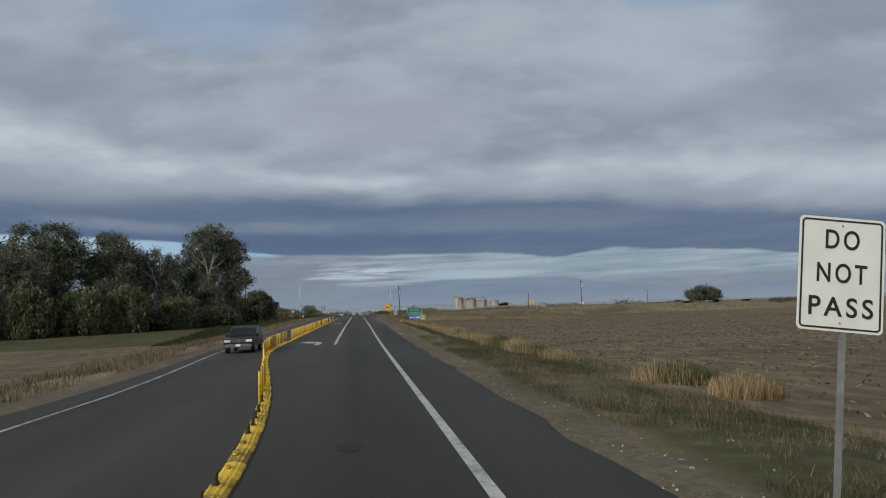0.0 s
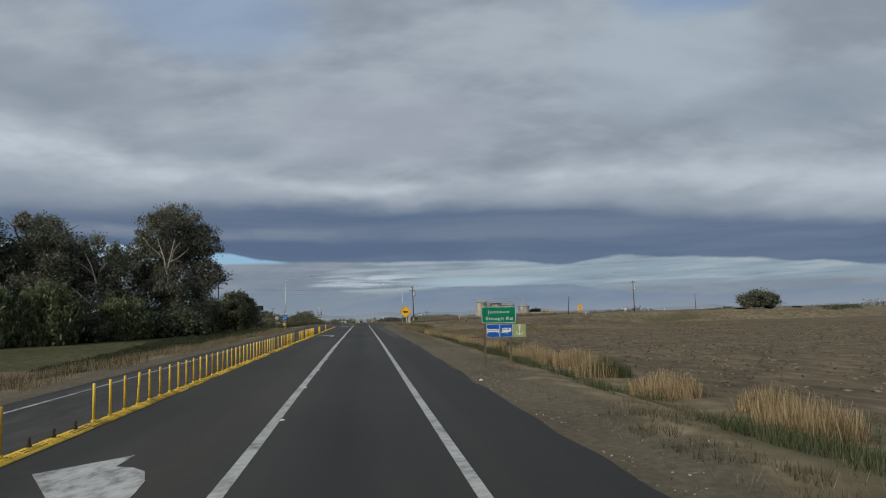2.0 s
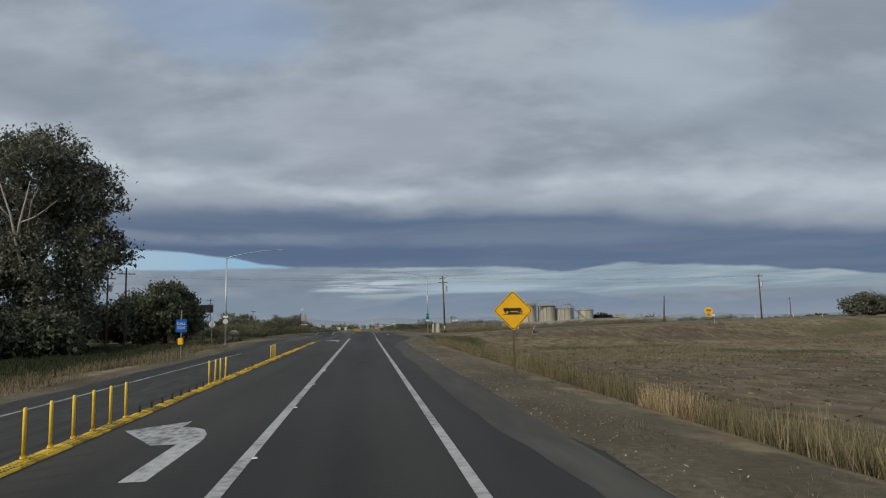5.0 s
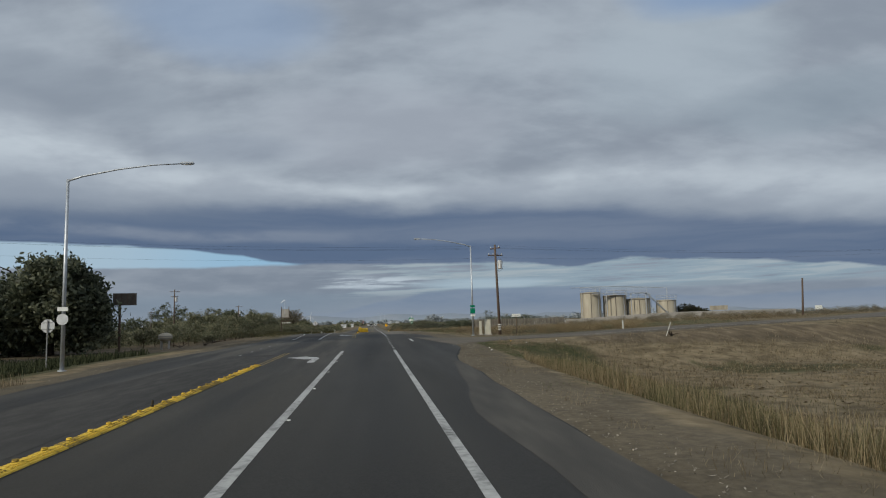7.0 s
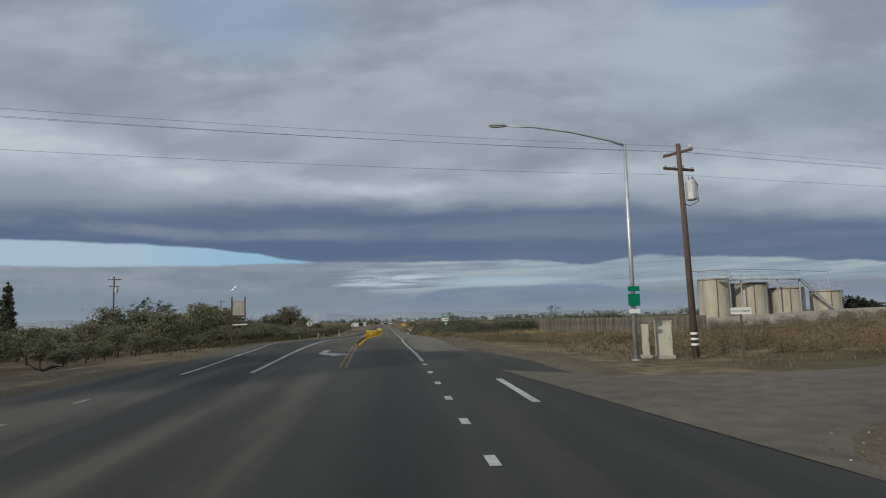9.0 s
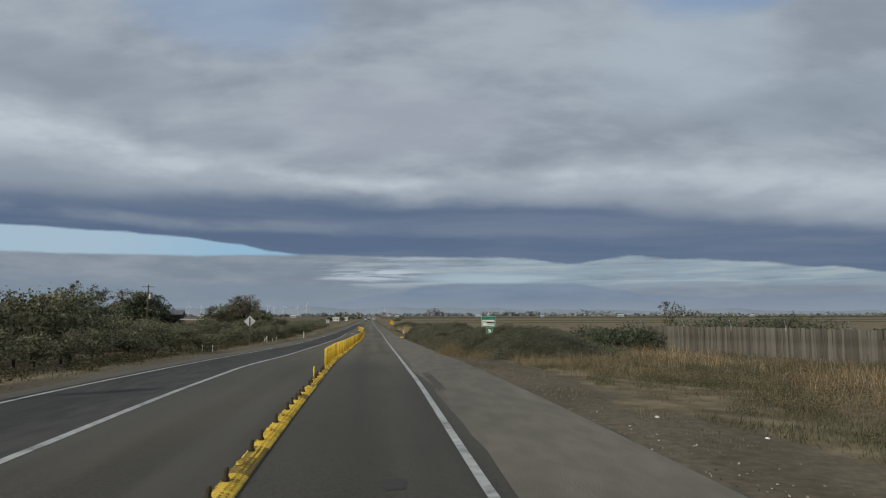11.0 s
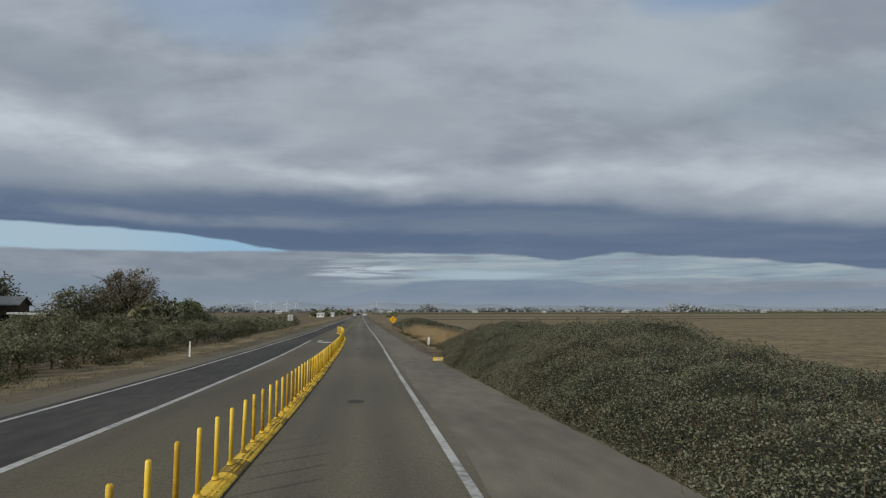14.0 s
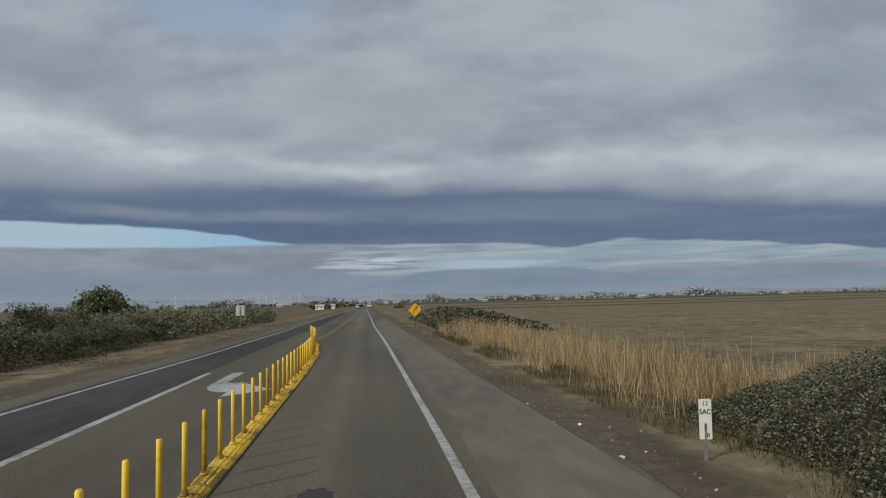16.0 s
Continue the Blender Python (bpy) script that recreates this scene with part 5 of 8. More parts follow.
def yellow_school_sign():
    x, y = 57.9, 217.0
    th = empty("warning_sign", pose(x, y, ground_z(x, y), 0, 0, -15), "yellow warning sign with a smaller plate on a post", "road sign")
    post(th, 0, 0.06, -0.3, 3.2, M_WOOD_POST, 0.1, 0.1)
    p = panel(th, "panel", [(-0.55, 2.1), (0.55, 2.1), (0.7, 2.5), (0.45, 2.9), (0, 3.15), (-0.45, 2.9), (-0.7, 2.5)], M_SIGN_YELLOW)
    q = panel(th, "lower_panel", round_rect(0.95, 0.45, 0.03, 0, 1.72), M_SIGN_YELLOW)
    for pp, rows in ((p, ((2.72, 0.7), (2.5, 0.95), (2.28, 0.75))), (q, ((1.8, 0.6), (1.64, 0.7)))):
        bm = bmesh.new()
        for z, w in rows:
            plate(bm, round_rect(w, 0.1, 0.01, 0, z), 0.001, -0.004)
        part("bars", bm, M_BLACK, pp)


yellow_school_sign()


def street_name_sign():
    x, y = 15.85, 226.5
    th = empty("street_sign", pose(x, y, ground_z(x, y), 0, 0, -3), "white street name board on a wooden post", "road sign")
    post(th, 0, 0.05, -0.3, 2.2, M_WOOD_POST, 0.09, 0.09)
    p = panel(th, "board", round_rect(0.95, 0.3, 0.02, 0, 2.12), M_SIGN_WHITE)
    for w, u, wid in (("Jackson", -0.24, 0.36), ("Slough", 0.14, 0.31), ("Rd", 0.37, 0.1)):
        lettering("lettering", w, 0.12, (u, -0.003, 2.12), M_BLACK, p, wid)


street_name_sign()


# ---- street lamps, utility poles, wires ----
def street_lamp(x, y, base_z, height, reach, label, plates):
    th = empty("street_lamp", pose(x, y, base_z), label, "street lamp", "junction street lamps")
    bm = bmesh.new()
    tube(bm, [(0, 0, 0), (0, 0, 0.06), (0, 0, 0.07)], [0.22, 0.22, 0.12], 12)
    part("base_plate", bm, M_GALV, th)
    bm = bmesh.new()
    tube(bm, [(0, 0, 0.05), (0, 0, height)], [0.11, 0.075], 14)
    part("pole", bm, M_GALV, th, "", True)
    bm = bmesh.new()
    s = 1 if reach > 0 else -1
    tube(bm, [(0, 0, height - 0.1), (reach * 0.12, 0, height + 0.15), (reach * 0.45, 0, height + 0.55), (reach * 0.75, 0, height + 0.78), (reach, 0, height + 0.85)], [0.06, 0.055, 0.045, 0.04, 0.035], 10)
    part("arm", bm, M_GALV, th, "", True)
    bm = bmesh.new()
    box(bm, (reach + s * 0.3, 0, height + 0.87), (0.75, 0.26, 0.13), 0.04)
    h = part("lamp_head", bm, M_GALV, th)
    bm = bmesh.new()
    box(bm, (reach + s * 0.34, 0, height + 0.795), (0.42, 0.2, 0.03), 0.01)
    part("lens", bm, M_LAMPGLASS, h)
    for k, (z, w, hh, m, out) in enumerate(plates):
        bm = bmesh.new()
        plate(bm, round_rect(w, hh, min(w, hh) * (0.48 if out else 0.1), 0, z), 0.004, -0.13)
        part("plate", bm, m, th)


street_lamp(-16.3, 192.2, ground_z(-16.3, 192.2), 11.45 - ground_z(-16.3, 192.2), 6.0, "tall galvanised street lamp with a long arm", [(3.3, 0.55, 0.22, M_SIGN_WHITE, 0), (2.75, 0.6, 0.6, M_SIGN_BACK, 1)])
street_lamp(11.1, 227.0, ground_z(11.1, 227.0), 9.9, -5.6, "tall galvanised street lamp with a long arm and route plates", [(3.2, 0.55, 0.22, M_SIGN_GREEN, 0), (2.7, 0.55, 0.55, M_SIGN_GREEN, 0), (2.2, 0.5, 0.2, M_SIGN_WHITE, 0)])


def utility_pole(x, y, h, arms, label, transformer=False, lean=0.0, turn=0.0, z=None, stripes=False):
    z = ground_z(x, y) if z is None else z
    th = empty("utility_pole", pose(x, y, z, 0, lean, turn), label, "utility pole", "wooden utility poles")
    bm = bmesh.new()
    tube(bm, [(0, 0, -0.3), (0, 0, h)], [0.17, 0.11], 10)
    part("pole", bm, M_POLE, th, "", True)
    for za, w, ang in arms:
        bm = bmesh.new()
        box(bm, (0, 0.12, za), (w, 0.1, 0.12), 0.01, ang)
        arm = part("crossarm", bm, M_POLE, th)
        n = 4 if w > 1.8 else 2
        for k in range(n):
            u = -w / 2 + 0.12 + (w - 0.24) * k / (n - 1)
            bm = bmesh.new()
            tube(bm, [(u * math.cos(radians(ang)), 0.12 + u * math.sin(radians(ang)), za + 0.05), (u * math.cos(radians(ang)), 0.12 + u * math.sin(radians(ang)), za + 0.13), (u * math.cos(radians(ang)), 0.12 + u * math.sin(radians(ang)), za + 0.22)], [0.02, 0.06, 0.035], 8)
            part("insulator", bm, M_SIGN_BACK, arm)
    if transformer:
        bm = bmesh.new()
        tube(bm, [(0.42, -0.1, h - 2.75), (0.42, -0.1, h - 2.7), (0.42, -0.1, h - 1.85), (0.42, -0.1, h - 1.8)], [0.2, 0.25, 0.25, 0.2], 14)
        tr = part("transformer", bm, M_SIGN_BACK, th, "light grey pole transformer")
        for u in (-0.08, 0.08):
            bm = bmesh.new()
            tube(bm, [(0.42 + u, -0.1, h - 1.8), (0.42 + u, -0.1, h - 1.6)], [0.03, 0.02], 8)
            part("bushing", bm, M_STEEL_POST, tr)
        bm = bmesh.new()
        tube(bm, [(0.5, -0.1, h - 1.6), (0.75, -0.1, h - 2.0), (0.72, -0.1, h - 2.8), (0.3, -0.05, h - 3.0), (0.1, 0, h - 2.9)], 0.02, 6)
        part("cable", bm, M_WIRE, th)
    if stripes:
        for zz in (0.6, 0.85, 1.1):
            bm = bmesh.new()
            tube(bm, [(0, 0, zz), (0, 0, zz + 0.1)], [0.175, 0.175], 10, False)
            part("reflective_band", bm, M_SIGN_WHITE, th)
    return th, z


utility_pole(14.2, 227.7, 10.1, [(8.9, 1.9, 20), (9.7, 1.6, -60)], "tall wooden utility pole with crossarms and a transformer", True, -1.2, 0, None, True)
utility_pole(84.5, 244.0, 9.6, [(9.1, 2.2, 10)], "wooden utility pole with a crossarm and transformer", True, 0, 0)
utility_pole(64.7, 248.7, 5.7, [], "bare leaning wooden pole", False, 4)
utility_pole(150.0, 330.0, 9.0, [(8.6, 1.8, 5)], "far wooden utility pole with a crossarm")
utility_pole(-44.6, 311.0, 11.5, [(11.0, 2.2, 10), (9.9, 1.6, 10)], "wooden utility pole with crossarms and transformers", True)
utility_pole(-42.7, 374.0, 10.0, [(9.6, 2.3, 5)], "wooden utility pole with a crossarm and transformer", True)
utility_pole(-62.0, 415.0, 10.0, [(9.6, 2.3, 5)], "far wooden utility pole with a crossarm")
utility_pole(-78.0, 400.0, 9.5, [(9.2, 2.2, 5)], "far wooden utility pole with a crossarm")
utility_pole(-34.5, 212.0, 11.5, [(10.6, 2.4, 25)], "wooden utility pole with a crossarm beside the trees")
utility_pole(-38.5, 216.0, 11.0, [(10.2, 2.2, 25)], "wooden utility pole with a crossarm beside the trees", True)


def wire(a, b, sag, name="overhead_wire"):
    bm = bmesh.new()
    a, b = Vector(a), Vector(b)
    tube(bm, [a.lerp(b, k / 16) - Vector((0, 0, sag * 4 * (k / 16) * (1 - k / 16))) for k in range(17)], 0.005, 5, False)
    ob = part(name, bm, M_WIRE, None)
    return tagged(ob, "thin black overhead wire between poles", "wire", "overhead wires")


zt = ground_z(14.2, 227.7) + 10.0
for dxy, dz in (((-0.9, 0.25), -0.2), ((0.2, 0.1), 0.0), ((0.9, -0.1), -0.35), ((-0.4, 0.2), -1.35)):
    wire((14.2 + dxy[0] * 0.4, 227.7 + dxy[1], zt + dz), (-37 + dxy[0], 214 + dxy[1], 11.4 + dz), 0.5)
    wire((14.2 + dxy[0] * 0.4, 227.7 + dxy[1], zt + dz), (84.5 + dxy[0], 244 + dxy[1], ground_z(84.5, 244) + 9.3 + dz * 0.3), 0.6)


# ---- tank yard ----
def tank(x, y, z, r, h, label, pipe_side=1):
    th = empty("storage_tank", pose(x, y, z), label, "storage tank", "cream storage tanks")
    bm = bmesh.new()
    tube(bm, [(0, 0, 0), (0, 0, h), (0, 0, h + 0.02)], [r, r, r - 0.05], 40)
    part("shell", bm, M_TANK, th, "", False)
    bm = bmesh.new()
    tube(bm, [(0, 0, h + 0.02), (0, 0, h + r * 0.1)], [r + 0.03, 0.3], 40)
    part("roof", bm, M_TANK, th)
    bm = bmesh.new()
    tube(bm, [(0, 0, h - 0.22), (0, 0, h - 0.1)], [r + 0.025, r + 0.025], 40, False)
    part("rim_band", bm, M_TANK_DARK, th)
    for a in (200, 255, 300):
        bm = bmesh.new()
        cx, cy = (r + 0.06) * math.cos(radians(a)), (r + 0.06) * math.sin(radians(a))
        tube(bm, [(cx, cy, 0.1), (cx, cy, h - 0.1)], 0.045, 6)
        part("pipe", bm, M_TANK_DARK if a == 255 else M_GALV, th)
    for k in range(10):
        a = radians(36 * k)
        bm = bmesh.new()
        tube(bm, [(r * 0.97 * math.cos(a), r * 0.97 * math.sin(a), h), (r * 0.97 * math.cos(a), r * 0.97 * math.sin(a), h + 1.0)], 0.025, 5)
        part("rail_post", bm, M_GALV, th)
    bm = bmesh.new()
    for zz in (0.55, 1.0):
        tube(bm, [(r * 0.97 * math.cos(radians(a)), r * 0.97 * math.sin(radians(a)), h + zz) for a in range(0, 361, 15)], 0.025, 5)
    part("guard_rail", bm, M_GALV, th)
    bm = bmesh.new()
    for u in (-0.22, 0.22):
        tube(bm, [(r * pipe_side * 0.98 + 0.15 * pipe_side, u - 0.4, 0), (r * pipe_side * 0.98 + 0.15 * pipe_side, u - 0.4, h + 1.0)], 0.03, 5)
    for k in range(int(h / 0.4)):
        tube(bm, [(r * pipe_side * 0.98 + 0.15 * pipe_side, -0.62, 0.3 + 0.4 * k), (r * pipe_side * 0.98 + 0.15 * pipe_side, -0.18, 0.3 + 0.4 * k)], 0.02, 5)
    part("ladder", bm, M_GALV, th)
    return th


TZ = 2.15
tank(43.0, 282.0, TZ, 1.95, 5.6, "tall cream steel storage tank with ladder and rail")
tank(47.9, 282.0, TZ, 2.25, 4.95, "cream steel storage tank with a stained dark rim")
tank(52.7, 282.0, TZ, 2.4, 4.2, "cream steel storage tank with a stained dark rim")
tank(58.5, 282.0, TZ, 1.9, 3.75, "short cream steel storage tank")


def catwalk():
    th = empty("catwalk", pose(0, 0, TZ), "steel catwalk and pipes linking the tanks", "catwalk")
    bm = bmesh.new()
    box(bm, (48.0, 279.4, 5.3), (11.0, 0.8, 0.1))
    part("deck", bm, M_GALV, th)
    for z in (5.85, 6.35):
        bm = bmesh.new()
        tube(bm, [(42.5, 279.05, z), (53.4, 279.05, z)], 0.03, 6)
        part("rail", bm, M_GALV, th)
    for k in range(9):
        bm = bmesh.new()
        tube(bm, [(42.6 + 1.35 * k, 279.05, 5.3), (42.6 + 1.35 * k, 279.05, 6.35)], 0.03, 6)
        part("rail_post", bm, M_GALV, th)
    for x in (45.4, 50.3, 53.3):
        bm = bmesh.new()
        tube(bm, [(x, 279.4, 0), (x, 279.4, 5.3)], 0.09, 8)
        part("leg", bm, M_GALV, th)
    bm = bmesh.new()
    for off in (-0.35, 0.35):
        tube(bm, [(53.4, 279.4 + off, 5.3), (58.6, 279.4 + off, 0.2)], 0.06, 6)
    for k in range(16):
        u = k / 16
        box(bm, (53.5 + 5.1 * u, 279.4, 5.2 - 5.0 * u), (0.28, 0.7, 0.03))
    part("stair", bm, M_GALV, th)
    bm = bmesh.new()
    tube(bm, [(38.8, 281, 6.6), (43.5, 281, 6.75), (50.0, 281, 6.7), (57.9, 281, 6.25), (58.4, 281, 6.2), (58.4, 281, 2.0)], 0.06, 6)
    part("pipe", bm, M_GALV, th)


catwalk()


def yard_wall(x0, x1, y0, y1, h, label):
    n = max(1, int(math.hypot(x1 - x0, y1 - y0) / 2.4))
    th = empty("yard_wall", None, label, "wall")
    ang = math.degrees(math.atan2(y1 - y0, x1 - x0))
    for k in range(n):
        u = (k + 0.5) / n
        x, y = x0 + (x1 - x0) * u, y0 + (y1 - y0) * u
        bm = bmesh.new()
        box(bm, (0, 0, 0), (math.hypot(x1 - x0, y1 - y0) / n - 0.02, 0.14, h), 0.01)
        ob = part("wall_panel", bm, M_CONC, th)
        ob.matrix_world = pose(x, y, ground_z(x, y) + h / 2 - 0.1, 0, 0, ang)
    return th


yard_wall(33.0, 78.0, 274.0, 270.0, 1.3, "low grey concrete yard wall round the tanks")


def roadside_cabinet(x, y, w, d, h, turn, label, m):
    th = empty("utility_cabinet", pose(x, y, ground_z(x, y), 0, 0, turn), label, "cabinet")
    bm = bmesh.new()
    box(bm, (0, 0, 0.08), (w + 0.2, d + 0.2, 0.16), 0.01)
    part("plinth", bm, M_CONC, th)
    bm = bmesh.new()
    box(bm, (0, 0, 0.16 + h / 2), (w, d, h), 0.015)
    b = part("body", bm, m, th)
    bm = bmesh.new()
    box(bm, (0, -d / 2 - 0.008, 0.16 + h / 2), (w * 0.86, 0.016, h * 0.88), 0.004)
    dr = part("door", bm, m, th)
    bm = bmesh.new()
    box(bm, (w * 0.3, -d / 2 - 0.03, 0.16 + h * 0.5), (0.03, 0.03, 0.16), 0.005)
    part("handle", bm, M_STEEL_POST, dr)
    bm = bmesh.new()
    box(bm, (0, 0, 0.16 + h + 0.02), (w + 0.06, d + 0.06, 0.04), 0.008)
    part("top", bm, m, th)
    return th


roadside_cabinet(12.95, 228.3, 0.7, 0.6, 1.55, -14, "beige steel roadside utility cabinet", M_CABINET)
roadside_cabinet(12.2, 228.6, 0.3, 0.35, 1.4, -14, "narrow beige meter cabinet beside a larger one", M_CABINET)


def leaning_stick():
    th = empty("wooden_stake", pose(25.5, 210.2, ground_z(25.5, 210.2), 0, 22, 0) @ Matrix.Scale(0.72, 4), "pale leaning stake in the field", "stake")
    bm = bmesh.new()
    tube(bm, [(0, 0, -0.1), (0, 0, 1.7)], [0.05, 0.045], 8)
    part("stake", bm, M_LITTER, th)


leaning_stick()


def far_board(x, y, w, h, z, label, m):
    th = empty("notice_board", pose(x, y, ground_z(x, y)), label, "notice board")
    panel(th, "board", round_rect(w, h, 0.03, 0, z), m, 0, 0.03)
    for u in (-w * 0.35, w * 0.35):
        post(th, u, 0.08, -0.2, z, M_WOOD_POST, 0.1, 0.1)


far_board(63.9, 271.6, 3.5, 0.8, 1.75, "cream board above the yard wall", M_TANK)
far_board(104.0, 300.0, 1.8, 0.9, 2.2, "white board far across the field", M_SIGN_WHITE)


# ---- left side of the junction ----
def hoarding():
    th = empty("billboard", pose(-28.6, 235.0, ground_z(-28.6, 235.0), 0, 0, 12), "dark billboard seen from behind on a single post", "billboard")
    bm = bmesh.new()
    tube(bm, [(-0.3, 0, 0), (-0.3, 0, 5.6)], 0.14, 10)
    part("post", bm, M_POLE, th)
    bm = bmesh.new()
    box(bm, (0.2, 0, 6.0), (2.5, 0.25, 1.4), 0.02)
    part("board", bm, M_TANK_DARK, th)
    bm = bmesh.new()
    for k in range(4):
        box(bm, (-0.7 + 0.6 * k, -0.15, 6.0), (0.06, 0.06, 1.35))
    part("rib", bm, M_POLE, th)


hoarding()


def sign_frame():
    th = empty("sign_frame", pose(-13.4, 259.0, ground_z(-13.4, 259.0)) @ Matrix.Scale(0.64, 4), "tall dark empty sign frame with a lamp arm", "sign frame")
    for u in (-0.65, 1.15):
        bm = bmesh.new()
        box(bm, (u, 0, 3.4 if u < 0 else 5.3), (0.16, 0.16, 6.8 if u < 0 else 3.0), 0.01)
        part("upright", bm, M_POLE, th)
    bm = bmesh.new()
    box(bm, (0.25, 0, 5.2), (1.7, 0.05, 2.0))
    part("panel", bm, M_CONC, th, "dull grey panel")
    for z in (4.1, 3.3, 2.9):
        bm = bmesh.new()
        box(bm, (0.3 + 0.2 * (z < 4), 0, z), (2.0, 0.1, 0.16), 0.01)
        part("crossbar", bm, M_POLE if z > 3 else M_SIGN_WHITE, th)
    bm = bmesh.new()
    tube(bm, [(0.2, 0, 5.0), (0.2, 0, 8.3), (0.0, 0, 8.35), (-0.75, 0, 7.6)], 0.06, 8)
    part("lamp_arm", bm, M_GALV, th)


sign_frame()


def propane_tank():
    th = empty("propane_tank", pose(-22.9, 232.0, ground_z(-22.9, 232.0)), "round white gas tank with dark bands on legs", "gas tank")
    bm = bmesh.new()
    bmesh.ops.create_uvsphere(bm, u_segments=20, v_segments=12, radius=1.0)
    bmesh.ops.transform(bm, matrix=pose(0, 0, 1.35) @ Matrix.Diagonal((0.78, 0.6, 0.5, 1)), verts=bm.verts)
    t = part("tank", bm, M_TANK, th, "", True)
    for z in (1.22, 1.45):
        bm = bmesh.new()
        k = math.sqrt(max(0.0, 1 - ((z - 1.35) / 0.5) ** 2))
        tube(bm, [(0.79 * k * math.cos(radians(a)), 0.61 * k * math.sin(radians(a)), z) for a in range(0, 361, 15)], 0.03, 5)
        part("band", bm, M_STEEL_POST, t)
    for u in (-0.4, 0.4):
        bm = bmesh.new()
        box(bm, (u, 0, 0.45), (0.12, 0.5, 1.0), 0.01)
        part("leg", bm, M_CONC, th)


propane_tank()


def log_pile(x, y, seed):
    rnd = random.Random(seed)
    th = empty("dead_branch", pose(x, y, ground_z(x, y)), "grey dead branches lying on the dirt", "branch", "dead branches on the verge")
    for k in range(6):
        bm = bmesh.new()
        a, l = rnd.uniform(0, 6.28), rnd.uniform(0.6, 1.4)
        tube(bm, [(0, 0, 0.05), (l * 0.5 * math.cos(a), l * 0.5 * math.sin(a), 0.3 * rnd.random()), (l * math.cos(a), l * math.sin(a), 0.7 * rnd.random())], [0.06, 0.04, 0.015], 6)
        part("branch", bm, M_BARK_DARK, th)


for k, (x, y) in enumerate([(-20.5, 229.0), (-18.8, 236.5), (-24.0, 226.0), (25.9, 210.0), (-16.5, 223.0)]):
    log_pile(x, y, k)


def shed(x, y, w, d, h, turn, label, wallm, roofm, name="shed"):
    th = empty(name, pose(x, y, ground_z(x, y), 0, 0, turn), label, "building")
    bm = bmesh.new()
    box(bm, (0, 0, h / 2), (w, d, h))
    part("wall", bm, wallm, th)
    bm = bmesh.new()
    for s in (-1, 1):
        v = [bm.verts.new(p) for p in ((-w / 2 - 0.3, s * (d / 2 + 0.3), h - 0.1), (w / 2 + 0.3, s * (d / 2 + 0.3), h - 0.1), (w / 2 + 0.3, 0, h + d * 0.22), (-w / 2 - 0.3, 0, h + d * 0.22))]
        v2 = [bm.verts.new(q.co + Vector((0, 0, 0.12))) for q in v]
        bm.faces.new(v)
        bm.faces.new(v2)
        for i in range(4):
            bm.faces.new((v[i], v[(i + 1) % 4], v2[(i + 1) % 4], v2[i]))
    bmesh.ops.recalc_face_normals(bm, faces=bm.faces)
    part("roof", bm, roofm, th)
    bm = bmesh.new()
    for s in (-1, 1):
        f = [bm.verts.new((s * (w / 2 - 0.01), -d / 2, h - 0.05)), bm.verts.new((s * (w / 2 - 0.01), d / 2, h - 0.05)), bm.verts.new((s * (w / 2 - 0.01), 0, h + d * 0.22))]
        bm.faces.new(f)
    part("gable", bm, wallm, th)
    for u in (-w * 0.25, w * 0.25):
        bm = bmesh.new()
        box(bm, (u, -d / 2 - 0.02, h * 0.55), (w * 0.16, 0.06, h * 0.35))
        wd = part("window", bm, M_GLASS_DARK, th)
        bm = bmesh.new()
        box(bm, (u, -d / 2 - 0.05, h * 0.36), (w * 0.2, 0.06, 0.06))
        part("sill", bm, M_FARWHITE, wd)
    return th


shed(-43.9, 392.4, 5.4, 4.2, 4.3, 8, "dark weathered farm building with a grey roof", M_BARK_DARK, M_STEEL_POST)


def shelter(x, y, w, d, h):
    z = ground_z(x, y)
    th = empty("shelter", pose(x, y, z, 0, 2, 4), "open shelter with a pale flat roof on posts", "shelter")
    bm = bmesh.new()
    box(bm, (0, 0, h), (w, d, 0.12), 0.02)
    part("roof", bm, M_FARWHITE, th)
    bm = bmesh.new()
    box(bm, (0, -d / 2 - 0.02, h - 0.06), (w, 0.06, 0.2), 0.01)
    part("fascia", bm, M_ROOF, th)
    for u in (-0.42, 0.0, 0.42):
        for q in (-0.44, 0.44):
            post(th, u * w, q * d, -0.2, h - 0.05, M_WOOD_POST, 0.14, 0.14)


shelter(-37.6, 388.6, 5.6, 3.4, 3.05 - ground_z(-37.6, 388.6))


def tree_stake(x, y, h, lean):
    th = empty("tree_stake", pose(x, y, ground_z(x, y), 0, lean, 0), "short pale stake at the edge of the orchard", "stake", "orchard stakes")
    bm = bmesh.new()
    tube(bm, [(0, 0, -0.1), (0, 0, h), (0, 0, h + 0.02)], [0.035, 0.033, 0.02], 8)
    part("stake", bm, M_LITTER, th)


for x, y, h, lean in ((-12.4, 329.9, 0.55, 4), (-12.9, 323.4, 0.6, 12), (-12.7, 324.3, 0.8, -3), (-13.0, 331.1, 0.45, 0), (-13.6, 296.8, 0.5, -6), (-12.6, 295.6, 0.55, 5)):
    tree_stake(x, y, h, lean)


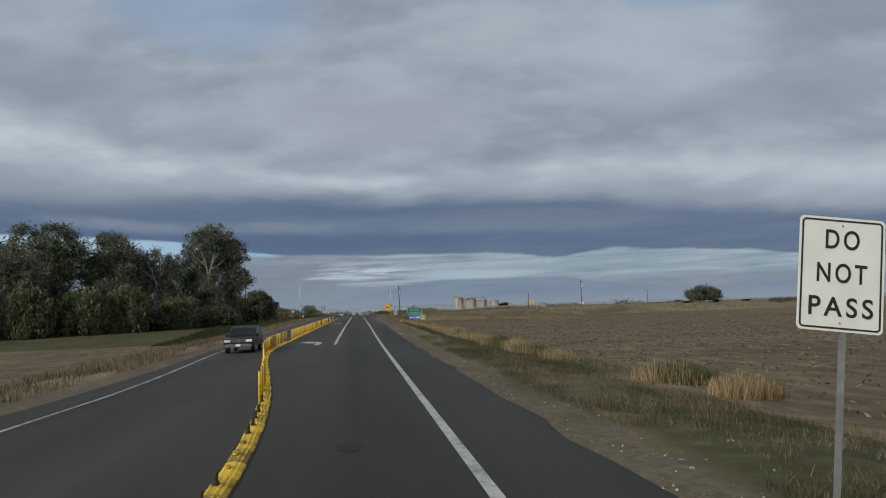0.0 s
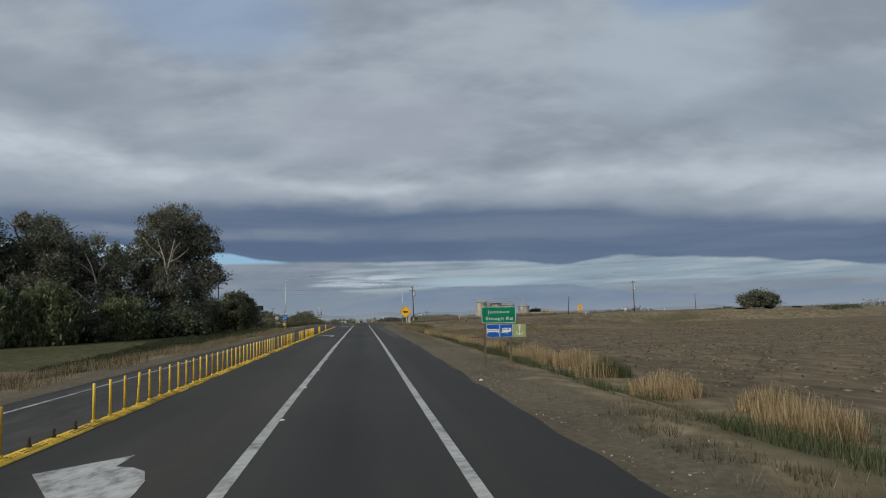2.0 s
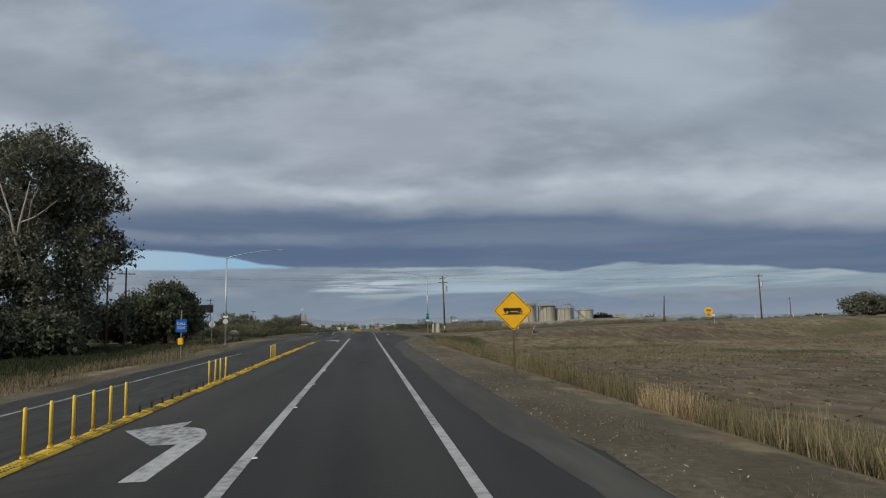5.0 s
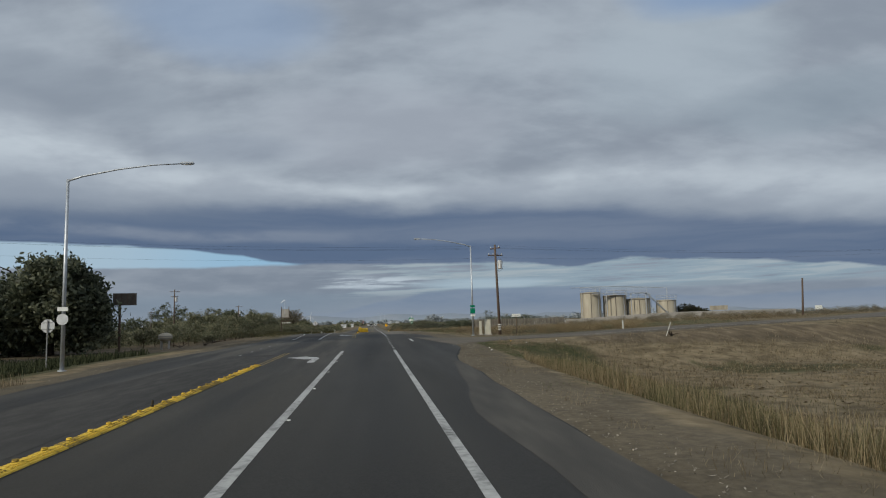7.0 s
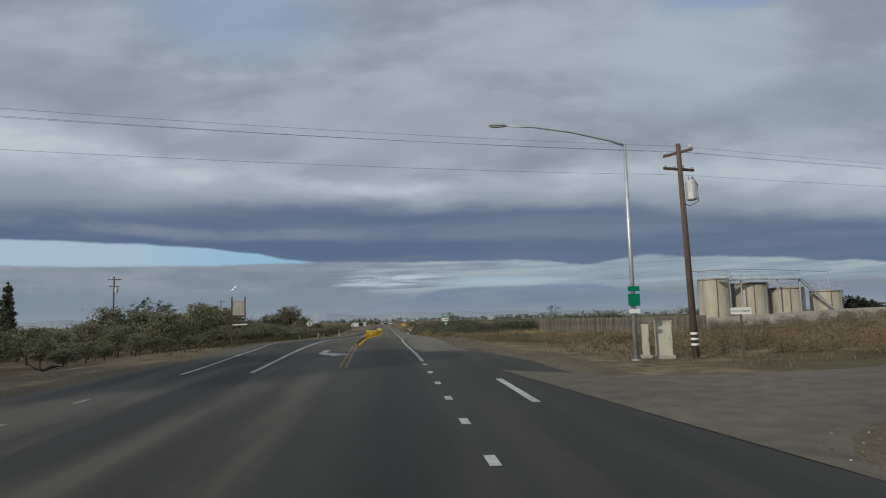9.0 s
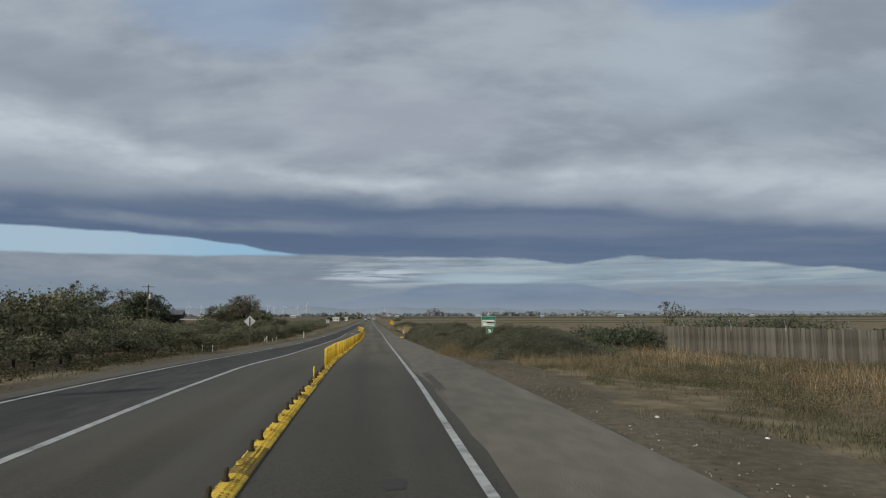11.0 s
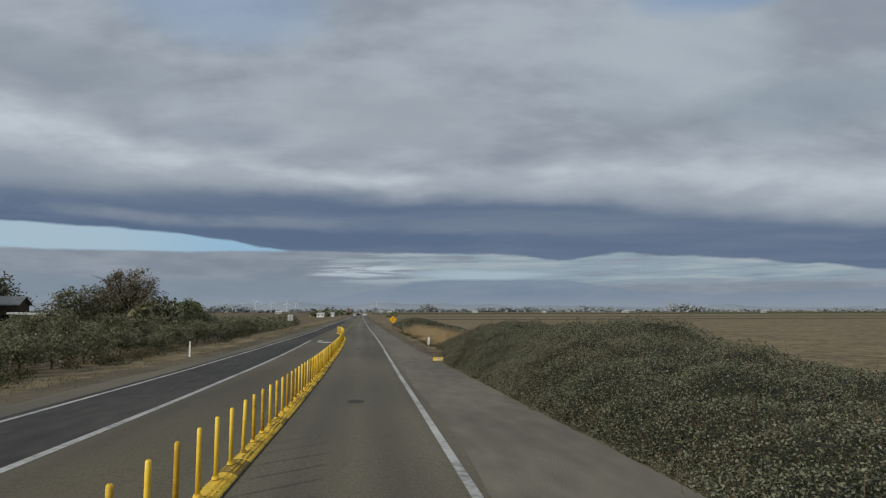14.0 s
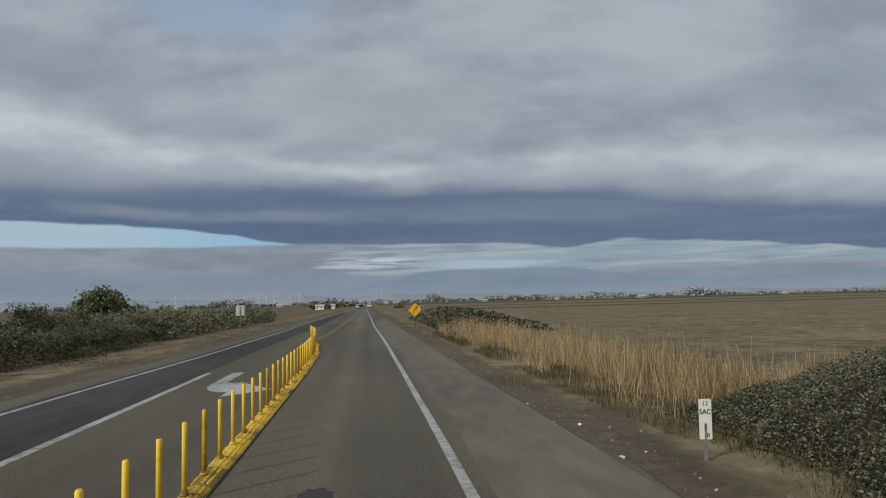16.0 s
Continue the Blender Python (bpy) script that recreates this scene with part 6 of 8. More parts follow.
def pickup(x, y, turn):
    th = empty("pickup_truck", pose(x, y, ground_z(x, y) + 0.2, 0, 0, turn), "white pickup truck parked among the orchard trees", "truck")
    bm = bmesh.new()
    box(bm, (0, 0, 0.75), (5.2, 1.8, 0.6), 0.12)
    part("body", bm, M_FARWHITE, th)
    bm = bmesh.new()
    box(bm, (0.3, 0, 1.35), (2.1, 1.65, 0.75), 0.25)
    c2 = part("cab", bm, M_FARWHITE, th)
    bm = bmesh.new()
    box(bm, (0.3, -0.83, 1.42), (1.6, 0.04, 0.36), 0.01)
    part("window", bm, M_GLASS_DARK, c2)
    for u in (-1.6, 1.6):
        for s in (-0.85, 0.85):
            bm = bmesh.new()
            tube(bm, [(u, s - 0.1, 0.38), (u, s + 0.1, 0.38)], 0.38, 16)
            wh = part("wheel", bm, M_TYRE, th)
            bm = bmesh.new()
            tube(bm, [(u, s - 0.105, 0.38), (u, s + 0.105, 0.38)], 0.2, 12)
            part("rim", bm, M_STEEL_POST, wh)


pickup(-55.6, 390.0, 8)


# ---- car on the other side ----
def car(x, y, turn, label, paint, scale=1.0):
    th = empty("car", pose(x, y, road_z(y), 0, 0, turn), label, "car")
    L, Wd = 4.75 * scale, 1.86 * scale
    prof = [(-2.37, 0.42), (-2.36, 0.78), (-2.25, 0.95), (-1.25, 1.08), (-0.62, 1.6), (-0.2, 1.72), (1.6, 1.72), (2.05, 1.58), (2.3, 1.05), (2.37, 0.75), (2.36, 0.4)]
    bm = bmesh.new()
    rows = []
    for s, inset in ((-1, 0.0), (-0.86, 0.02), (0.86, 0.02), (1, 0.0)):
        r = []
        for u, z in prof:
            k = abs(s) * (1.0 if z < 1.1 else 1.0 - 0.22 * (z - 1.1))
            r.append(bm.verts.new(((1 if s > 0 else -1) * k * Wd / 2, u * scale, z * scale)))
        rows.append(r)
    n = len(prof)
    for a, b in zip(rows, rows[1:]):
        for i in range(n):
            bm.faces.new((a[i], a[(i + 1) % n], b[(i + 1) % n], b[i]))
    bm.faces.new(rows[0][::-1])
    bm.faces.new(rows[-1])
    bmesh.ops.recalc_face_normals(bm, faces=bm.faces)
    bmesh.ops.bevel(bm, geom=[e for e in bm.edges if e.calc_face_angle(0) > 0.6], offset=0.05, segments=2, affect="EDGES")
    body = part("body", bm, paint, th)

    def slab(name, pts4, m, par, t=0.012):
        bm = bmesh.new()
        a = [bm.verts.new(p) for p in pts4]
        bm.faces.new(a)
        bmesh.ops.solidify(bm, geom=bm.faces[:], thickness=t)
        return part(name, bm, m, par)
    slab("windscreen", [(-0.72, -1.27, 1.11), (0.72, -1.27, 1.11), (0.64, -0.66, 1.585), (-0.64, -0.66, 1.585)], M_GLASS_DARK, th)
    for s in (-1, 1):
        slab("side_window", [(s * 0.94, -0.95, 1.12), (s * 0.94, 1.9, 1.12), (s * 0.845, 1.7, 1.6), (s * 0.845, -0.5, 1.6)], M_GLASS_DARK, th)
        bm = bmesh.new()
        box(bm, (s * 0.68, -2.36, 0.8), (0.4, 0.06, 0.16), 0.02)
        part("headlight", bm, M_LAMPGLASS, th)
        bm = bmesh.new()
        box(bm, (s * 1.02, -0.85, 1.12), (0.2, 0.12, 0.14), 0.03)
        part("mirror", bm, paint, th)
        for u in (-1.45, 1.42):
            bm = bmesh.new()
            tube(bm, [(s * 0.72, u, 0.36), (s * 0.94, u, 0.36)], 0.36, 20)
            wh = part("wheel", bm, M_TYRE, th)
            bm = bmesh.new()
            tube(bm, [(s * 0.9, u, 0.36), (s * 0.95, u, 0.36)], 0.23, 14)
            part("rim", bm, M_STEEL_POST, wh)
    bm = bmesh.new()
    box(bm, (0, -2.39, 0.5), (1.7, 0.1, 0.2), 0.03)
    part("bumper", bm, M_CHROME, th)
    bm = bmesh.new()
    for k in range(4):
        box(bm, (0, -2.385, 0.72 + 0.055 * k), (0.96, 0.04, 0.03))
    for s in (-1, 0, 1):
        box(bm, (s * 0.48, -2.38, 0.8), (0.035, 0.03, 0.22))
    part("grille", bm, M_CHROME, th)
    bm = bmesh.new()
    box(bm, (0, -2.45, 0.52), (0.3, 0.012, 0.15))
    part("number_plate", bm, M_SIGN_WHITE, th)
    return th


car(-7.75, 47.0, 0, "black sport utility vehicle in the opposite lane", M_CARPAINT)

# ---- plants ----
# heights and edges read from fine tables, for the many blades and leaves
TX, TY = np.arange(-72.0, 96.0, 0.8), np.arange(-6.0, 446.0, 1.3)
TZ = np.array([[ground_z(a, b) for b in TY] for a in TX])
EY = np.arange(-8.0, 450.0, 0.5)
E_RIGHT, E_LEFT = np.array([right_edge(b) for b in EY]), np.array([left_edge(b) for b in EY])


def ground_many(x, y):
    fx, fy = (np.clip(x, TX[0], TX[-1]) - TX[0]) / 0.8, (np.clip(y, TY[0], TY[-1]) - TY[0]) / 1.3
    i, j = np.minimum(fx.astype(int), len(TX) - 2), np.minimum(fy.astype(int), len(TY) - 2)
    u, w = fx - i, fy - j
    return TZ[i, j] * (1 - u) * (1 - w) + TZ[i + 1, j] * u * (1 - w) + TZ[i, j + 1] * (1 - u) * w + TZ[i + 1, j + 1] * u * w


def leaf_quads(c, size, rng, flat=0.0, aspect=0.45):
    """Rhombic leaves at the points c, turned at random; flat pulls their faces upward."""
    n = len(c)
    u = rng.normal(size=(n, 3))
    u[:, 2] *= 1 - flat
    u /= np.linalg.norm(u, axis=1, keepdims=True)
    w = rng.normal(size=(n, 3))
    w -= u * (w * u).sum(1, keepdims=True)
    w /= np.linalg.norm(w, axis=1, keepdims=True)
    s = (size * rng.uniform(0.6, 1.4, n))[:, None]
    return np.stack([c + u * s, c + w * s * aspect, c - u * s, c - w * s * aspect], 1)


def blades(xy, z, h, w, rng, lean=0.25):
    """Upright tapering blades, as narrow quads bent by leaning."""
    n = len(xy)
    a = rng.uniform(0, 2 * np.pi, n)
    d = np.stack([np.cos(a), np.sin(a)], 1)
    b = rng.uniform(0, 2 * np.pi, n)
    ln = np.stack([np.cos(b), np.sin(b)], 1) * (h * lean * rng.uniform(0, 1, n))[:, None]
    base = np.concatenate([xy, z[:, None]], 1)
    side = np.concatenate([d * (w * rng.uniform(0.6, 1.3, n))[:, None] / 2, np.zeros((n, 1))], 1)
    top = base + np.concatenate([ln, h[:, None]], 1)
    return np.stack([base - side, base + side, top + side * 0.35, top - side * 0.35], 1)


def limb_paths(rng, h, spread, n, start):
    out = []
    for k in range(n):
        a = 2 * np.pi * (k + rng.uniform(-0.3, 0.3)) / n
        z0 = h * rng.uniform(start, start + 0.3)
        r = spread * rng.uniform(0.45, 0.95)
        z1 = h * rng.uniform(0.6, 0.92)
        out.append([(0, 0, z0), (r * 0.35 * np.cos(a), r * 0.35 * np.sin(a), z0 + (z1 - z0) * 0.5), (r * 0.7 * np.cos(a + 0.2), r * 0.7 * np.sin(a + 0.2), z1 * 0.94), (r * np.cos(a + 0.3), r * np.sin(a + 0.3), z1)])
    return out


def crown_points(rng, blobs, clumps, per, spread):
    """Leaf centres in clumps near the surface of several ellipsoids."""
    pts3 = []
    vol = np.array([b[3] * b[4] for b in blobs])
    for (cx, cy, cz, rx, rz), share in zip(blobs, vol / vol.sum()):
        m = max(3, int(clumps * share))
        d = rng.normal(size=(m, 3))
        d /= np.linalg.norm(d, axis=1, keepdims=True)
        r = rng.uniform(0.55, 1.08, m)[:, None]
        cc = np.array([cx, cy, cz]) + d * r * np.array([rx, rx, rz])
        k = rng.normal(size=(m, per, 3)) * np.array([1, 1, 0.75]) * (spread * rng.uniform(0.6, 1.3, m))[:, None, None]
        pts3.append((cc[:, None, :] + k).reshape(-1, 3))
    return np.concatenate(pts3)


def tree(name, label, x, y, h, blobs, leafm, barkm, seed, clumps=150, per=60, leaf=0.3, spread=0.7, trunk_r=0.35, droop=0.0, z=None, group="", n_limbs=6, start=0.25, fork=True):
    rng = np.random.default_rng(seed)
    z = ground_z(x, y) if z is None else z
    th = empty(name, pose(x, y, z), label, "tree", group)
    bm = bmesh.new()
    wob = [(0, 0, -0.4), (rng.normal(0, 0.1), rng.normal(0, 0.1), h * 0.25), (rng.normal(0, 0.3), rng.normal(0, 0.3), h * 0.55), (rng.normal(0, 0.4), rng.normal(0, 0.4), h * 0.85)]
    tube(bm, wob, [trunk_r * 1.25, trunk_r, trunk_r * 0.6, trunk_r * 0.15], 10)
    part("trunk", bm, barkm, th, "", True)
    wide = max(abs(b[0]) + b[3] for b in blobs)
    for p in limb_paths(rng, h, wide, n_limbs, start):
        bm = bmesh.new()
        tube(bm, p, [trunk_r * 0.5, trunk_r * 0.38, trunk_r * 0.22, trunk_r * 0.07], 7)
        part("limb", bm, barkm, th, "", True)
    pts3 = crown_points(rng, blobs, clumps, per, spread)
    if droop:
        pts3[:, 2] -= np.abs(rng.normal(0, droop, len(pts3)))
    pts3 = pts3[pts3[:, 2] > 0.15]
    q = leaf_quads(pts3, leaf, rng, 0.0, 0.5)
    if droop:
        q[:, 2, 2] -= droop * 0.25
    quads("crown", q, leafm, th)
    return th


def pale_limbs(th, runs):
    """Bare pale limbs showing in the gaps of a crown."""
    for p, r in runs:
        bm = bmesh.new()
        tube(bm, p, [r, r * 0.8, r * 0.55, r * 0.2], 7)
        part("limb", bm, M_BARK, th, "", True)


# the grove: tall pale-barked trees, a willow and dark undergrowth
big = tree("eucalyptus_tree", "tall eucalyptus with pale forked trunk and grey-green crown", -43.0, 203.0, 30.2,
     [(0, 0, 23.2, 7.1, 6.6), (-5.0, 0, 19.0, 5.4, 5.9), (5.0, 0, 20.5, 5.1, 5.4), (7.0, -1, 13.2, 3.7, 4.5), (-6, 0, 10, 5, 6), (1, -2, 13, 5.5, 6), (3, 0, 6.5, 5.5, 5), (9.3, 1, 13.5, 2.2, 2.4), (0, 0, 27.0, 4.0, 2.2)],
     M_LEAF_EUC, M_BARK, 11, 560, 120, 0.24, 0.75, 0.55, 0.5, n_limbs=9, start=0.3)
lean = tree("eucalyptus_tree", "eucalyptus with pale leaning limbs and a thin crown", -56.0, 197.0, 23.5,
     [(0, 0, 18, 5.0, 4.5), (-5, 0, 15, 4.5, 4.5), (4, 0, 13, 4, 5), (0, -1, 8, 6, 6)], M_LEAF_EUC, M_BARK, 12, 280, 110, 0.24, 0.75, 0.45, 0.5, n_limbs=8)
pale_limbs(big, [([(0.5, -3.0, 9), (0.7, -6.2, 13.5), (0.2, -6.9, 17), (-1.2, -7.4, 21.5)], 0.24), ([(0.7, -6.2, 13.5), (1.3, -6.9, 16), (2.0, -7.3, 18.5), (2.6, -7.6, 21)], 0.17),
                 ([(0.2, -6.8, 16.5), (-1.2, -7.0, 18.2), (-3.0, -7.2, 19.8), (-4.2, -6.9, 21.6)], 0.12), ([(1.3, -6.9, 16), (2.8, -6.8, 16.6), (4.2, -6.5, 17.8), (5.2, -6.0, 19)], 0.1), ([(-5, -5, 13), (-6.2, -5.6, 15), (-7.5, -5.6, 16.5), (-8.3, -5.4, 18.6)], 0.12)])
pale_limbs(lean, [([(0, -4.5, 7), (-2.2, -5.6, 9.5), (-4.5, -5.6, 11.5), (-6.8, -5.2, 12.8)], 0.2), ([(0.4, -4.5, 8), (1.0, -5.6, 12), (0.0, -5.8, 15.5), (-1.6, -5.5, 18.6)], 0.16), ([(0.6, -5.4, 13.5), (-1.5, -5.8, 15.4), (-3.6, -5.6, 16.6), (-5.6, -5.0, 17.2)], 0.1)])
GROVE = [(-66.0, 190.0, 26.0, 6.0, 13), (-77.0, 186.0, 28.5, 6.5, 14), (-87.0, 190.0, 29.0, 6.5, 15), (-97.0, 184.0, 28.0, 7.0, 16), (-70.0, 206.0, 27.0, 6.5, 18), (-84.0, 176.0, 22.0, 6.0, 19), (-108.0, 178.0, 26.0, 7.0, 17)]
for x, y, h, r, s in GROVE:
    h *= 1.03
    tree("eucalyptus_tree", "tall dark eucalyptus in the grove", x, y, h,
         [(0, 0, h * 0.8, r * 0.8, h * 0.17), (-r * 0.6, 0, h * 0.62, r * 0.75, h * 0.2), (r * 0.6, 0, h * 0.66, r * 0.7, h * 0.18), (0, -1, h * 0.4, r, h * 0.24), (0, -1, h * 0.16, r, h * 0.18), (-r * 0.3, 0, h * 0.94, r * 0.35, h * 0.06)],
         M_LEAF_EUC if s % 2 else M_LEAF_DARK, M_BARK_DARK if s % 3 else M_BARK, s, 320, 95, 0.28, 0.85, 0.45, 0.5, n_limbs=7)
for x, y, h, s in ((-58.0, 178.0, 13.5, 21), (-66.5, 172.0, 12.5, 22), (-88.0, 160.0, 14.0, 23), (-49.0, 190.0, 10.0, 24), (-76.0, 166.0, 13.0, 25), (-100.0, 156.0, 15.0, 26)):
    tree("willow_tree", "weeping willow with light green hanging foliage", x, y, h,
         [(0, 0, h * 0.72, 4.2, h * 0.22), (-2.5, 0, h * 0.5, 3.2, h * 0.3), (2.5, 0, h * 0.5, 3.2, h * 0.3), (0, -1, h * 0.3, 4.5, h * 0.28)],
         M_LEAF_WILLOW, M_BARK_DARK, s, 330, 80, 0.3, 0.42, 0.3, 2.0)
rg = np.random.default_rng(30)
for k in range(13):
    x = -37 - 5.2 * k + rg.uniform(-1.5, 1.5)
    y = 196 - 2.4 * k + rg.uniform(-4, 4)
    tree("shrub", "dark shrub at the foot of the grove", x, y, 5.5, [(0, 0, 2.6, 3.4, 2.8), (1.8, -0.5, 1.6, 2.2, 1.8), (-1.8, 0, 2.0, 2.4, 2.2)], M_LEAF_DARK, M_BARK_DARK, 40 + k, 110, 60, 0.3, 0.6, 0.15, group="undergrowth shrubs", n_limbs=3)
tree("round_tree", "dense dark green round tree", -33.6, 229.0, 10.4, [(0, 0, 6.0, 4.6, 4.2), (-3, 0, 4.0, 3.6, 3.6), (2.8, 0, 4.2, 3.1, 3.4), (0.8, 0, 8.2, 2.8, 2.0), (2.4, 0, 7.0, 1.8, 1.6)], M_LEAF_DARK, M_BARK_DARK, 60, 380, 70, 0.28, 0.6, 0.35)
tree("round_tree", "dense dark green tree behind another", -41.0, 236.0, 9.0, [(0, 0, 5, 4.5, 4.0), (-3, 0, 3.4, 3.4, 3.2)], M_LEAF_DARK, M_BARK_DARK, 61, 240, 60, 0.28, 0.6, 0.3)
tree("round_tree", "dense dark green tree beside the utility poles", -50.0, 232.0, 8.0, [(0, 0, 4.5, 4.8, 3.6), (-4, 0, 3.4, 3.8, 3.2)], M_LEAF_DARK, M_BARK_DARK, 62, 240, 60, 0.28, 0.6, 0.3)


# orchard rows beyond the junction
def orchard_model(seed, h, m, barkm, label, clumps=52, leaf=0.1):
    rng = np.random.default_rng(seed)
    r = h * 0.46
    return tree("orchard_tree", label, -30.0, 240.0, h, [(0, 0, h * 0.62, r * 0.8, h * 0.3), (-r * 0.5, 0, h * 0.5, r * 0.6, h * 0.24), (r * 0.5, 0.2, h * 0.5, r * 0.6, h * 0.24), (rng.uniform(-0.3, 0.3), 0, h * 0.86, r * 0.4, h * 0.13)],
                m, barkm, seed, clumps, 62, leaf, 0.3, 0.07, 0.0, z=0.0, group="orchard trees", n_limbs=5, start=0.18)


MODELS = [orchard_model(70 + k, 3.1 + 0.35 * k, M_LEAF_ORCH, M_BARK_DARK, "low leafy orchard tree with thin dark trunk") for k in range(4)]
ro = random.Random(9)
first = {}
spots = []
for row, x0 in enumerate((-15.7, -20.1, -24.6, -29.6)):
    y = 243.0 + row * 1.2
    while y < (405 if row < 2 else 352):
        off = 5.0 * (1 - sstep(243, 290, y))
        spots.append((x0 - off + ro.uniform(-0.5, 0.5), y + ro.uniform(-0.5, 0.5), row))
        y += 3.3 + row * 0.5
for x, y, row in spots:
    k = ro.randrange(4)
    tall = 0.62 + (0.65 if row else 0.15) * math.exp(-((y - 282) / 17.0) ** 2) + 0.1 * sstep(305, 345, y) + 0.06 * row + ro.uniform(-0.12, 0.12)
    m = pose(x, y, ground_z(x, y) - 0.05, 0, 0, ro.uniform(0, 360)) @ Matrix.Diagonal((tall, tall, tall * (0.72 if row == 0 else 0.95), 1))
    o = MODELS[k]
    if k not in first:
        first[k] = m
    else:
        c = copy_thing(o, Matrix.Identity(4))
        c.matrix_basis = m
for k, m in first.items():
    MODELS[k].matrix_basis = m


def hedge(name, label, spots3, m, seed, per=500, leaf=0.14, category="shrubs"):
    """One object of many small leaves: low growth that cannot be counted."""
    rng = np.random.default_rng(seed)
    c = []
    for x, y, r, h in spots3:
        z = ground_z(x, y)
        d = rng.normal(size=(per, 3))
        d /= np.linalg.norm(d, axis=1, keepdims=True)
        d *= rng.uniform(0.5, 1.08, per)[:, None]
        c.append(np.array([x, y, z + h * 0.42]) + d * np.array([r, r, h * 0.58]) + rng.normal(0, 0.1, (per, 3)))
    c = np.concatenate(c)
    c = c[c[:, 2] > -3]
    ob = quads(name, leaf_quads(c, leaf, rng, 0.2, 0.55), m)
    return tagged(ob, label, category, kind="stuff")


rh = np.random.default_rng(77)
hedge("orchard_rows", "olive-green orchard rows running into the distance", [((-26.5 if k < 126 else -14.5) - 2.6 * (k % 7) + rh.uniform(-0.8, 0.8), 352 + (k // 7) * 2.8 + rh.uniform(-1, 1), 1.3, 2.3 + rh.uniform(-0.5, 0.5)) for k in range(260)], M_LEAF_ORCH, 78, 420, 0.13)
hedge("orchard_back_rows", "olive-green orchard rows behind", [(-36 - 4.0 * (k % 8) + rh.uniform(-1, 1), 246 + (k // 8) * 4.2 + rh.uniform(-1, 1), 2.0, (1.5 if k < 24 else 2.6 if k < 96 else 1.55) + rh.uniform(-0.5, 0.5)) for k in range(260)], M_LEAF_ORCH, 79, 420, 0.16)
hedge("low_weeds", "dry weeds under the orchard edge", [(-14.0 + rh.uniform(-1.4, 1.4), 245 + rh.uniform(0, 150), 0.5, 0.5) for k in range(220)], M_GRASS, 80, 120, 0.05)

tree("cypress_tree", "slim dark columnar cypress", -55.2, 300.0, 10.4, [(0, 0, 3.0, 1.35, 3.0), (0, 0, 5.6, 0.95, 2.8), (0, 0, 8.2, 0.42, 2.0)], M_LEAF_DARK, M_BARK_DARK, 90, 300, 70, 0.14, 0.15, 0.15, n_limbs=2)
FARTREES = [(-47.6, 388.0, 9.6, 4.6, M_LEAF_DARK, 91), (-59.4, 416.0, 11.4, 6.0, M_LEAF_ORCH, 92), (-62.0, 399.0, 7.0, 4.5, M_LEAF_DARK, 93), (-78.0, 420.0, 8.5, 6.0, M_LEAF_ORCH, 94),
            (-86.5, 452.0, 15.5, 8.5, M_LEAF_DARK, 95), (-96.0, 440.0, 8.5, 7.0, M_LEAF_DARK, 96), (-33.4, 440.0, 5.8, 2.8, M_LEAF_WILLOW, 98), (-23.2, 384.5, 5.0, 2.6, M_LEAF_ORCH, 97)]
for x, y, h, r, m, s in FARTREES:
    tree("broadleaf_tree", "olive-green broadleaf tree beyond the orchard", x, y, h, [(0, 0, h * 0.62, r * 0.85, h * 0.3), (-r * 0.5, 0, h * 0.5, r * 0.65, h * 0.26), (r * 0.5, 0, h * 0.48, r * 0.65, h * 0.24), (0, 0, h * 0.25, r * 0.9, h * 0.2)],
         m, M_BARK_DARK, s, 170, 50, 0.24, 0.5, 0.2)
for x, y, h, r, s in ((-26.9, 387.0, 9.0, 3.4, 101), (-31.6, 386.0, 6.4, 3.4, 102), (-29.2, 391.0, 8.2, 2.8, 103)):
    tree("sparse_tree", "tall sparse tree with brownish thinning leaves", x, y, h, [(0, 0, h * 0.72, r * 0.8, h * 0.26), (-r * 0.5, 0, h * 0.45, r * 0.8, h * 0.3), (r * 0.6, 0, h * 0.5, r * 0.6, h * 0.32)],
         M_LEAF_DRY if s != 102 else M_LEAF_ORCH, M_BARK_DARK, s, 190, 44, 0.13, 0.4, 0.15, n_limbs=11)
tree("round_shrub", "grey-green round bush alone on the bank", 183.0, 334.0, 8.8, [(0, 0, 4.0, 6.5, 3.6), (-5, 0, 3, 4, 3.0), (5.0, 0, 3, 4.5, 3.0)], M_LEAF_EUC, M_BARK_DARK, 104, 280, 60, 0.4, 0.8, 0.3)
hedge("bank_scrub", "dark low scrub along the far bank", [(20 + 6.5 * k + rh.uniform(-2, 2), 300 + 2.4 * k + rh.uniform(-4, 6), 3.2, 2.6 + rh.uniform(-0.6, 0.6)) for k in range(5, 26)] + [(262 + 7 * k, 390 + 5 * k, 4.5, 4.2) for k in range(6)], M_LEAF_DARK, 105, 700, 0.3)
hedge("fence_scrub", "dark bushes behind the board fence", [(24 + 0.9 * k + rh.uniform(-0.8, 0.8), 291 - 0.45 * k + rh.uniform(-1.5, 2.5), 1.7, 2.0 + 0.55 * math.sin(k * 0.32) + rh.uniform(-0.3, 0.2)) for k in range(10)] + [(15.2 + 0.6 * k, 287 + rh.uniform(-1.5, 1.5), 1.3, 1.7 + rh.uniform(-0.3, 0.4)) for k in range(9)], M_LEAF_DARK, 107, 1900, 0.075)
tree("sapling", "thin sapling with few leaves above the fence", 24.4, 294.0, 3.9, [(0, 0, 2.9, 0.8, 1.0), (0.6, 0, 3.5, 0.4, 0.4)], M_LEAF_DARK, M_BARK_DARK, 106, 22, 20, 0.08, 0.16, 0.05, n_limbs=4)


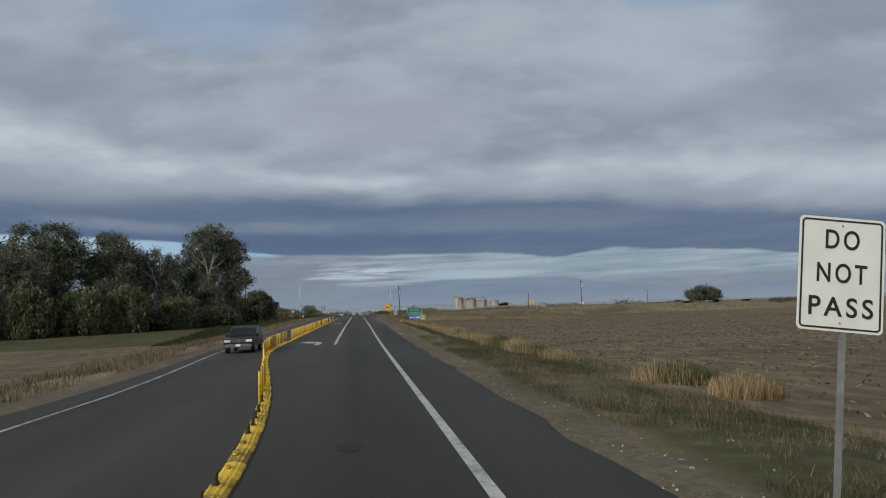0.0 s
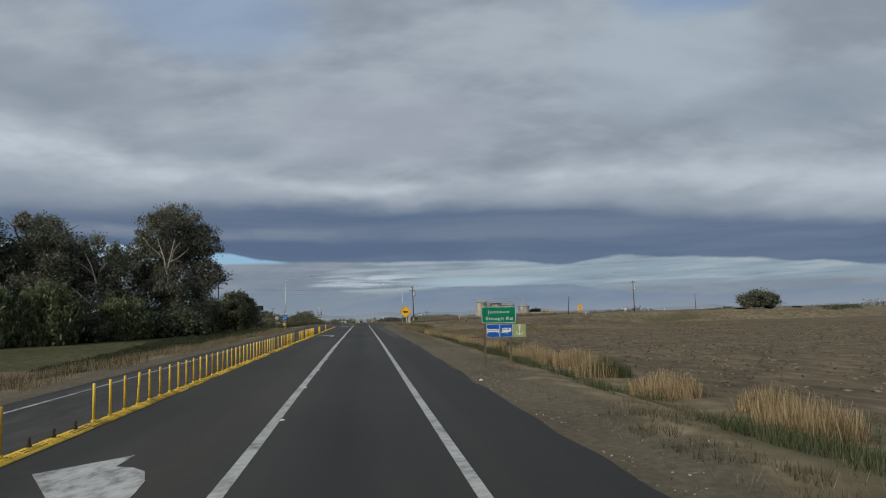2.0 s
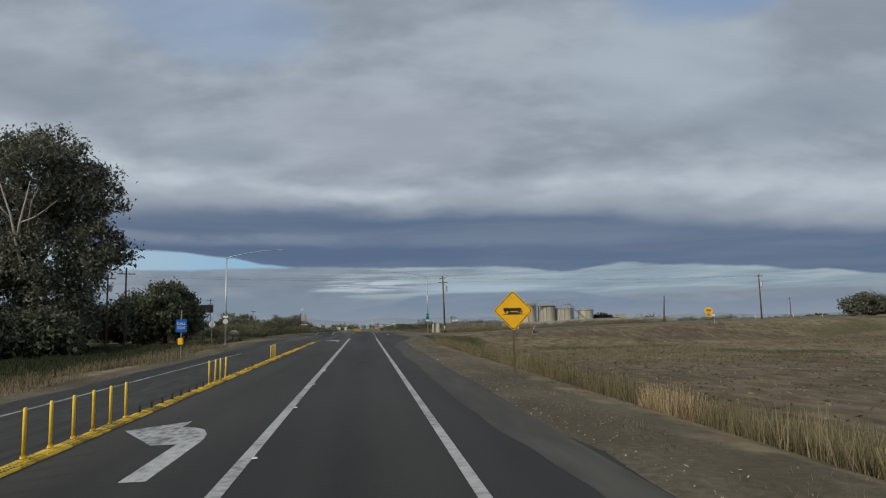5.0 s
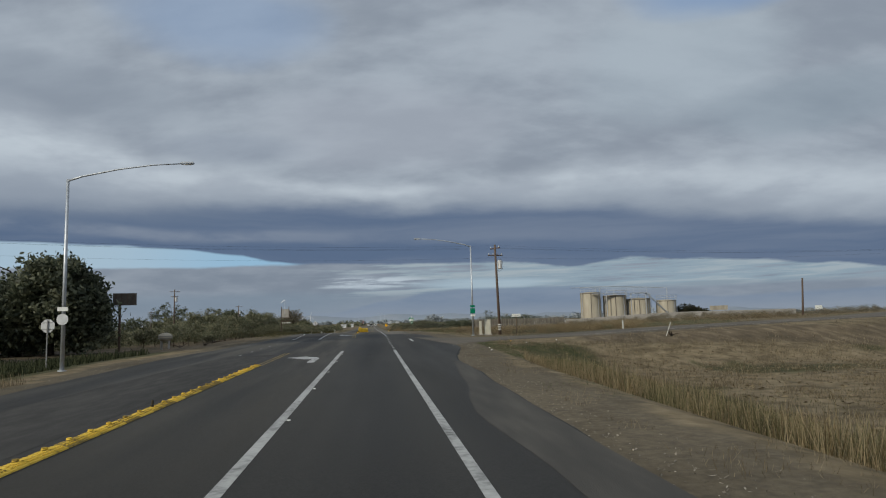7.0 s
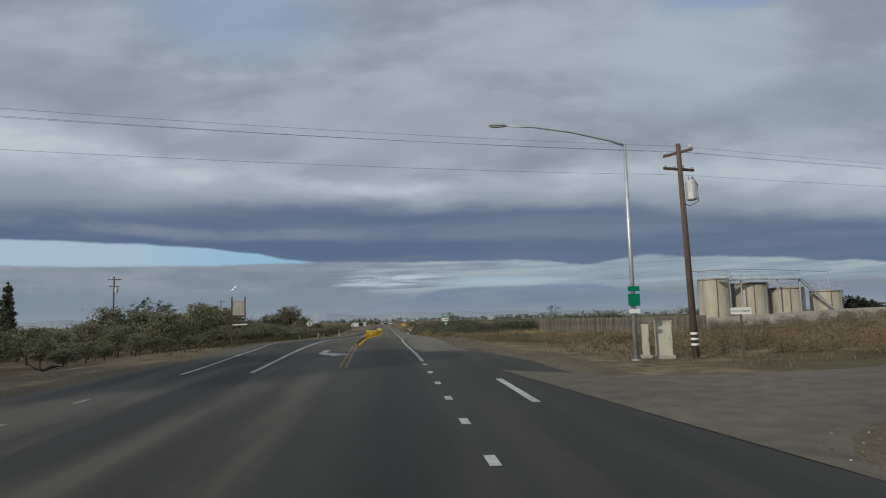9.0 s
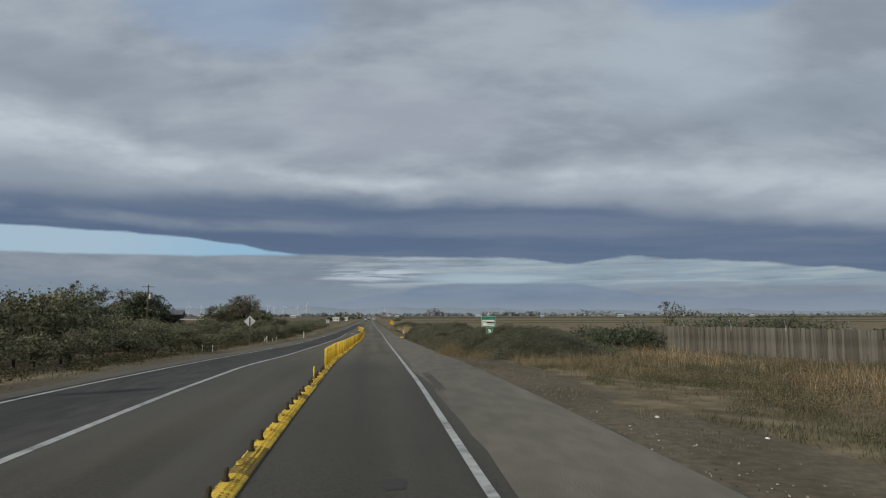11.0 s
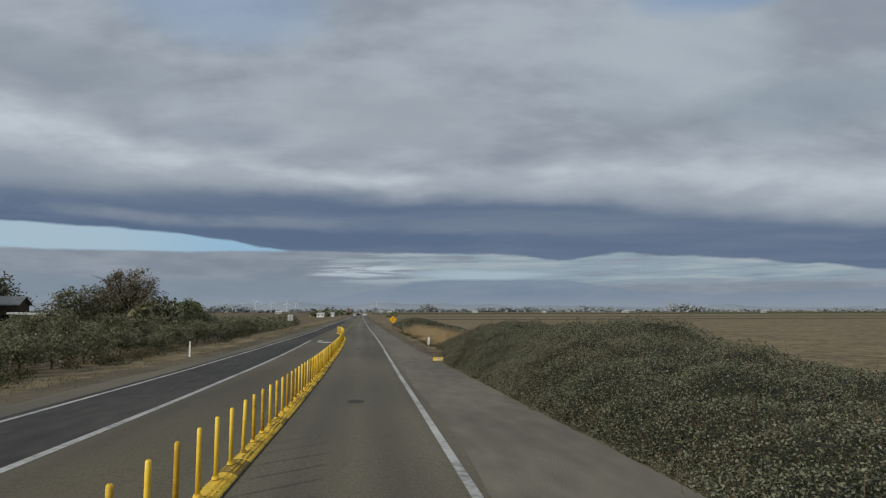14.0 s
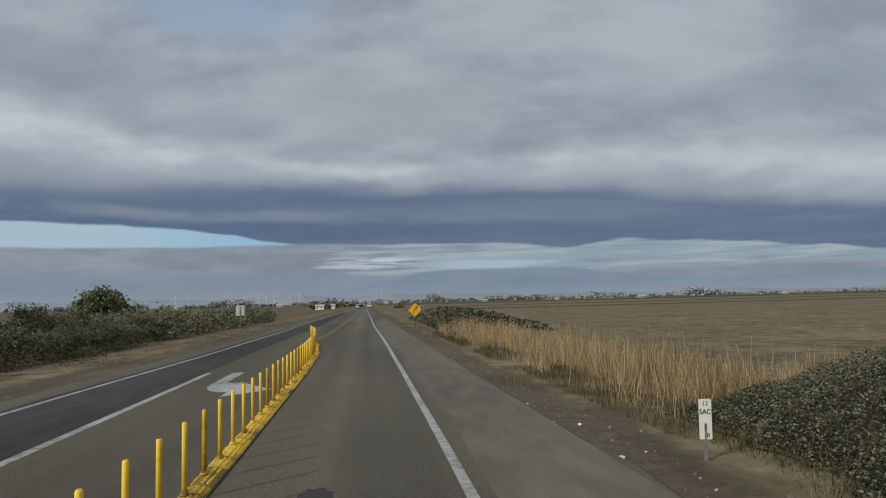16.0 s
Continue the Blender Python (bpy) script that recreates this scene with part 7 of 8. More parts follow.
# bramble thickets beside the shoulder
def bramble(name, label, x_in, x_out, y0, y1, hgt, n, seed, leaf=0.075, pinch=0.0, dips=()):
    rng = np.random.default_rng(seed)

    def front(v):
        return x_in + 1.15 * pinch * (1 - sstep(y0 + 3, y0 + 10, v)) + 1.2 * pinch * sstep(y1 - 22.0, y1 - 3.0, v) + 0.3 * noise.noise((v * 0.35, 1.0, seed)) + 0.25 * noise.noise((v * 1.2, 2.0, seed))

    def height(a, b, e):
        """Height of the thicket's skin over the ground."""
        h = hgt * (0.9 + 0.3 * noise.noise((a * 0.22, b * 0.22, seed)) + 0.2 * noise.noise((a * 0.8, b * 0.8, seed)) + 0.12 * noise.noise((a * 2.3, b * 2.3, seed)))
        if dips:
            h *= lerp_table(dips, b)
        h += 0.34 * noise.noise((a * 0.5, b * 0.5, seed + 9)) + 0.2 * noise.noise((a * 1.1, b * 1.1, seed + 4))
        u = max(a - e, 0.0)
        rise = 0.45 * (1 - math.exp(-u / 0.7)) + 0.55 * (1 - math.exp(-u / 3.2))
        ends = max(0.05, min(1.0, min(b - y0, 1.6 * (y1 - b)) / 3.5)) ** 0.5
        back = 1 - sstep(x_out - 6.5, x_out, a) * 0.8
        return (road_z(b) - 0.12 - ground_z(a, b)) * (1 - math.exp(-u)) + h * rise * ends * back

    # the skin on a fine grid, read back between its nodes
    gy2 = np.linspace(y0, y1, int((y1 - y0) / 0.16) + 2)
    gu = np.linspace(0, 1, 90)
    ge = np.array([front(v) for v in gy2])
    gz = np.array([[ground_z(e + q * (x_out - e), b) for q in gu] for e, b in zip(ge, gy2)])
    gh = np.array([[height(e + q * (x_out - e), b, e) for q in gu] for e, b in zip(ge, gy2)])
    y = rng.uniform(y0, y1, n)
    u = rng.uniform(0, 1, n) ** 1.55
    edge = np.interp(y, gy2, ge)
    x = edge + u * (x_out - edge)
    fy, fu = (y - y0) / (y1 - y0) * (len(gy2) - 1), u * (len(gu) - 1)
    iy, iu = np.minimum(fy.astype(int), len(gy2) - 2), np.minimum(fu.astype(int), len(gu) - 2)
    wy, wu = fy - iy, fu - iu

    def between(g2):
        return (g2[iy, iu] * (1 - wy) * (1 - wu) + g2[iy + 1, iu] * wy * (1 - wu) + g2[iy, iu + 1] * (1 - wy) * wu + g2[iy + 1, iu + 1] * wy * wu)
    z0, top = between(gz), between(gh)
    c = np.stack([x, y, z0 + np.maximum(0.04, top - np.abs(rng.normal(0, 0.15, n)))], 1)
    th = empty(name, None, label, "bush")
    kind3 = rng.random(n)
    # dead growth gathers in patches
    kind3 = np.where((rng.random(n) < 0.22) & (np.interp(y, gy2, [noise.noise((3.0, b * 0.22, seed + 30.0)) for b in gy2]) + 0.8 * (u - 0.35) * -1.0 > 0.28), 0.15, kind3)
    tagged(quads("leaves", leaf_quads(c[kind3 > 0.19], leaf, rng, 0.35, 0.62), M_LEAF_BRAMBLE, th), kind="stuff")
    # a few paler leaves on top, their colour standing in for glints of light
    tagged(quads("pale_leaves", leaf_quads(c[kind3 < 0.09] + [0, 0, 0.02], leaf * 0.6, rng, 0.35, 0.62), M_LEAF_BRAMBLE2, th), kind="stuff")
    tagged(quads("dead_leaves", leaf_quads(c[(kind3 >= 0.09) & (kind3 <= 0.19)], leaf * 0.7, rng, 0.35, 0.62), M_CANE, th), kind="stuff")
    # near-black sheet under the leaves, standing for the shade inside the thicket
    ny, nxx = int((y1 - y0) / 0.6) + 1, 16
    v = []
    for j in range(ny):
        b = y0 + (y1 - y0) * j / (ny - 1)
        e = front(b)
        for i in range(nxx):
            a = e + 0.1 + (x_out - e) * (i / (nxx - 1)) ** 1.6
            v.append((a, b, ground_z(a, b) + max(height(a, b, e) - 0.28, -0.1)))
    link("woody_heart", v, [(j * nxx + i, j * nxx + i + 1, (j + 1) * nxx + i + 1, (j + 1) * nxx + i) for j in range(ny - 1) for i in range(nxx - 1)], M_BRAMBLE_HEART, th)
    m2 = int(n * 0.012)
    k = rng.integers(0, n, m2)
    tagged(quads("cane", blades(c[k, :2], c[k, 2] - 0.25, rng.uniform(0.3, 0.75, m2), np.full(m2, 0.012), rng, 0.9), M_CANE, th), kind="stuff")
    return th


# near-black colour for the painted shade under the leaves, and for the heap
M_BRAMBLE_HEART = material("dark_shade_and_heap", [(0.006, 0.008, 0.004), (0.02, 0.022, 0.011), (0.045, 0.038, 0.022)], 7, 0.95, 0.8, 14, world_space=True)
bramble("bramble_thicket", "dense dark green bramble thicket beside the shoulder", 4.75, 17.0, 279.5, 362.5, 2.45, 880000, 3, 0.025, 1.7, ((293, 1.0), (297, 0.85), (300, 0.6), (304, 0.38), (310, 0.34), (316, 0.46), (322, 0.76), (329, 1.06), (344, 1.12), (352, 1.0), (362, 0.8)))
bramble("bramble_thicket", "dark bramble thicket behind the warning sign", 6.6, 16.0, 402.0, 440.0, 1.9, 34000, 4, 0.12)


M_DEAD = leaf_material("dead_bramble_leaf", [(0.08, 0.046, 0.026), (0.16, 0.095, 0.052), (0.26, 0.18, 0.11)], 0.8)
hedge("dead_bramble", "patch of dead orange-brown bramble in the thicket", [(6.5, 345.1, 0.45, 1.5), (6.9, 345.5, 0.45, 1.6), (7.2, 345.9, 0.4, 1.75)], M_DEAD, 519, 1300, 0.028, "bush")
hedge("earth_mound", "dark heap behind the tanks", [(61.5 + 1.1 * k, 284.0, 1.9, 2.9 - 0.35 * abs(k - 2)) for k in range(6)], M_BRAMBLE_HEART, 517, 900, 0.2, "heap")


# reeds and grasses
def grass(name, label, n, xy_of, h0, h1, w, m, seed, lean=0.3, keep=None):
    rng = np.random.default_rng(seed)
    xy = xy_of(rng, n)
    if keep is not None:
        mask = np.array([keep(a, b) for a, b in xy])
        xy = xy[mask]
    z = ground_many(xy[:, 0], xy[:, 1]) - 0.02
    h = rng.uniform(h0, h1, len(xy)) * np.array([0.85 + 0.75 * noise.noise((a * 0.55, b * 0.55, seed)) + 0.3 * noise.noise((a * 2, b * 2, seed)) for a, b in xy]).clip(0.3, 1.5)
    ob = quads(name, blades(xy, z, h, np.full(len(xy), w), rng, lean), m)
    return tagged(ob, label, "grass", kind="stuff")


def strip(d0, d1, y0, y1, side=1):
    def f(rng, n):
        y = rng.uniform(y0, y1, n)
        d = rng.uniform(d0, d1, n)
        if side > 0:
            return np.stack([np.interp(y, EY, E_RIGHT) + d, y], 1)
        return np.stack([np.interp(y, EY, E_LEFT) - d, y], 1)
    return f


def clumpy(thr, f=0.25, s=0.0):
    return lambda a, b: noise.noise((a * f, b * f * 0.7, s)) > thr


grass("dry_reeds", "tall dry reeds along the roadside ditch", 7000, strip(6.2, 9.2, 8, 114), 0.15, 0.6, 0.013, M_REED, 201, 0.7, clumpy(0.34, 0.17, 4.0))
grass("green_reeds", "green reeds along the roadside ditch", 14000, strip(5.2, 9.0, 2, 114), 0.15, 0.6, 0.014, M_WEED, 202, 0.6, clumpy(0.16, 0.16, 8.0))
grass("cattails", "dense yellow-green cattails along the roadside ditch", 58000, strip(4.2, 8.0, 114, 190), 0.4, 0.95, 0.013, M_REED_GREEN, 203, 0.35, clumpy(-0.3, 0.2, 2.0))
grass("cattails_dry", "dry cattails along the roadside ditch", 54000, strip(4.0, 9.0, 114, 194), 0.3, 0.9, 0.012, M_REED, 204, 0.5, clumpy(-0.25, 0.2, 2.0))
grass("verge_grass", "short mixed grass on the verge", 60000, strip(1.3, 6.2, 0, 60), 0.05, 0.22, 0.012, M_GRASS, 205, 0.8, lambda a, b: noise.noise((a * 0.35, b * 0.25, 1.0)) + 0.5 * noise.noise((a * 1.4, b * 1.1, 2.0)) > 0.02)
grass("slope_grass", "dark green grass on the slope below the shoulder", 46000, strip(3.3, 6.4, 54, 116), 0.1, 0.42, 0.014, M_WEED, 235, 0.7, lambda a, b: noise.noise((a * 0.3, b * 0.16, 21.0)) + 0.5 * noise.noise((a * 1.2, b * 0.9, 3.0)) > 0.05)
grass("corner_reeds", "straw reeds at the corner of the side road", 5000, lambda rng, n: np.stack([rng.uniform(9.8, 16, n), rng.uniform(183, 198, n)], 1), 0.15, 0.45, 0.016, M_REED, 225, 0.5, clumpy(-0.15, 0.3, 2.0))
grass("corner_weeds", "green weeds among the corner reeds", 9000, lambda rng, n: np.stack([rng.uniform(9.4, 15, n), rng.uniform(184, 199, n)], 1), 0.2, 0.6, 0.016, M_REED_GREEN, 226, 0.5, clumpy(0.0, 0.3, 5.0))
grass("corner_green", "low green grass on the slope by the side road", 26000, lambda rng, n: np.stack([rng.uniform(8.2, 15.5, n), rng.uniform(193, 207.5, n)], 1), 0.04, 0.16, 0.014, M_WEED, 227, 0.7, lambda a, b: side_near(a, b)[0] > 6.2 and noise.noise((a * 0.3, b * 0.3, 3.0)) > -0.2)
grass("ditch_grass", "dark green grass at the ditch edge", 22000, strip(4.2, 6.0, 84, 124), 0.12, 0.45, 0.016, M_GRASS, 221, 0.6, clumpy(-0.2, 0.3, 1.0))
grass("verge_tufts", "few green tufts on the bare shoulder", 12000, strip(1.3, 4.0, 56, 205), 0.04, 0.18, 0.013, M_WEED, 222, 0.8, clumpy(0.3, 0.45, 1.0))
grass("verge_straw", "bleached straw on the verge", 26000, strip(1.0, 4.5, 0, 205), 0.06, 0.2, 0.01, M_DRYGRASS, 206, 0.9, clumpy(0.06, 0.5, 3.0))
grass("verge_mixed", "olive and straw grass mixed on the verge", 34000, strip(2.2, 7.2, 0, 62), 0.06, 0.26, 0.01, M_DRYGRASS, 224, 0.8, lambda a, b: noise.noise((a * 0.4, b * 0.3, 6.0)) + 0.5 * noise.noise((a * 1.6, b * 1.2, 2.0)) > 0.05)
grass("left_verge_green", "olive weeds on the far verge", 26000, strip(2.6, 9.0, 4, 185, -1), 0.1, 0.4, 0.028, M_GRASS, 238, 0.7, clumpy(0.0, 0.22, 16.0))
grass("left_verge_grass", "dry brown grass on the far verge", 56000, strip(1.5, 7.5, 4, 185, -1), 0.2, 0.6, 0.02, M_DRYGRASS, 207, 0.6, clumpy(-0.15, 0.2, 6.0))
# blade colour is darkened to stand for the overcast shade on this lawn
grass("left_green_grass", "green grass below the grove, darkened in its colour for shade", 70000, strip(5.0, 26.0, 124, 210, -1), 0.2, 0.55, 0.08, M_LEAF_LAWN, 208, 0.6)
grass("field_edge_grass", "dry grass at the corner of the tilled field", 60000, lambda rng, n: np.stack([rng.uniform(9.5, 42, n), rng.uniform(162, 208, n)], 1), 0.1, 0.36, 0.016, M_DRYGRASS, 236, 0.7, lambda a, b: side_near(a, b)[0] > 5.0 and noise.noise((a * 0.2, b * 0.2, 3.0)) + 0.4 * noise.noise((a * 0.9, b * 0.9, 7.0)) > -0.1)
grass("field_edge_green", "green weeds at the corner of the tilled field", 16000, lambda rng, n: np.stack([rng.uniform(10, 42, n), rng.uniform(165, 208, n)], 1), 0.08, 0.3, 0.018, M_GRASS, 237, 0.7, lambda a, b: side_near(a, b)[0] > 5.5 and noise.noise((a * 0.14, b * 0.14, 30.0)) > 0.15)
grass("bank_grass", "dry brown grass on the bank", 50000, lambda rng, n: np.stack([rng.uniform(10, 90, n), rng.uniform(186, 300, n)], 1), 0.1, 0.32, 0.03, M_DRYGRASS, 209, 0.6, lambda a, b: side_near(a, b)[0] > 5.0 and noise.noise((a * 0.2, b * 0.2, 7.0)) > -0.1)
grass("yard_weeds", "brown weeds in front of the yard", 52000, lambda rng, n: np.stack([rng.uniform(9.5, 44, n), rng.uniform(224.5, 286, n)], 1), 0.05, 0.22, 0.014, M_DRYGRASS, 210, 0.9, lambda a, b: side_near(a, b)[0] > 5.5 and noise.noise((a * 0.18, b * 0.18, 3.0)) > -0.12)
grass("yard_green", "green weeds in front of the yard", 30000, lambda rng, n: np.stack([rng.uniform(7.5, 40, n), rng.uniform(224, 280, n)], 1), 0.05, 0.2, 0.016, M_OLIVE, 211, 0.9, lambda a, b: side_near(a, b)[0] > 5.5 and noise.noise((a * 0.16, b * 0.16, 12.0)) > 0.08)
grass("orange_grass", "reddish dry grass in front of the fence", 12000, lambda rng, n: np.stack([rng.uniform(14, 31, n), rng.uniform(256, 288, n)], 1), 0.25, 0.75, 0.014, M_REED_ORANGE, 212, 0.4, clumpy(0.05, 0.2, 5.0))
grass("roadside_reeds", "tall reddish dry reeds beyond the mile marker", 34000, strip(3.3, 9.5, 362.5, 398), 0.4, 1.3, 0.014, M_REED_ORANGE, 213, 0.5, clumpy(-0.12, 0.3, 9.0))
grass("roadside_straw", "pale dry reeds beyond the mile marker", 26000, strip(2.2, 10.5, 361, 400), 0.2, 1.0, 0.014, M_REED_ORANGE, 214, 0.55, clumpy(-0.05, 0.3, 4.0))
grass("thicket_straw", "pale straw standing in front of the thicket", 4000, lambda rng, n: np.stack([rng.uniform(7.6, 17, n), rng.uniform(274, 283.5, n)], 1), 0.2, 0.75, 0.014, M_REED, 219, 0.6, clumpy(-0.1, 0.3, 4.4))
grass("shoulder_straw", "golden straw at the edge of the dirt", 7000, lambda rng, n: np.stack([rng.uniform(7.8, 16, n), rng.uniform(256, 279, n)], 1), 0.12, 0.45, 0.014, M_REED, 223, 0.7, clumpy(-0.05, 0.25, 7.4))
grass("thicket_foot", "pale straw at the foot of the thicket", 2400, lambda rng, n: np.stack([rng.normal(5.6, 0.5, n), rng.normal(287.6, 1.3, n)], 1), 0.3, 0.95, 0.013, M_REED, 239, 0.6)
grass("thicket_corner", "pale straw at the corner of the thicket", 2200, lambda rng, n: np.stack([rng.normal(7.4, 0.7, n), rng.normal(282.8, 1.0, n)], 1), 0.2, 0.7, 0.013, M_REED, 240, 0.8)
grass("thicket_green", "low green grass along the shoulder", 46000, lambda rng, n: np.stack([rng.uniform(6.8, 14, n), rng.uniform(247, 281, n)], 1), 0.05, 0.22, 0.014, M_OLIVE, 220, 0.9, lambda a, b: noise.noise((a * 0.2, b * 0.16, 4.4)) + 0.5 * noise.noise((a * 0.8, b * 0.7, 9.0)) > 0.0 and a > 7.4 + 1.2 * noise.noise((b * 0.3, 4.0, 0)))
grass("roadside_green", "green weeds at the back of the reeds", 16000, strip(4.5, 11.5, 363, 402), 0.3, 1.0, 0.025, M_REED_GREEN, 215, 0.4, clumpy(0.1, 0.3, 2.0))
grass("shoulder_grass", "sparse grass along the shoulder", 26000, strip(0.5, 2.2, 252, 430), 0.04, 0.2, 0.012, M_DRYGRASS, 216, 0.9, clumpy(0.08, 0.5, 5.0))
grass("left_shoulder_grass", "dry grass along the far shoulder", 14000, strip(1.2, 3.6, 235, 440, -1), 0.05, 0.22, 0.016, M_OLIVE, 217, 0.7, clumpy(-0.05, 0.4, 5.0))



def reed_clump(x, y, r, h, seed, green=0.35):
    rng = np.random.default_rng(seed)
    th = empty("reed_clump", None, "clump of tall straw-coloured reeds with green stems behind", "reeds", "reed clumps in the ditch")
    for name, n, m, sh, hh in (("dry_reed_tuft", int(1500 * r * r * (0.3 if green > 1.2 else 1.0)), M_REED_ORANGE, -0.25, h), ("green_reed_tuft", int(900 * r * r * green), M_WEED if green > 1.2 else M_REED_GREEN, 0.45, h * 0.95)):
        a, q = rng.uniform(0, 6.283, n), np.sqrt(rng.uniform(0, 1, n))
        xy = np.stack([x + (sh + 1.15 * q * np.cos(a)) * r, y + (0.5 * sh + q * np.sin(a)) * r], 1)
        z = ground_many(xy[:, 0], xy[:, 1]) - 0.03
        top = hh * rng.uniform(0.45, 1.1, n) * (1.05 - 0.45 * q)
        tagged(quads(name, blades(xy, z, top, np.full(n, 0.015), rng, 0.4), m, th), kind="stuff")


for k, (x, y, r, h, gr) in enumerate([(11.4, 99.8, 1.0, 1.25, 0.1), (10.6, 93.0, 1.2, 1.2, 3.0), (11.0, 86.2, 1.3, 1.35, 0.1), (12.8, 83.4, 1.2, 1.2, 0.6), (9.9, 102.6, 1.1, 1.3, 0.1), (12.4, 106.4, 1.3, 1.0, 3.0), (9.9, 113.0, 1.2, 1.1, 0.4),
                                      (11.2, 68.5, 1.1, 1.05, 0.1), (12.3, 64.2, 0.8, 0.9, 1.0), (10.8, 60.2, 1.1, 1.05, 0.05), (11.9, 57.2, 0.8, 1.0, 3.0), (10.6, 51.3, 1.0, 0.95, 1.5), (12.0, 48.6, 1.2, 1.0, 0.5), (11.4, 76.5, 1.1, 1.05, 2.0),
                                      (10.4, 41.0, 1.2, 0.85, 1.6), (12.1, 24.8, 1.2, 1.0, 2.0), (12.6, 20.5, 1.0, 0.9, 0.2), (10.8, 34.5, 1.0, 0.8, 0.5), (9.6, 120.0, 1.1, 1.0, 0.6), (9.4, 129.0, 1.1, 1.05, 0.8)]):
    reed_clump(x, y, r, h, 500 + k, gr)


def brush(name, label, n, area, rng_seed, h0, h1, m, keep=None, per=460, leaf=0.045):
    rng = np.random.default_rng(rng_seed)
    spots3 = []
    while len(spots3) < n:
        x, y = rng.uniform(area[0], area[1]), rng.uniform(area[2], area[3])
        if side_near(x, y)[0] > 6.0 and (keep is None or keep(x, y)):
            spots3.append((x, y, rng.uniform(0.4, 1.1), rng.uniform(h0, h1)))
    return hedge(name, label, spots3, m, rng_seed, per, leaf, "brush")


brush("dry_brush", "brown dry brush on the bank by the yard", 240, (12, 60, 225, 258), 511, 0.3, 0.9, M_DRYGRASS, lambda x, y: y > 226 + 0.25 * x)
brush("wall_brush", "brown dry brush in front of the yard wall", 200, (30, 95, 258, 272), 514, 0.6, 1.3, M_LEAF_DRY)
brush("weed_mounds", "soft olive weed mounds in front of the fence", 130, (8.5, 30, 252, 284), 515, 0.08, 0.3, M_OLIVE, lambda x, y: x < 19.6 + (288 - y) * 0.44 - 1.0 and noise.noise((x * 0.15, y * 0.15, 8.0)) > 0.0, 800, 0.02)
brush("straw_mounds", "pale straw mounds in front of the fence", 110, (9, 30, 254, 287), 516, 0.12, 0.45, M_DRYGRASS, lambda x, y: x < 19.6 + (288 - y) * 0.44 - 1.0 and noise.noise((x * 0.15, y * 0.15, 8.0)) < 0.05, 700, 0.022)
brush("bank_brush", "tall dry brush on the bank beside the junction", 150, (15, 34, 225, 239), 518, 0.5, 1.25, M_REED, lambda x, y: noise.noise((x * 0.2, y * 0.2, 5.0)) > -0.1, 620, 0.03)
brush("green_brush", "low green weeds on the bank by the yard", 60, (14, 44, 225, 240), 512, 0.25, 0.6, M_LEAF_ORCH)
grass("fence_weeds", "dry golden weeds in front of the fence", 14000, lambda rng, n: np.stack([rng.uniform(13, 31, n), rng.uniform(252, 287, n)], 1), 0.15, 0.6, 0.014, M_DRYGRASS, 513, 0.6, lambda x, y: x < 19.6 + (288 - y) * 0.44 - 0.3 and noise.noise((x * 0.3, y * 0.3, 2.0)) > -0.05)

# stubble and clods across the tilled field, litter on the shoulders
rs = np.random.default_rng(300)
n = 26000
xy = np.stack([rs.uniform(13, 90, n) , rs.uniform(10, 205, n)], 1)
z = ground_many(xy[:, 0], xy[:, 1])
c = np.concatenate([xy, z[:, None] + 0.03], 1)
tagged(quads("field_stubble", leaf_quads(c, 0.13, rs, 0.6, 0.3), M_DRYGRASS), "scattered pale stubble on the tilled field", "stubble", kind="stuff")
n = 9000
y = rs.uniform(0, 440, n)
side = rs.random(n) < 0.75
d = np.abs(rs.normal(0.3, 0.8, n))
x = np.where(side, np.interp(y, EY, E_RIGHT) + d, np.interp(y, EY, E_LEFT) - d)
z = ground_many(x, y)
c = np.stack([x, y, z + 0.02], 1)
tagged(quads("roadside_gravel", leaf_quads(c, 0.022, rs, 0.5, 0.7), M_CHAFF), "pale gravel and chaff along the pavement edge", "gravel", kind="stuff")


n = 2600
y = rs.uniform(0, 206, n)
x = np.interp(y, EY, E_RIGHT) + np.abs(rs.normal(0.55, 0.5, n)) + 0.25
keep2 = np.array([noise.noise((a * 0.9, b * 0.35, 14.0)) > 0.05 for a, b in zip(x, y)])
c = np.stack([x, y, ground_many(x, y) + 0.02], 1)[keep2]
tagged(quads("straw_litter", leaf_quads(c, 0.05, rs, 0.9, 0.1), M_CHAFF), "pale broken stalks along the pavement edge", "straw", kind="stuff")


def litter(x, y, s, k):
    bm = bmesh.new()
    rnd = random.Random(k)
    bmesh.ops.create_icosphere(bm, subdivisions=1, radius=s)
    for v in bm.verts:
        v.co *= rnd.uniform(0.6, 1.2)
        v.co.z *= 0.55
    ob = part("litter", bm, M_LITTER if k != 5 else M_SIGN_YELLOW, None)
    ob.matrix_world = pose(x, y, max(ground_z(x, y), road_z(y) - 0.1) + s * 0.3, 0, 0, rnd.uniform(0, 360))
    tagged(ob, "crumpled pale scrap lying by the road", "litter", "roadside litter")


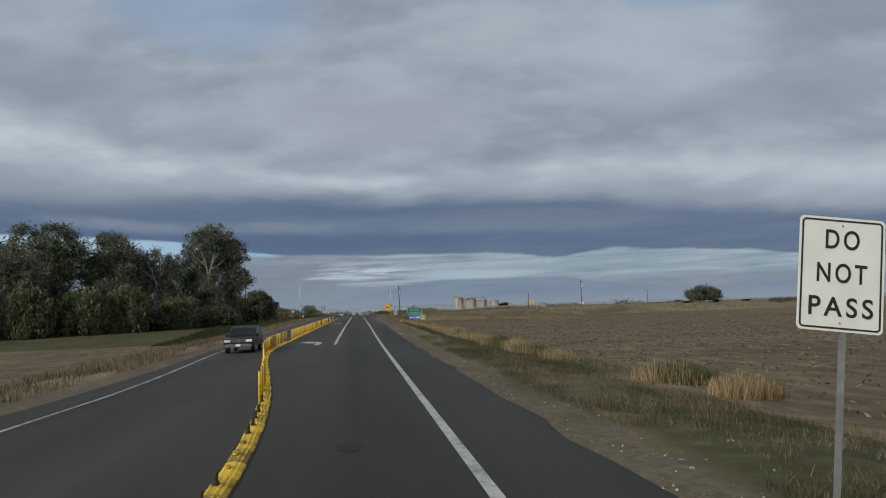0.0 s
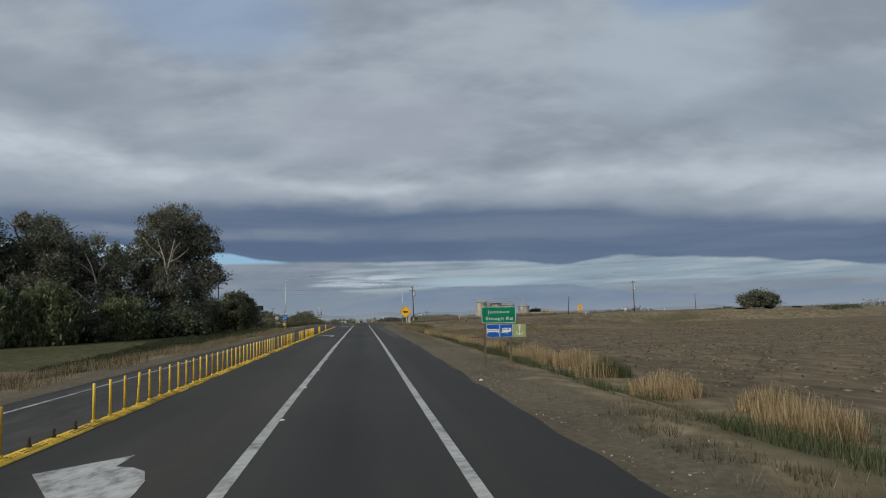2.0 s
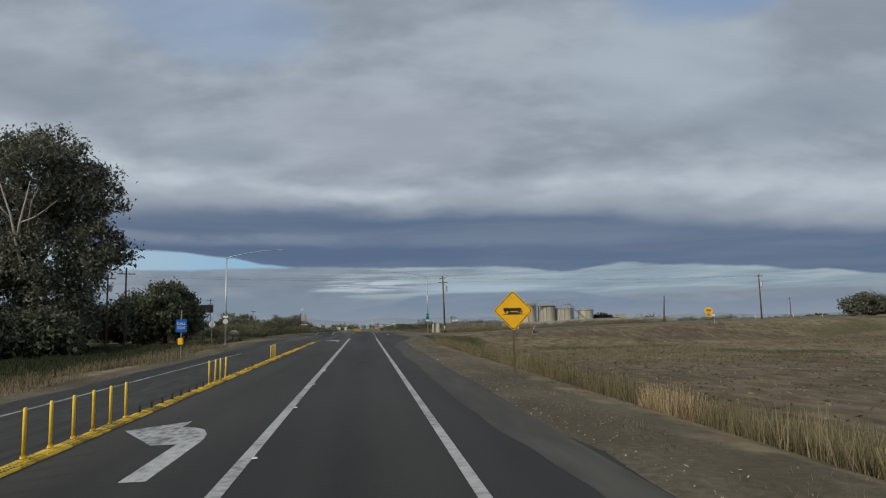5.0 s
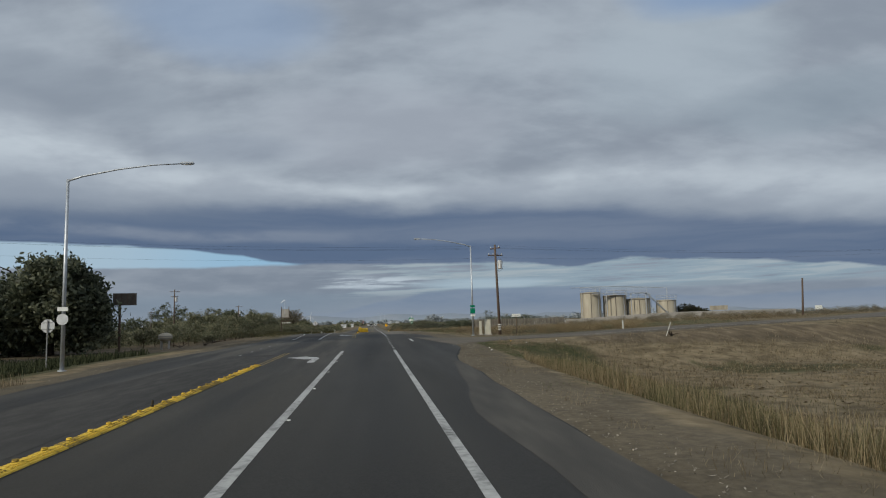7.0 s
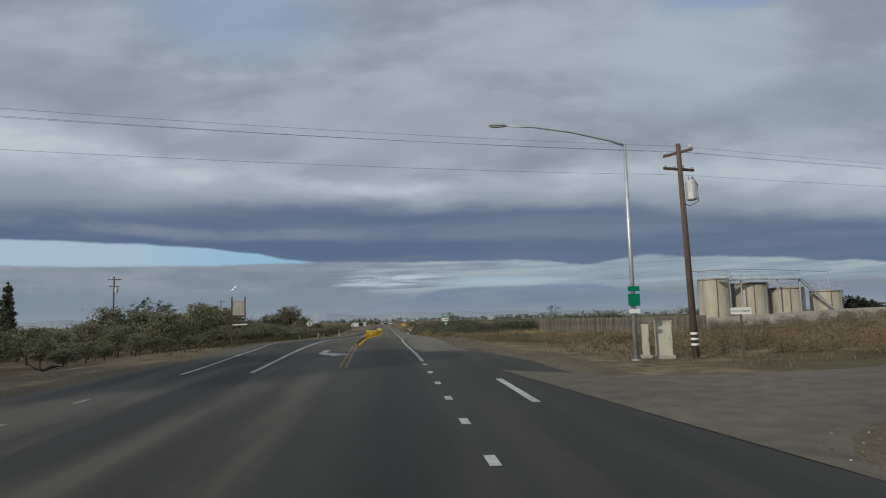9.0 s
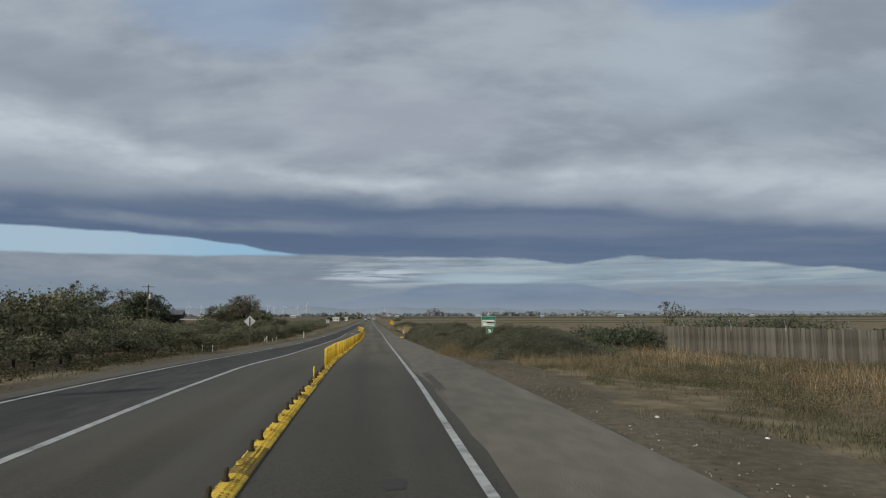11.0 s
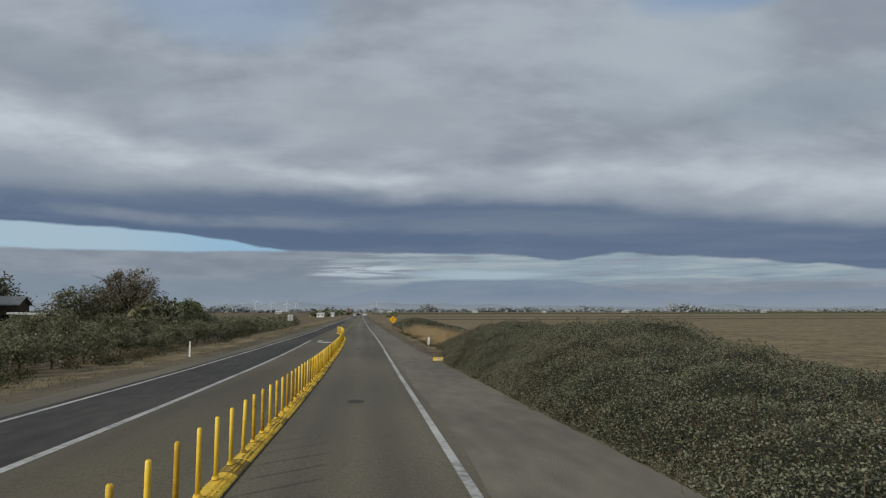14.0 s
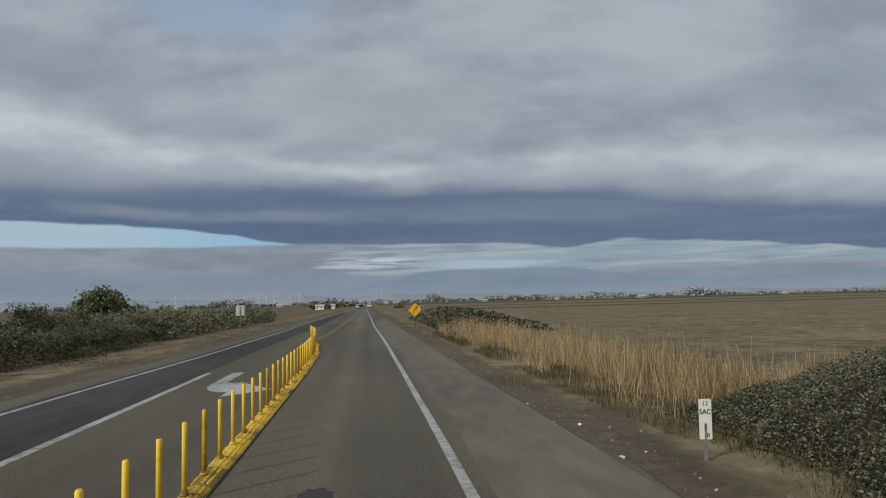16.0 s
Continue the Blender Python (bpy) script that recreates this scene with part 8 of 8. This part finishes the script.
for k, (x, y) in enumerate([(5.0, 358.9), (4.75, 361.3), (4.5, 358.6), (4.4, 364.0), (9.0, 207.4), (11.5, 209.0), (14.0, 208.6), (6.2, 205.0), (12.4, 207.2), (13.2, 205.4), (10.3, 203.2), (8.2, 200.4), (7.4, 202.8), (14.8, 206.3), (7.9, 198.0), (5.2, 254.9), (7.2, 253.2), (6.3, 256.0), (4.4, 38.0), (4.8, 30.5), (4.2, 68.3), (4.3, 103.5), (4.4, 150.2), (15.5, 209.5), (0.3, 45.0), (-0.9, 9.6), (4.9, 294.0), (4.6, 299.0)]):
    litter(x, y, 0.03 + 0.02 * (k % 3), k)


# ---- board fence by the junction ----
fence = empty("board_fence", None, "weathered grey board fence with barbed wire arms", "fence")
fm = bpy.data.meshes.new("board")
bm = bmesh.new()
box(bm, (0, 0, 0.95), (0.146, 0.025, 1.9), 0.005)
bm.to_mesh(fm)
bm.free()
fm.materials.append(M_FENCE)
fx0, fy0, fx1, fy1 = 19.6, 288.0, 31.5, 261.0
flen = math.hypot(fx1 - fx0, fy1 - fy0)
fa = math.degrees(math.atan2(fy1 - fy0, fx1 - fx0))
rf2 = random.Random(2)
for k in range(int(flen / 0.153)):
    u = k * 0.153 / flen
    x, y = fx0 + (fx1 - fx0) * u, fy0 + (fy1 - fy0) * u
    ob = new("board", fm)
    ob.parent = fence
    ob.matrix_basis = pose(x, y, ground_z(x, y) - 0.1 + rf2.uniform(-0.03, 0.03), rf2.uniform(-1.5, 1.5), rf2.uniform(-0.8, 0.8), fa)
for k in range(9):
    u = k / 8
    x, y = fx0 + (fx1 - fx0) * u, fy0 + (fy1 - fy0) * u
    bm = bmesh.new()
    tube(bm, [(x, y + 0.08, ground_z(x, y)), (x, y + 0.08, ground_z(x, y) + 1.9), (x - 0.22, y - 0.1, ground_z(x, y) + 2.2)], 0.035, 6)
    part("fence_post", bm, M_GALV, fence)
bm = bmesh.new()
for k in range(7):
    u = 0.72 + 0.02 * k
    x, y = fx0 + (fx1 - fx0) * u, fy0 + (fy1 - fy0) * u
    z = ground_z(x, y) + 1.05
    tube(bm, [(x, y - 0.06, z + 0.35 - 0.1 * (k % 2)), (x + 0.1, y - 0.1, z + 0.1), (x + 0.28 * (k % 3), y - 0.1, z - 0.25 + 0.1 * (k % 3))], 0.03, 5)
part("spray_marks", bm, M_FARWHITE, fence, "white sprayed strokes")

# ---- distance ----
grass("marker_green", "low green grass below the reeds", 20000, strip(1.6, 4.5, 356, 400), 0.06, 0.28, 0.014, M_GRASS, 218, 0.6, clumpy(-0.2, 0.3, 5.0))


def far_line(name, label, x0, x1, y0, y1, n, h, m, seed, category="trees"):
    rng = np.random.default_rng(seed)
    per = 60
    c = []
    for k in range(n):
        u = rng.random()
        x, y = x0 + (x1 - x0) * u, y0 + (y1 - y0) * u + rng.normal(0, 15)
        hh = h * (0.3 + 1.5 * max(0.0, noise.noise((u * 14, seed, 0)))) * rng.uniform(0.7, 1.1)
        d = rng.normal(size=(per, 3))
        c.append(np.array([x, y, hh * 0.45 - 0.4]) + d * np.array([hh * 0.5, hh * 0.5, hh * 0.27]))
    c = np.concatenate(c)
    c = c[c[:, 2] > -1.0]
    return tagged(quads(name, leaf_quads(c, h * 0.16, rng, 0, 0.8), m), label, category, kind="stuff")


far_line("far_woods", "line of far trees on the horizon, haze put into their colour", 500, 2300, 1700, 1500, 260, 17, M_HAZE_TREE, 401)
far_line("far_woods", "line of far trees on the horizon, haze put into their colour", -60, 620, 1950, 1850, 150, 20, M_HAZE_TREE, 402)
far_line("far_woods", "line of far trees on the horizon, haze put into their colour", -1500, -60, 1700, 2000, 200, 19, M_HAZE_TREE, 403)
far_line("far_scrub", "dark scrub far beside the road", -28, -10, 720, 900, 26, 7, M_LEAF_ORCH, 404)
far_line("far_scrub", "dark scrub far beside the road", 14, 30, 640, 900, 20, 4, M_LEAF_ORCH, 405)
hv, hf = [], []
for k in range(61):
    x = -2600 + 100 * k
    h = 40 + 55 * abs(noise.noise((x * 0.0011, 2.0, 0))) + 25 * noise.noise((x * 0.004, 5.0, 0))
    hv += [(x, 4300, -2), (x, 4300 + 60, max(12.0, h) * (0.55 if x > 900 else 1.0)), (x, 4500, -2)]
for k in range(60):
    for i in range(2):
        hf.append((3 * k + i, 3 * k + i + 1, 3 * k + i + 4, 3 * k + i + 3))
tagged(link("far_hills", hv, hf, M_HAZE_HILL, None, True), "far hills with blue-grey haze put into their colour", "hills", kind="structure")


def turbine(x, y, h, turn):
    th = empty("wind_turbine", pose(x, y, -0.5), "far white wind turbine with three blades", "wind turbine", "far wind turbines")
    bm = bmesh.new()
    tube(bm, [(0, 0, 0), (0, 0, h)], [h * 0.026, h * 0.016], 8)
    part("tower", bm, M_FARWHITE, th)
    bm = bmesh.new()
    box(bm, (0, 0, h), (h * 0.04, h * 0.1, h * 0.045), h * 0.008)
    part("nacelle", bm, M_FARWHITE, th)
    for k in range(3):
        a = radians(turn + 120 * k)
        bm = bmesh.new()
        tube(bm, [(0, -h * 0.06, h), (h * 0.2 * math.sin(a), -h * 0.06, h + h * 0.2 * math.cos(a)), (h * 0.48 * math.sin(a), -h * 0.06, h + h * 0.48 * math.cos(a))], [h * 0.014, h * 0.016, h * 0.004], 6)
        part("blade", bm, M_FARWHITE, th)


for k, (a, d, h) in enumerate([(15.3, 2300, 62), (14.3, 2500, 62), (11.3, 2600, 62), (9.9, 2900, 60), (8.9, 2300, 62), (8.3, 2900, 60), (7.6, 2400, 62), (6.3, 2700, 64), (5.6, 2600, 66), (17.5, 2700, 60)]):
    turbine(-d * math.tan(radians(a)), 340 + d, h * 0.56, 17 * k)


def mast():
    x, y = -22.0, 1700.0
    th = empty("radio_mast", pose(x, y, -0.5), "far red and white banded mast", "mast")
    for k in range(6):
        bm = bmesh.new()
        tube(bm, [(0, 0, 1.9 * k), (0, 0, 1.9 * k + 1.9)], 0.8 - 0.06 * k, 8)
        part("section", bm, M_REDPAINT if k % 2 else M_FARWHITE, th)


mast()
FARHOUSE = [(-23.5, 700, 4.2, 3, 1.9), (-16.5, 700, 2.0, 2, 2.0), (40, 1250, 6, 5, 2.6), (180, 1350, 8, 6, 2.6), (265, 1250, 5, 5, 2.4), (430, 1350, 10, 6, 2.8), (640, 1300, 7, 6, 2.6), (30, 1350, 6, 6, 3), (-120, 1300, 9, 6, 2.5), (-260, 1300, 8, 6, 2.5)]
for k, (x, y, w, d, h) in enumerate(FARHOUSE):
    shed(x, y, w, d, h, 0, "small far pale building", M_FARWHITE if y < 900 else M_FARWALL, M_ROOF, "far_building")
for k, (x, y) in enumerate([(-1.0, 600), (-2.6, 640), (2.2, 690), (-3.0, 720), (-1.5, 780)]):
    car(x, y, 0, "pale far vehicle on the road", M_FARWHITE if k % 3 else M_CARPAINT)
for x, y in ((9.0, 900.0), (13.5, 900.0)):
    street_lamp(x, y, 0.0, 12.0, -3.0, "far street lamp beside the road", [])
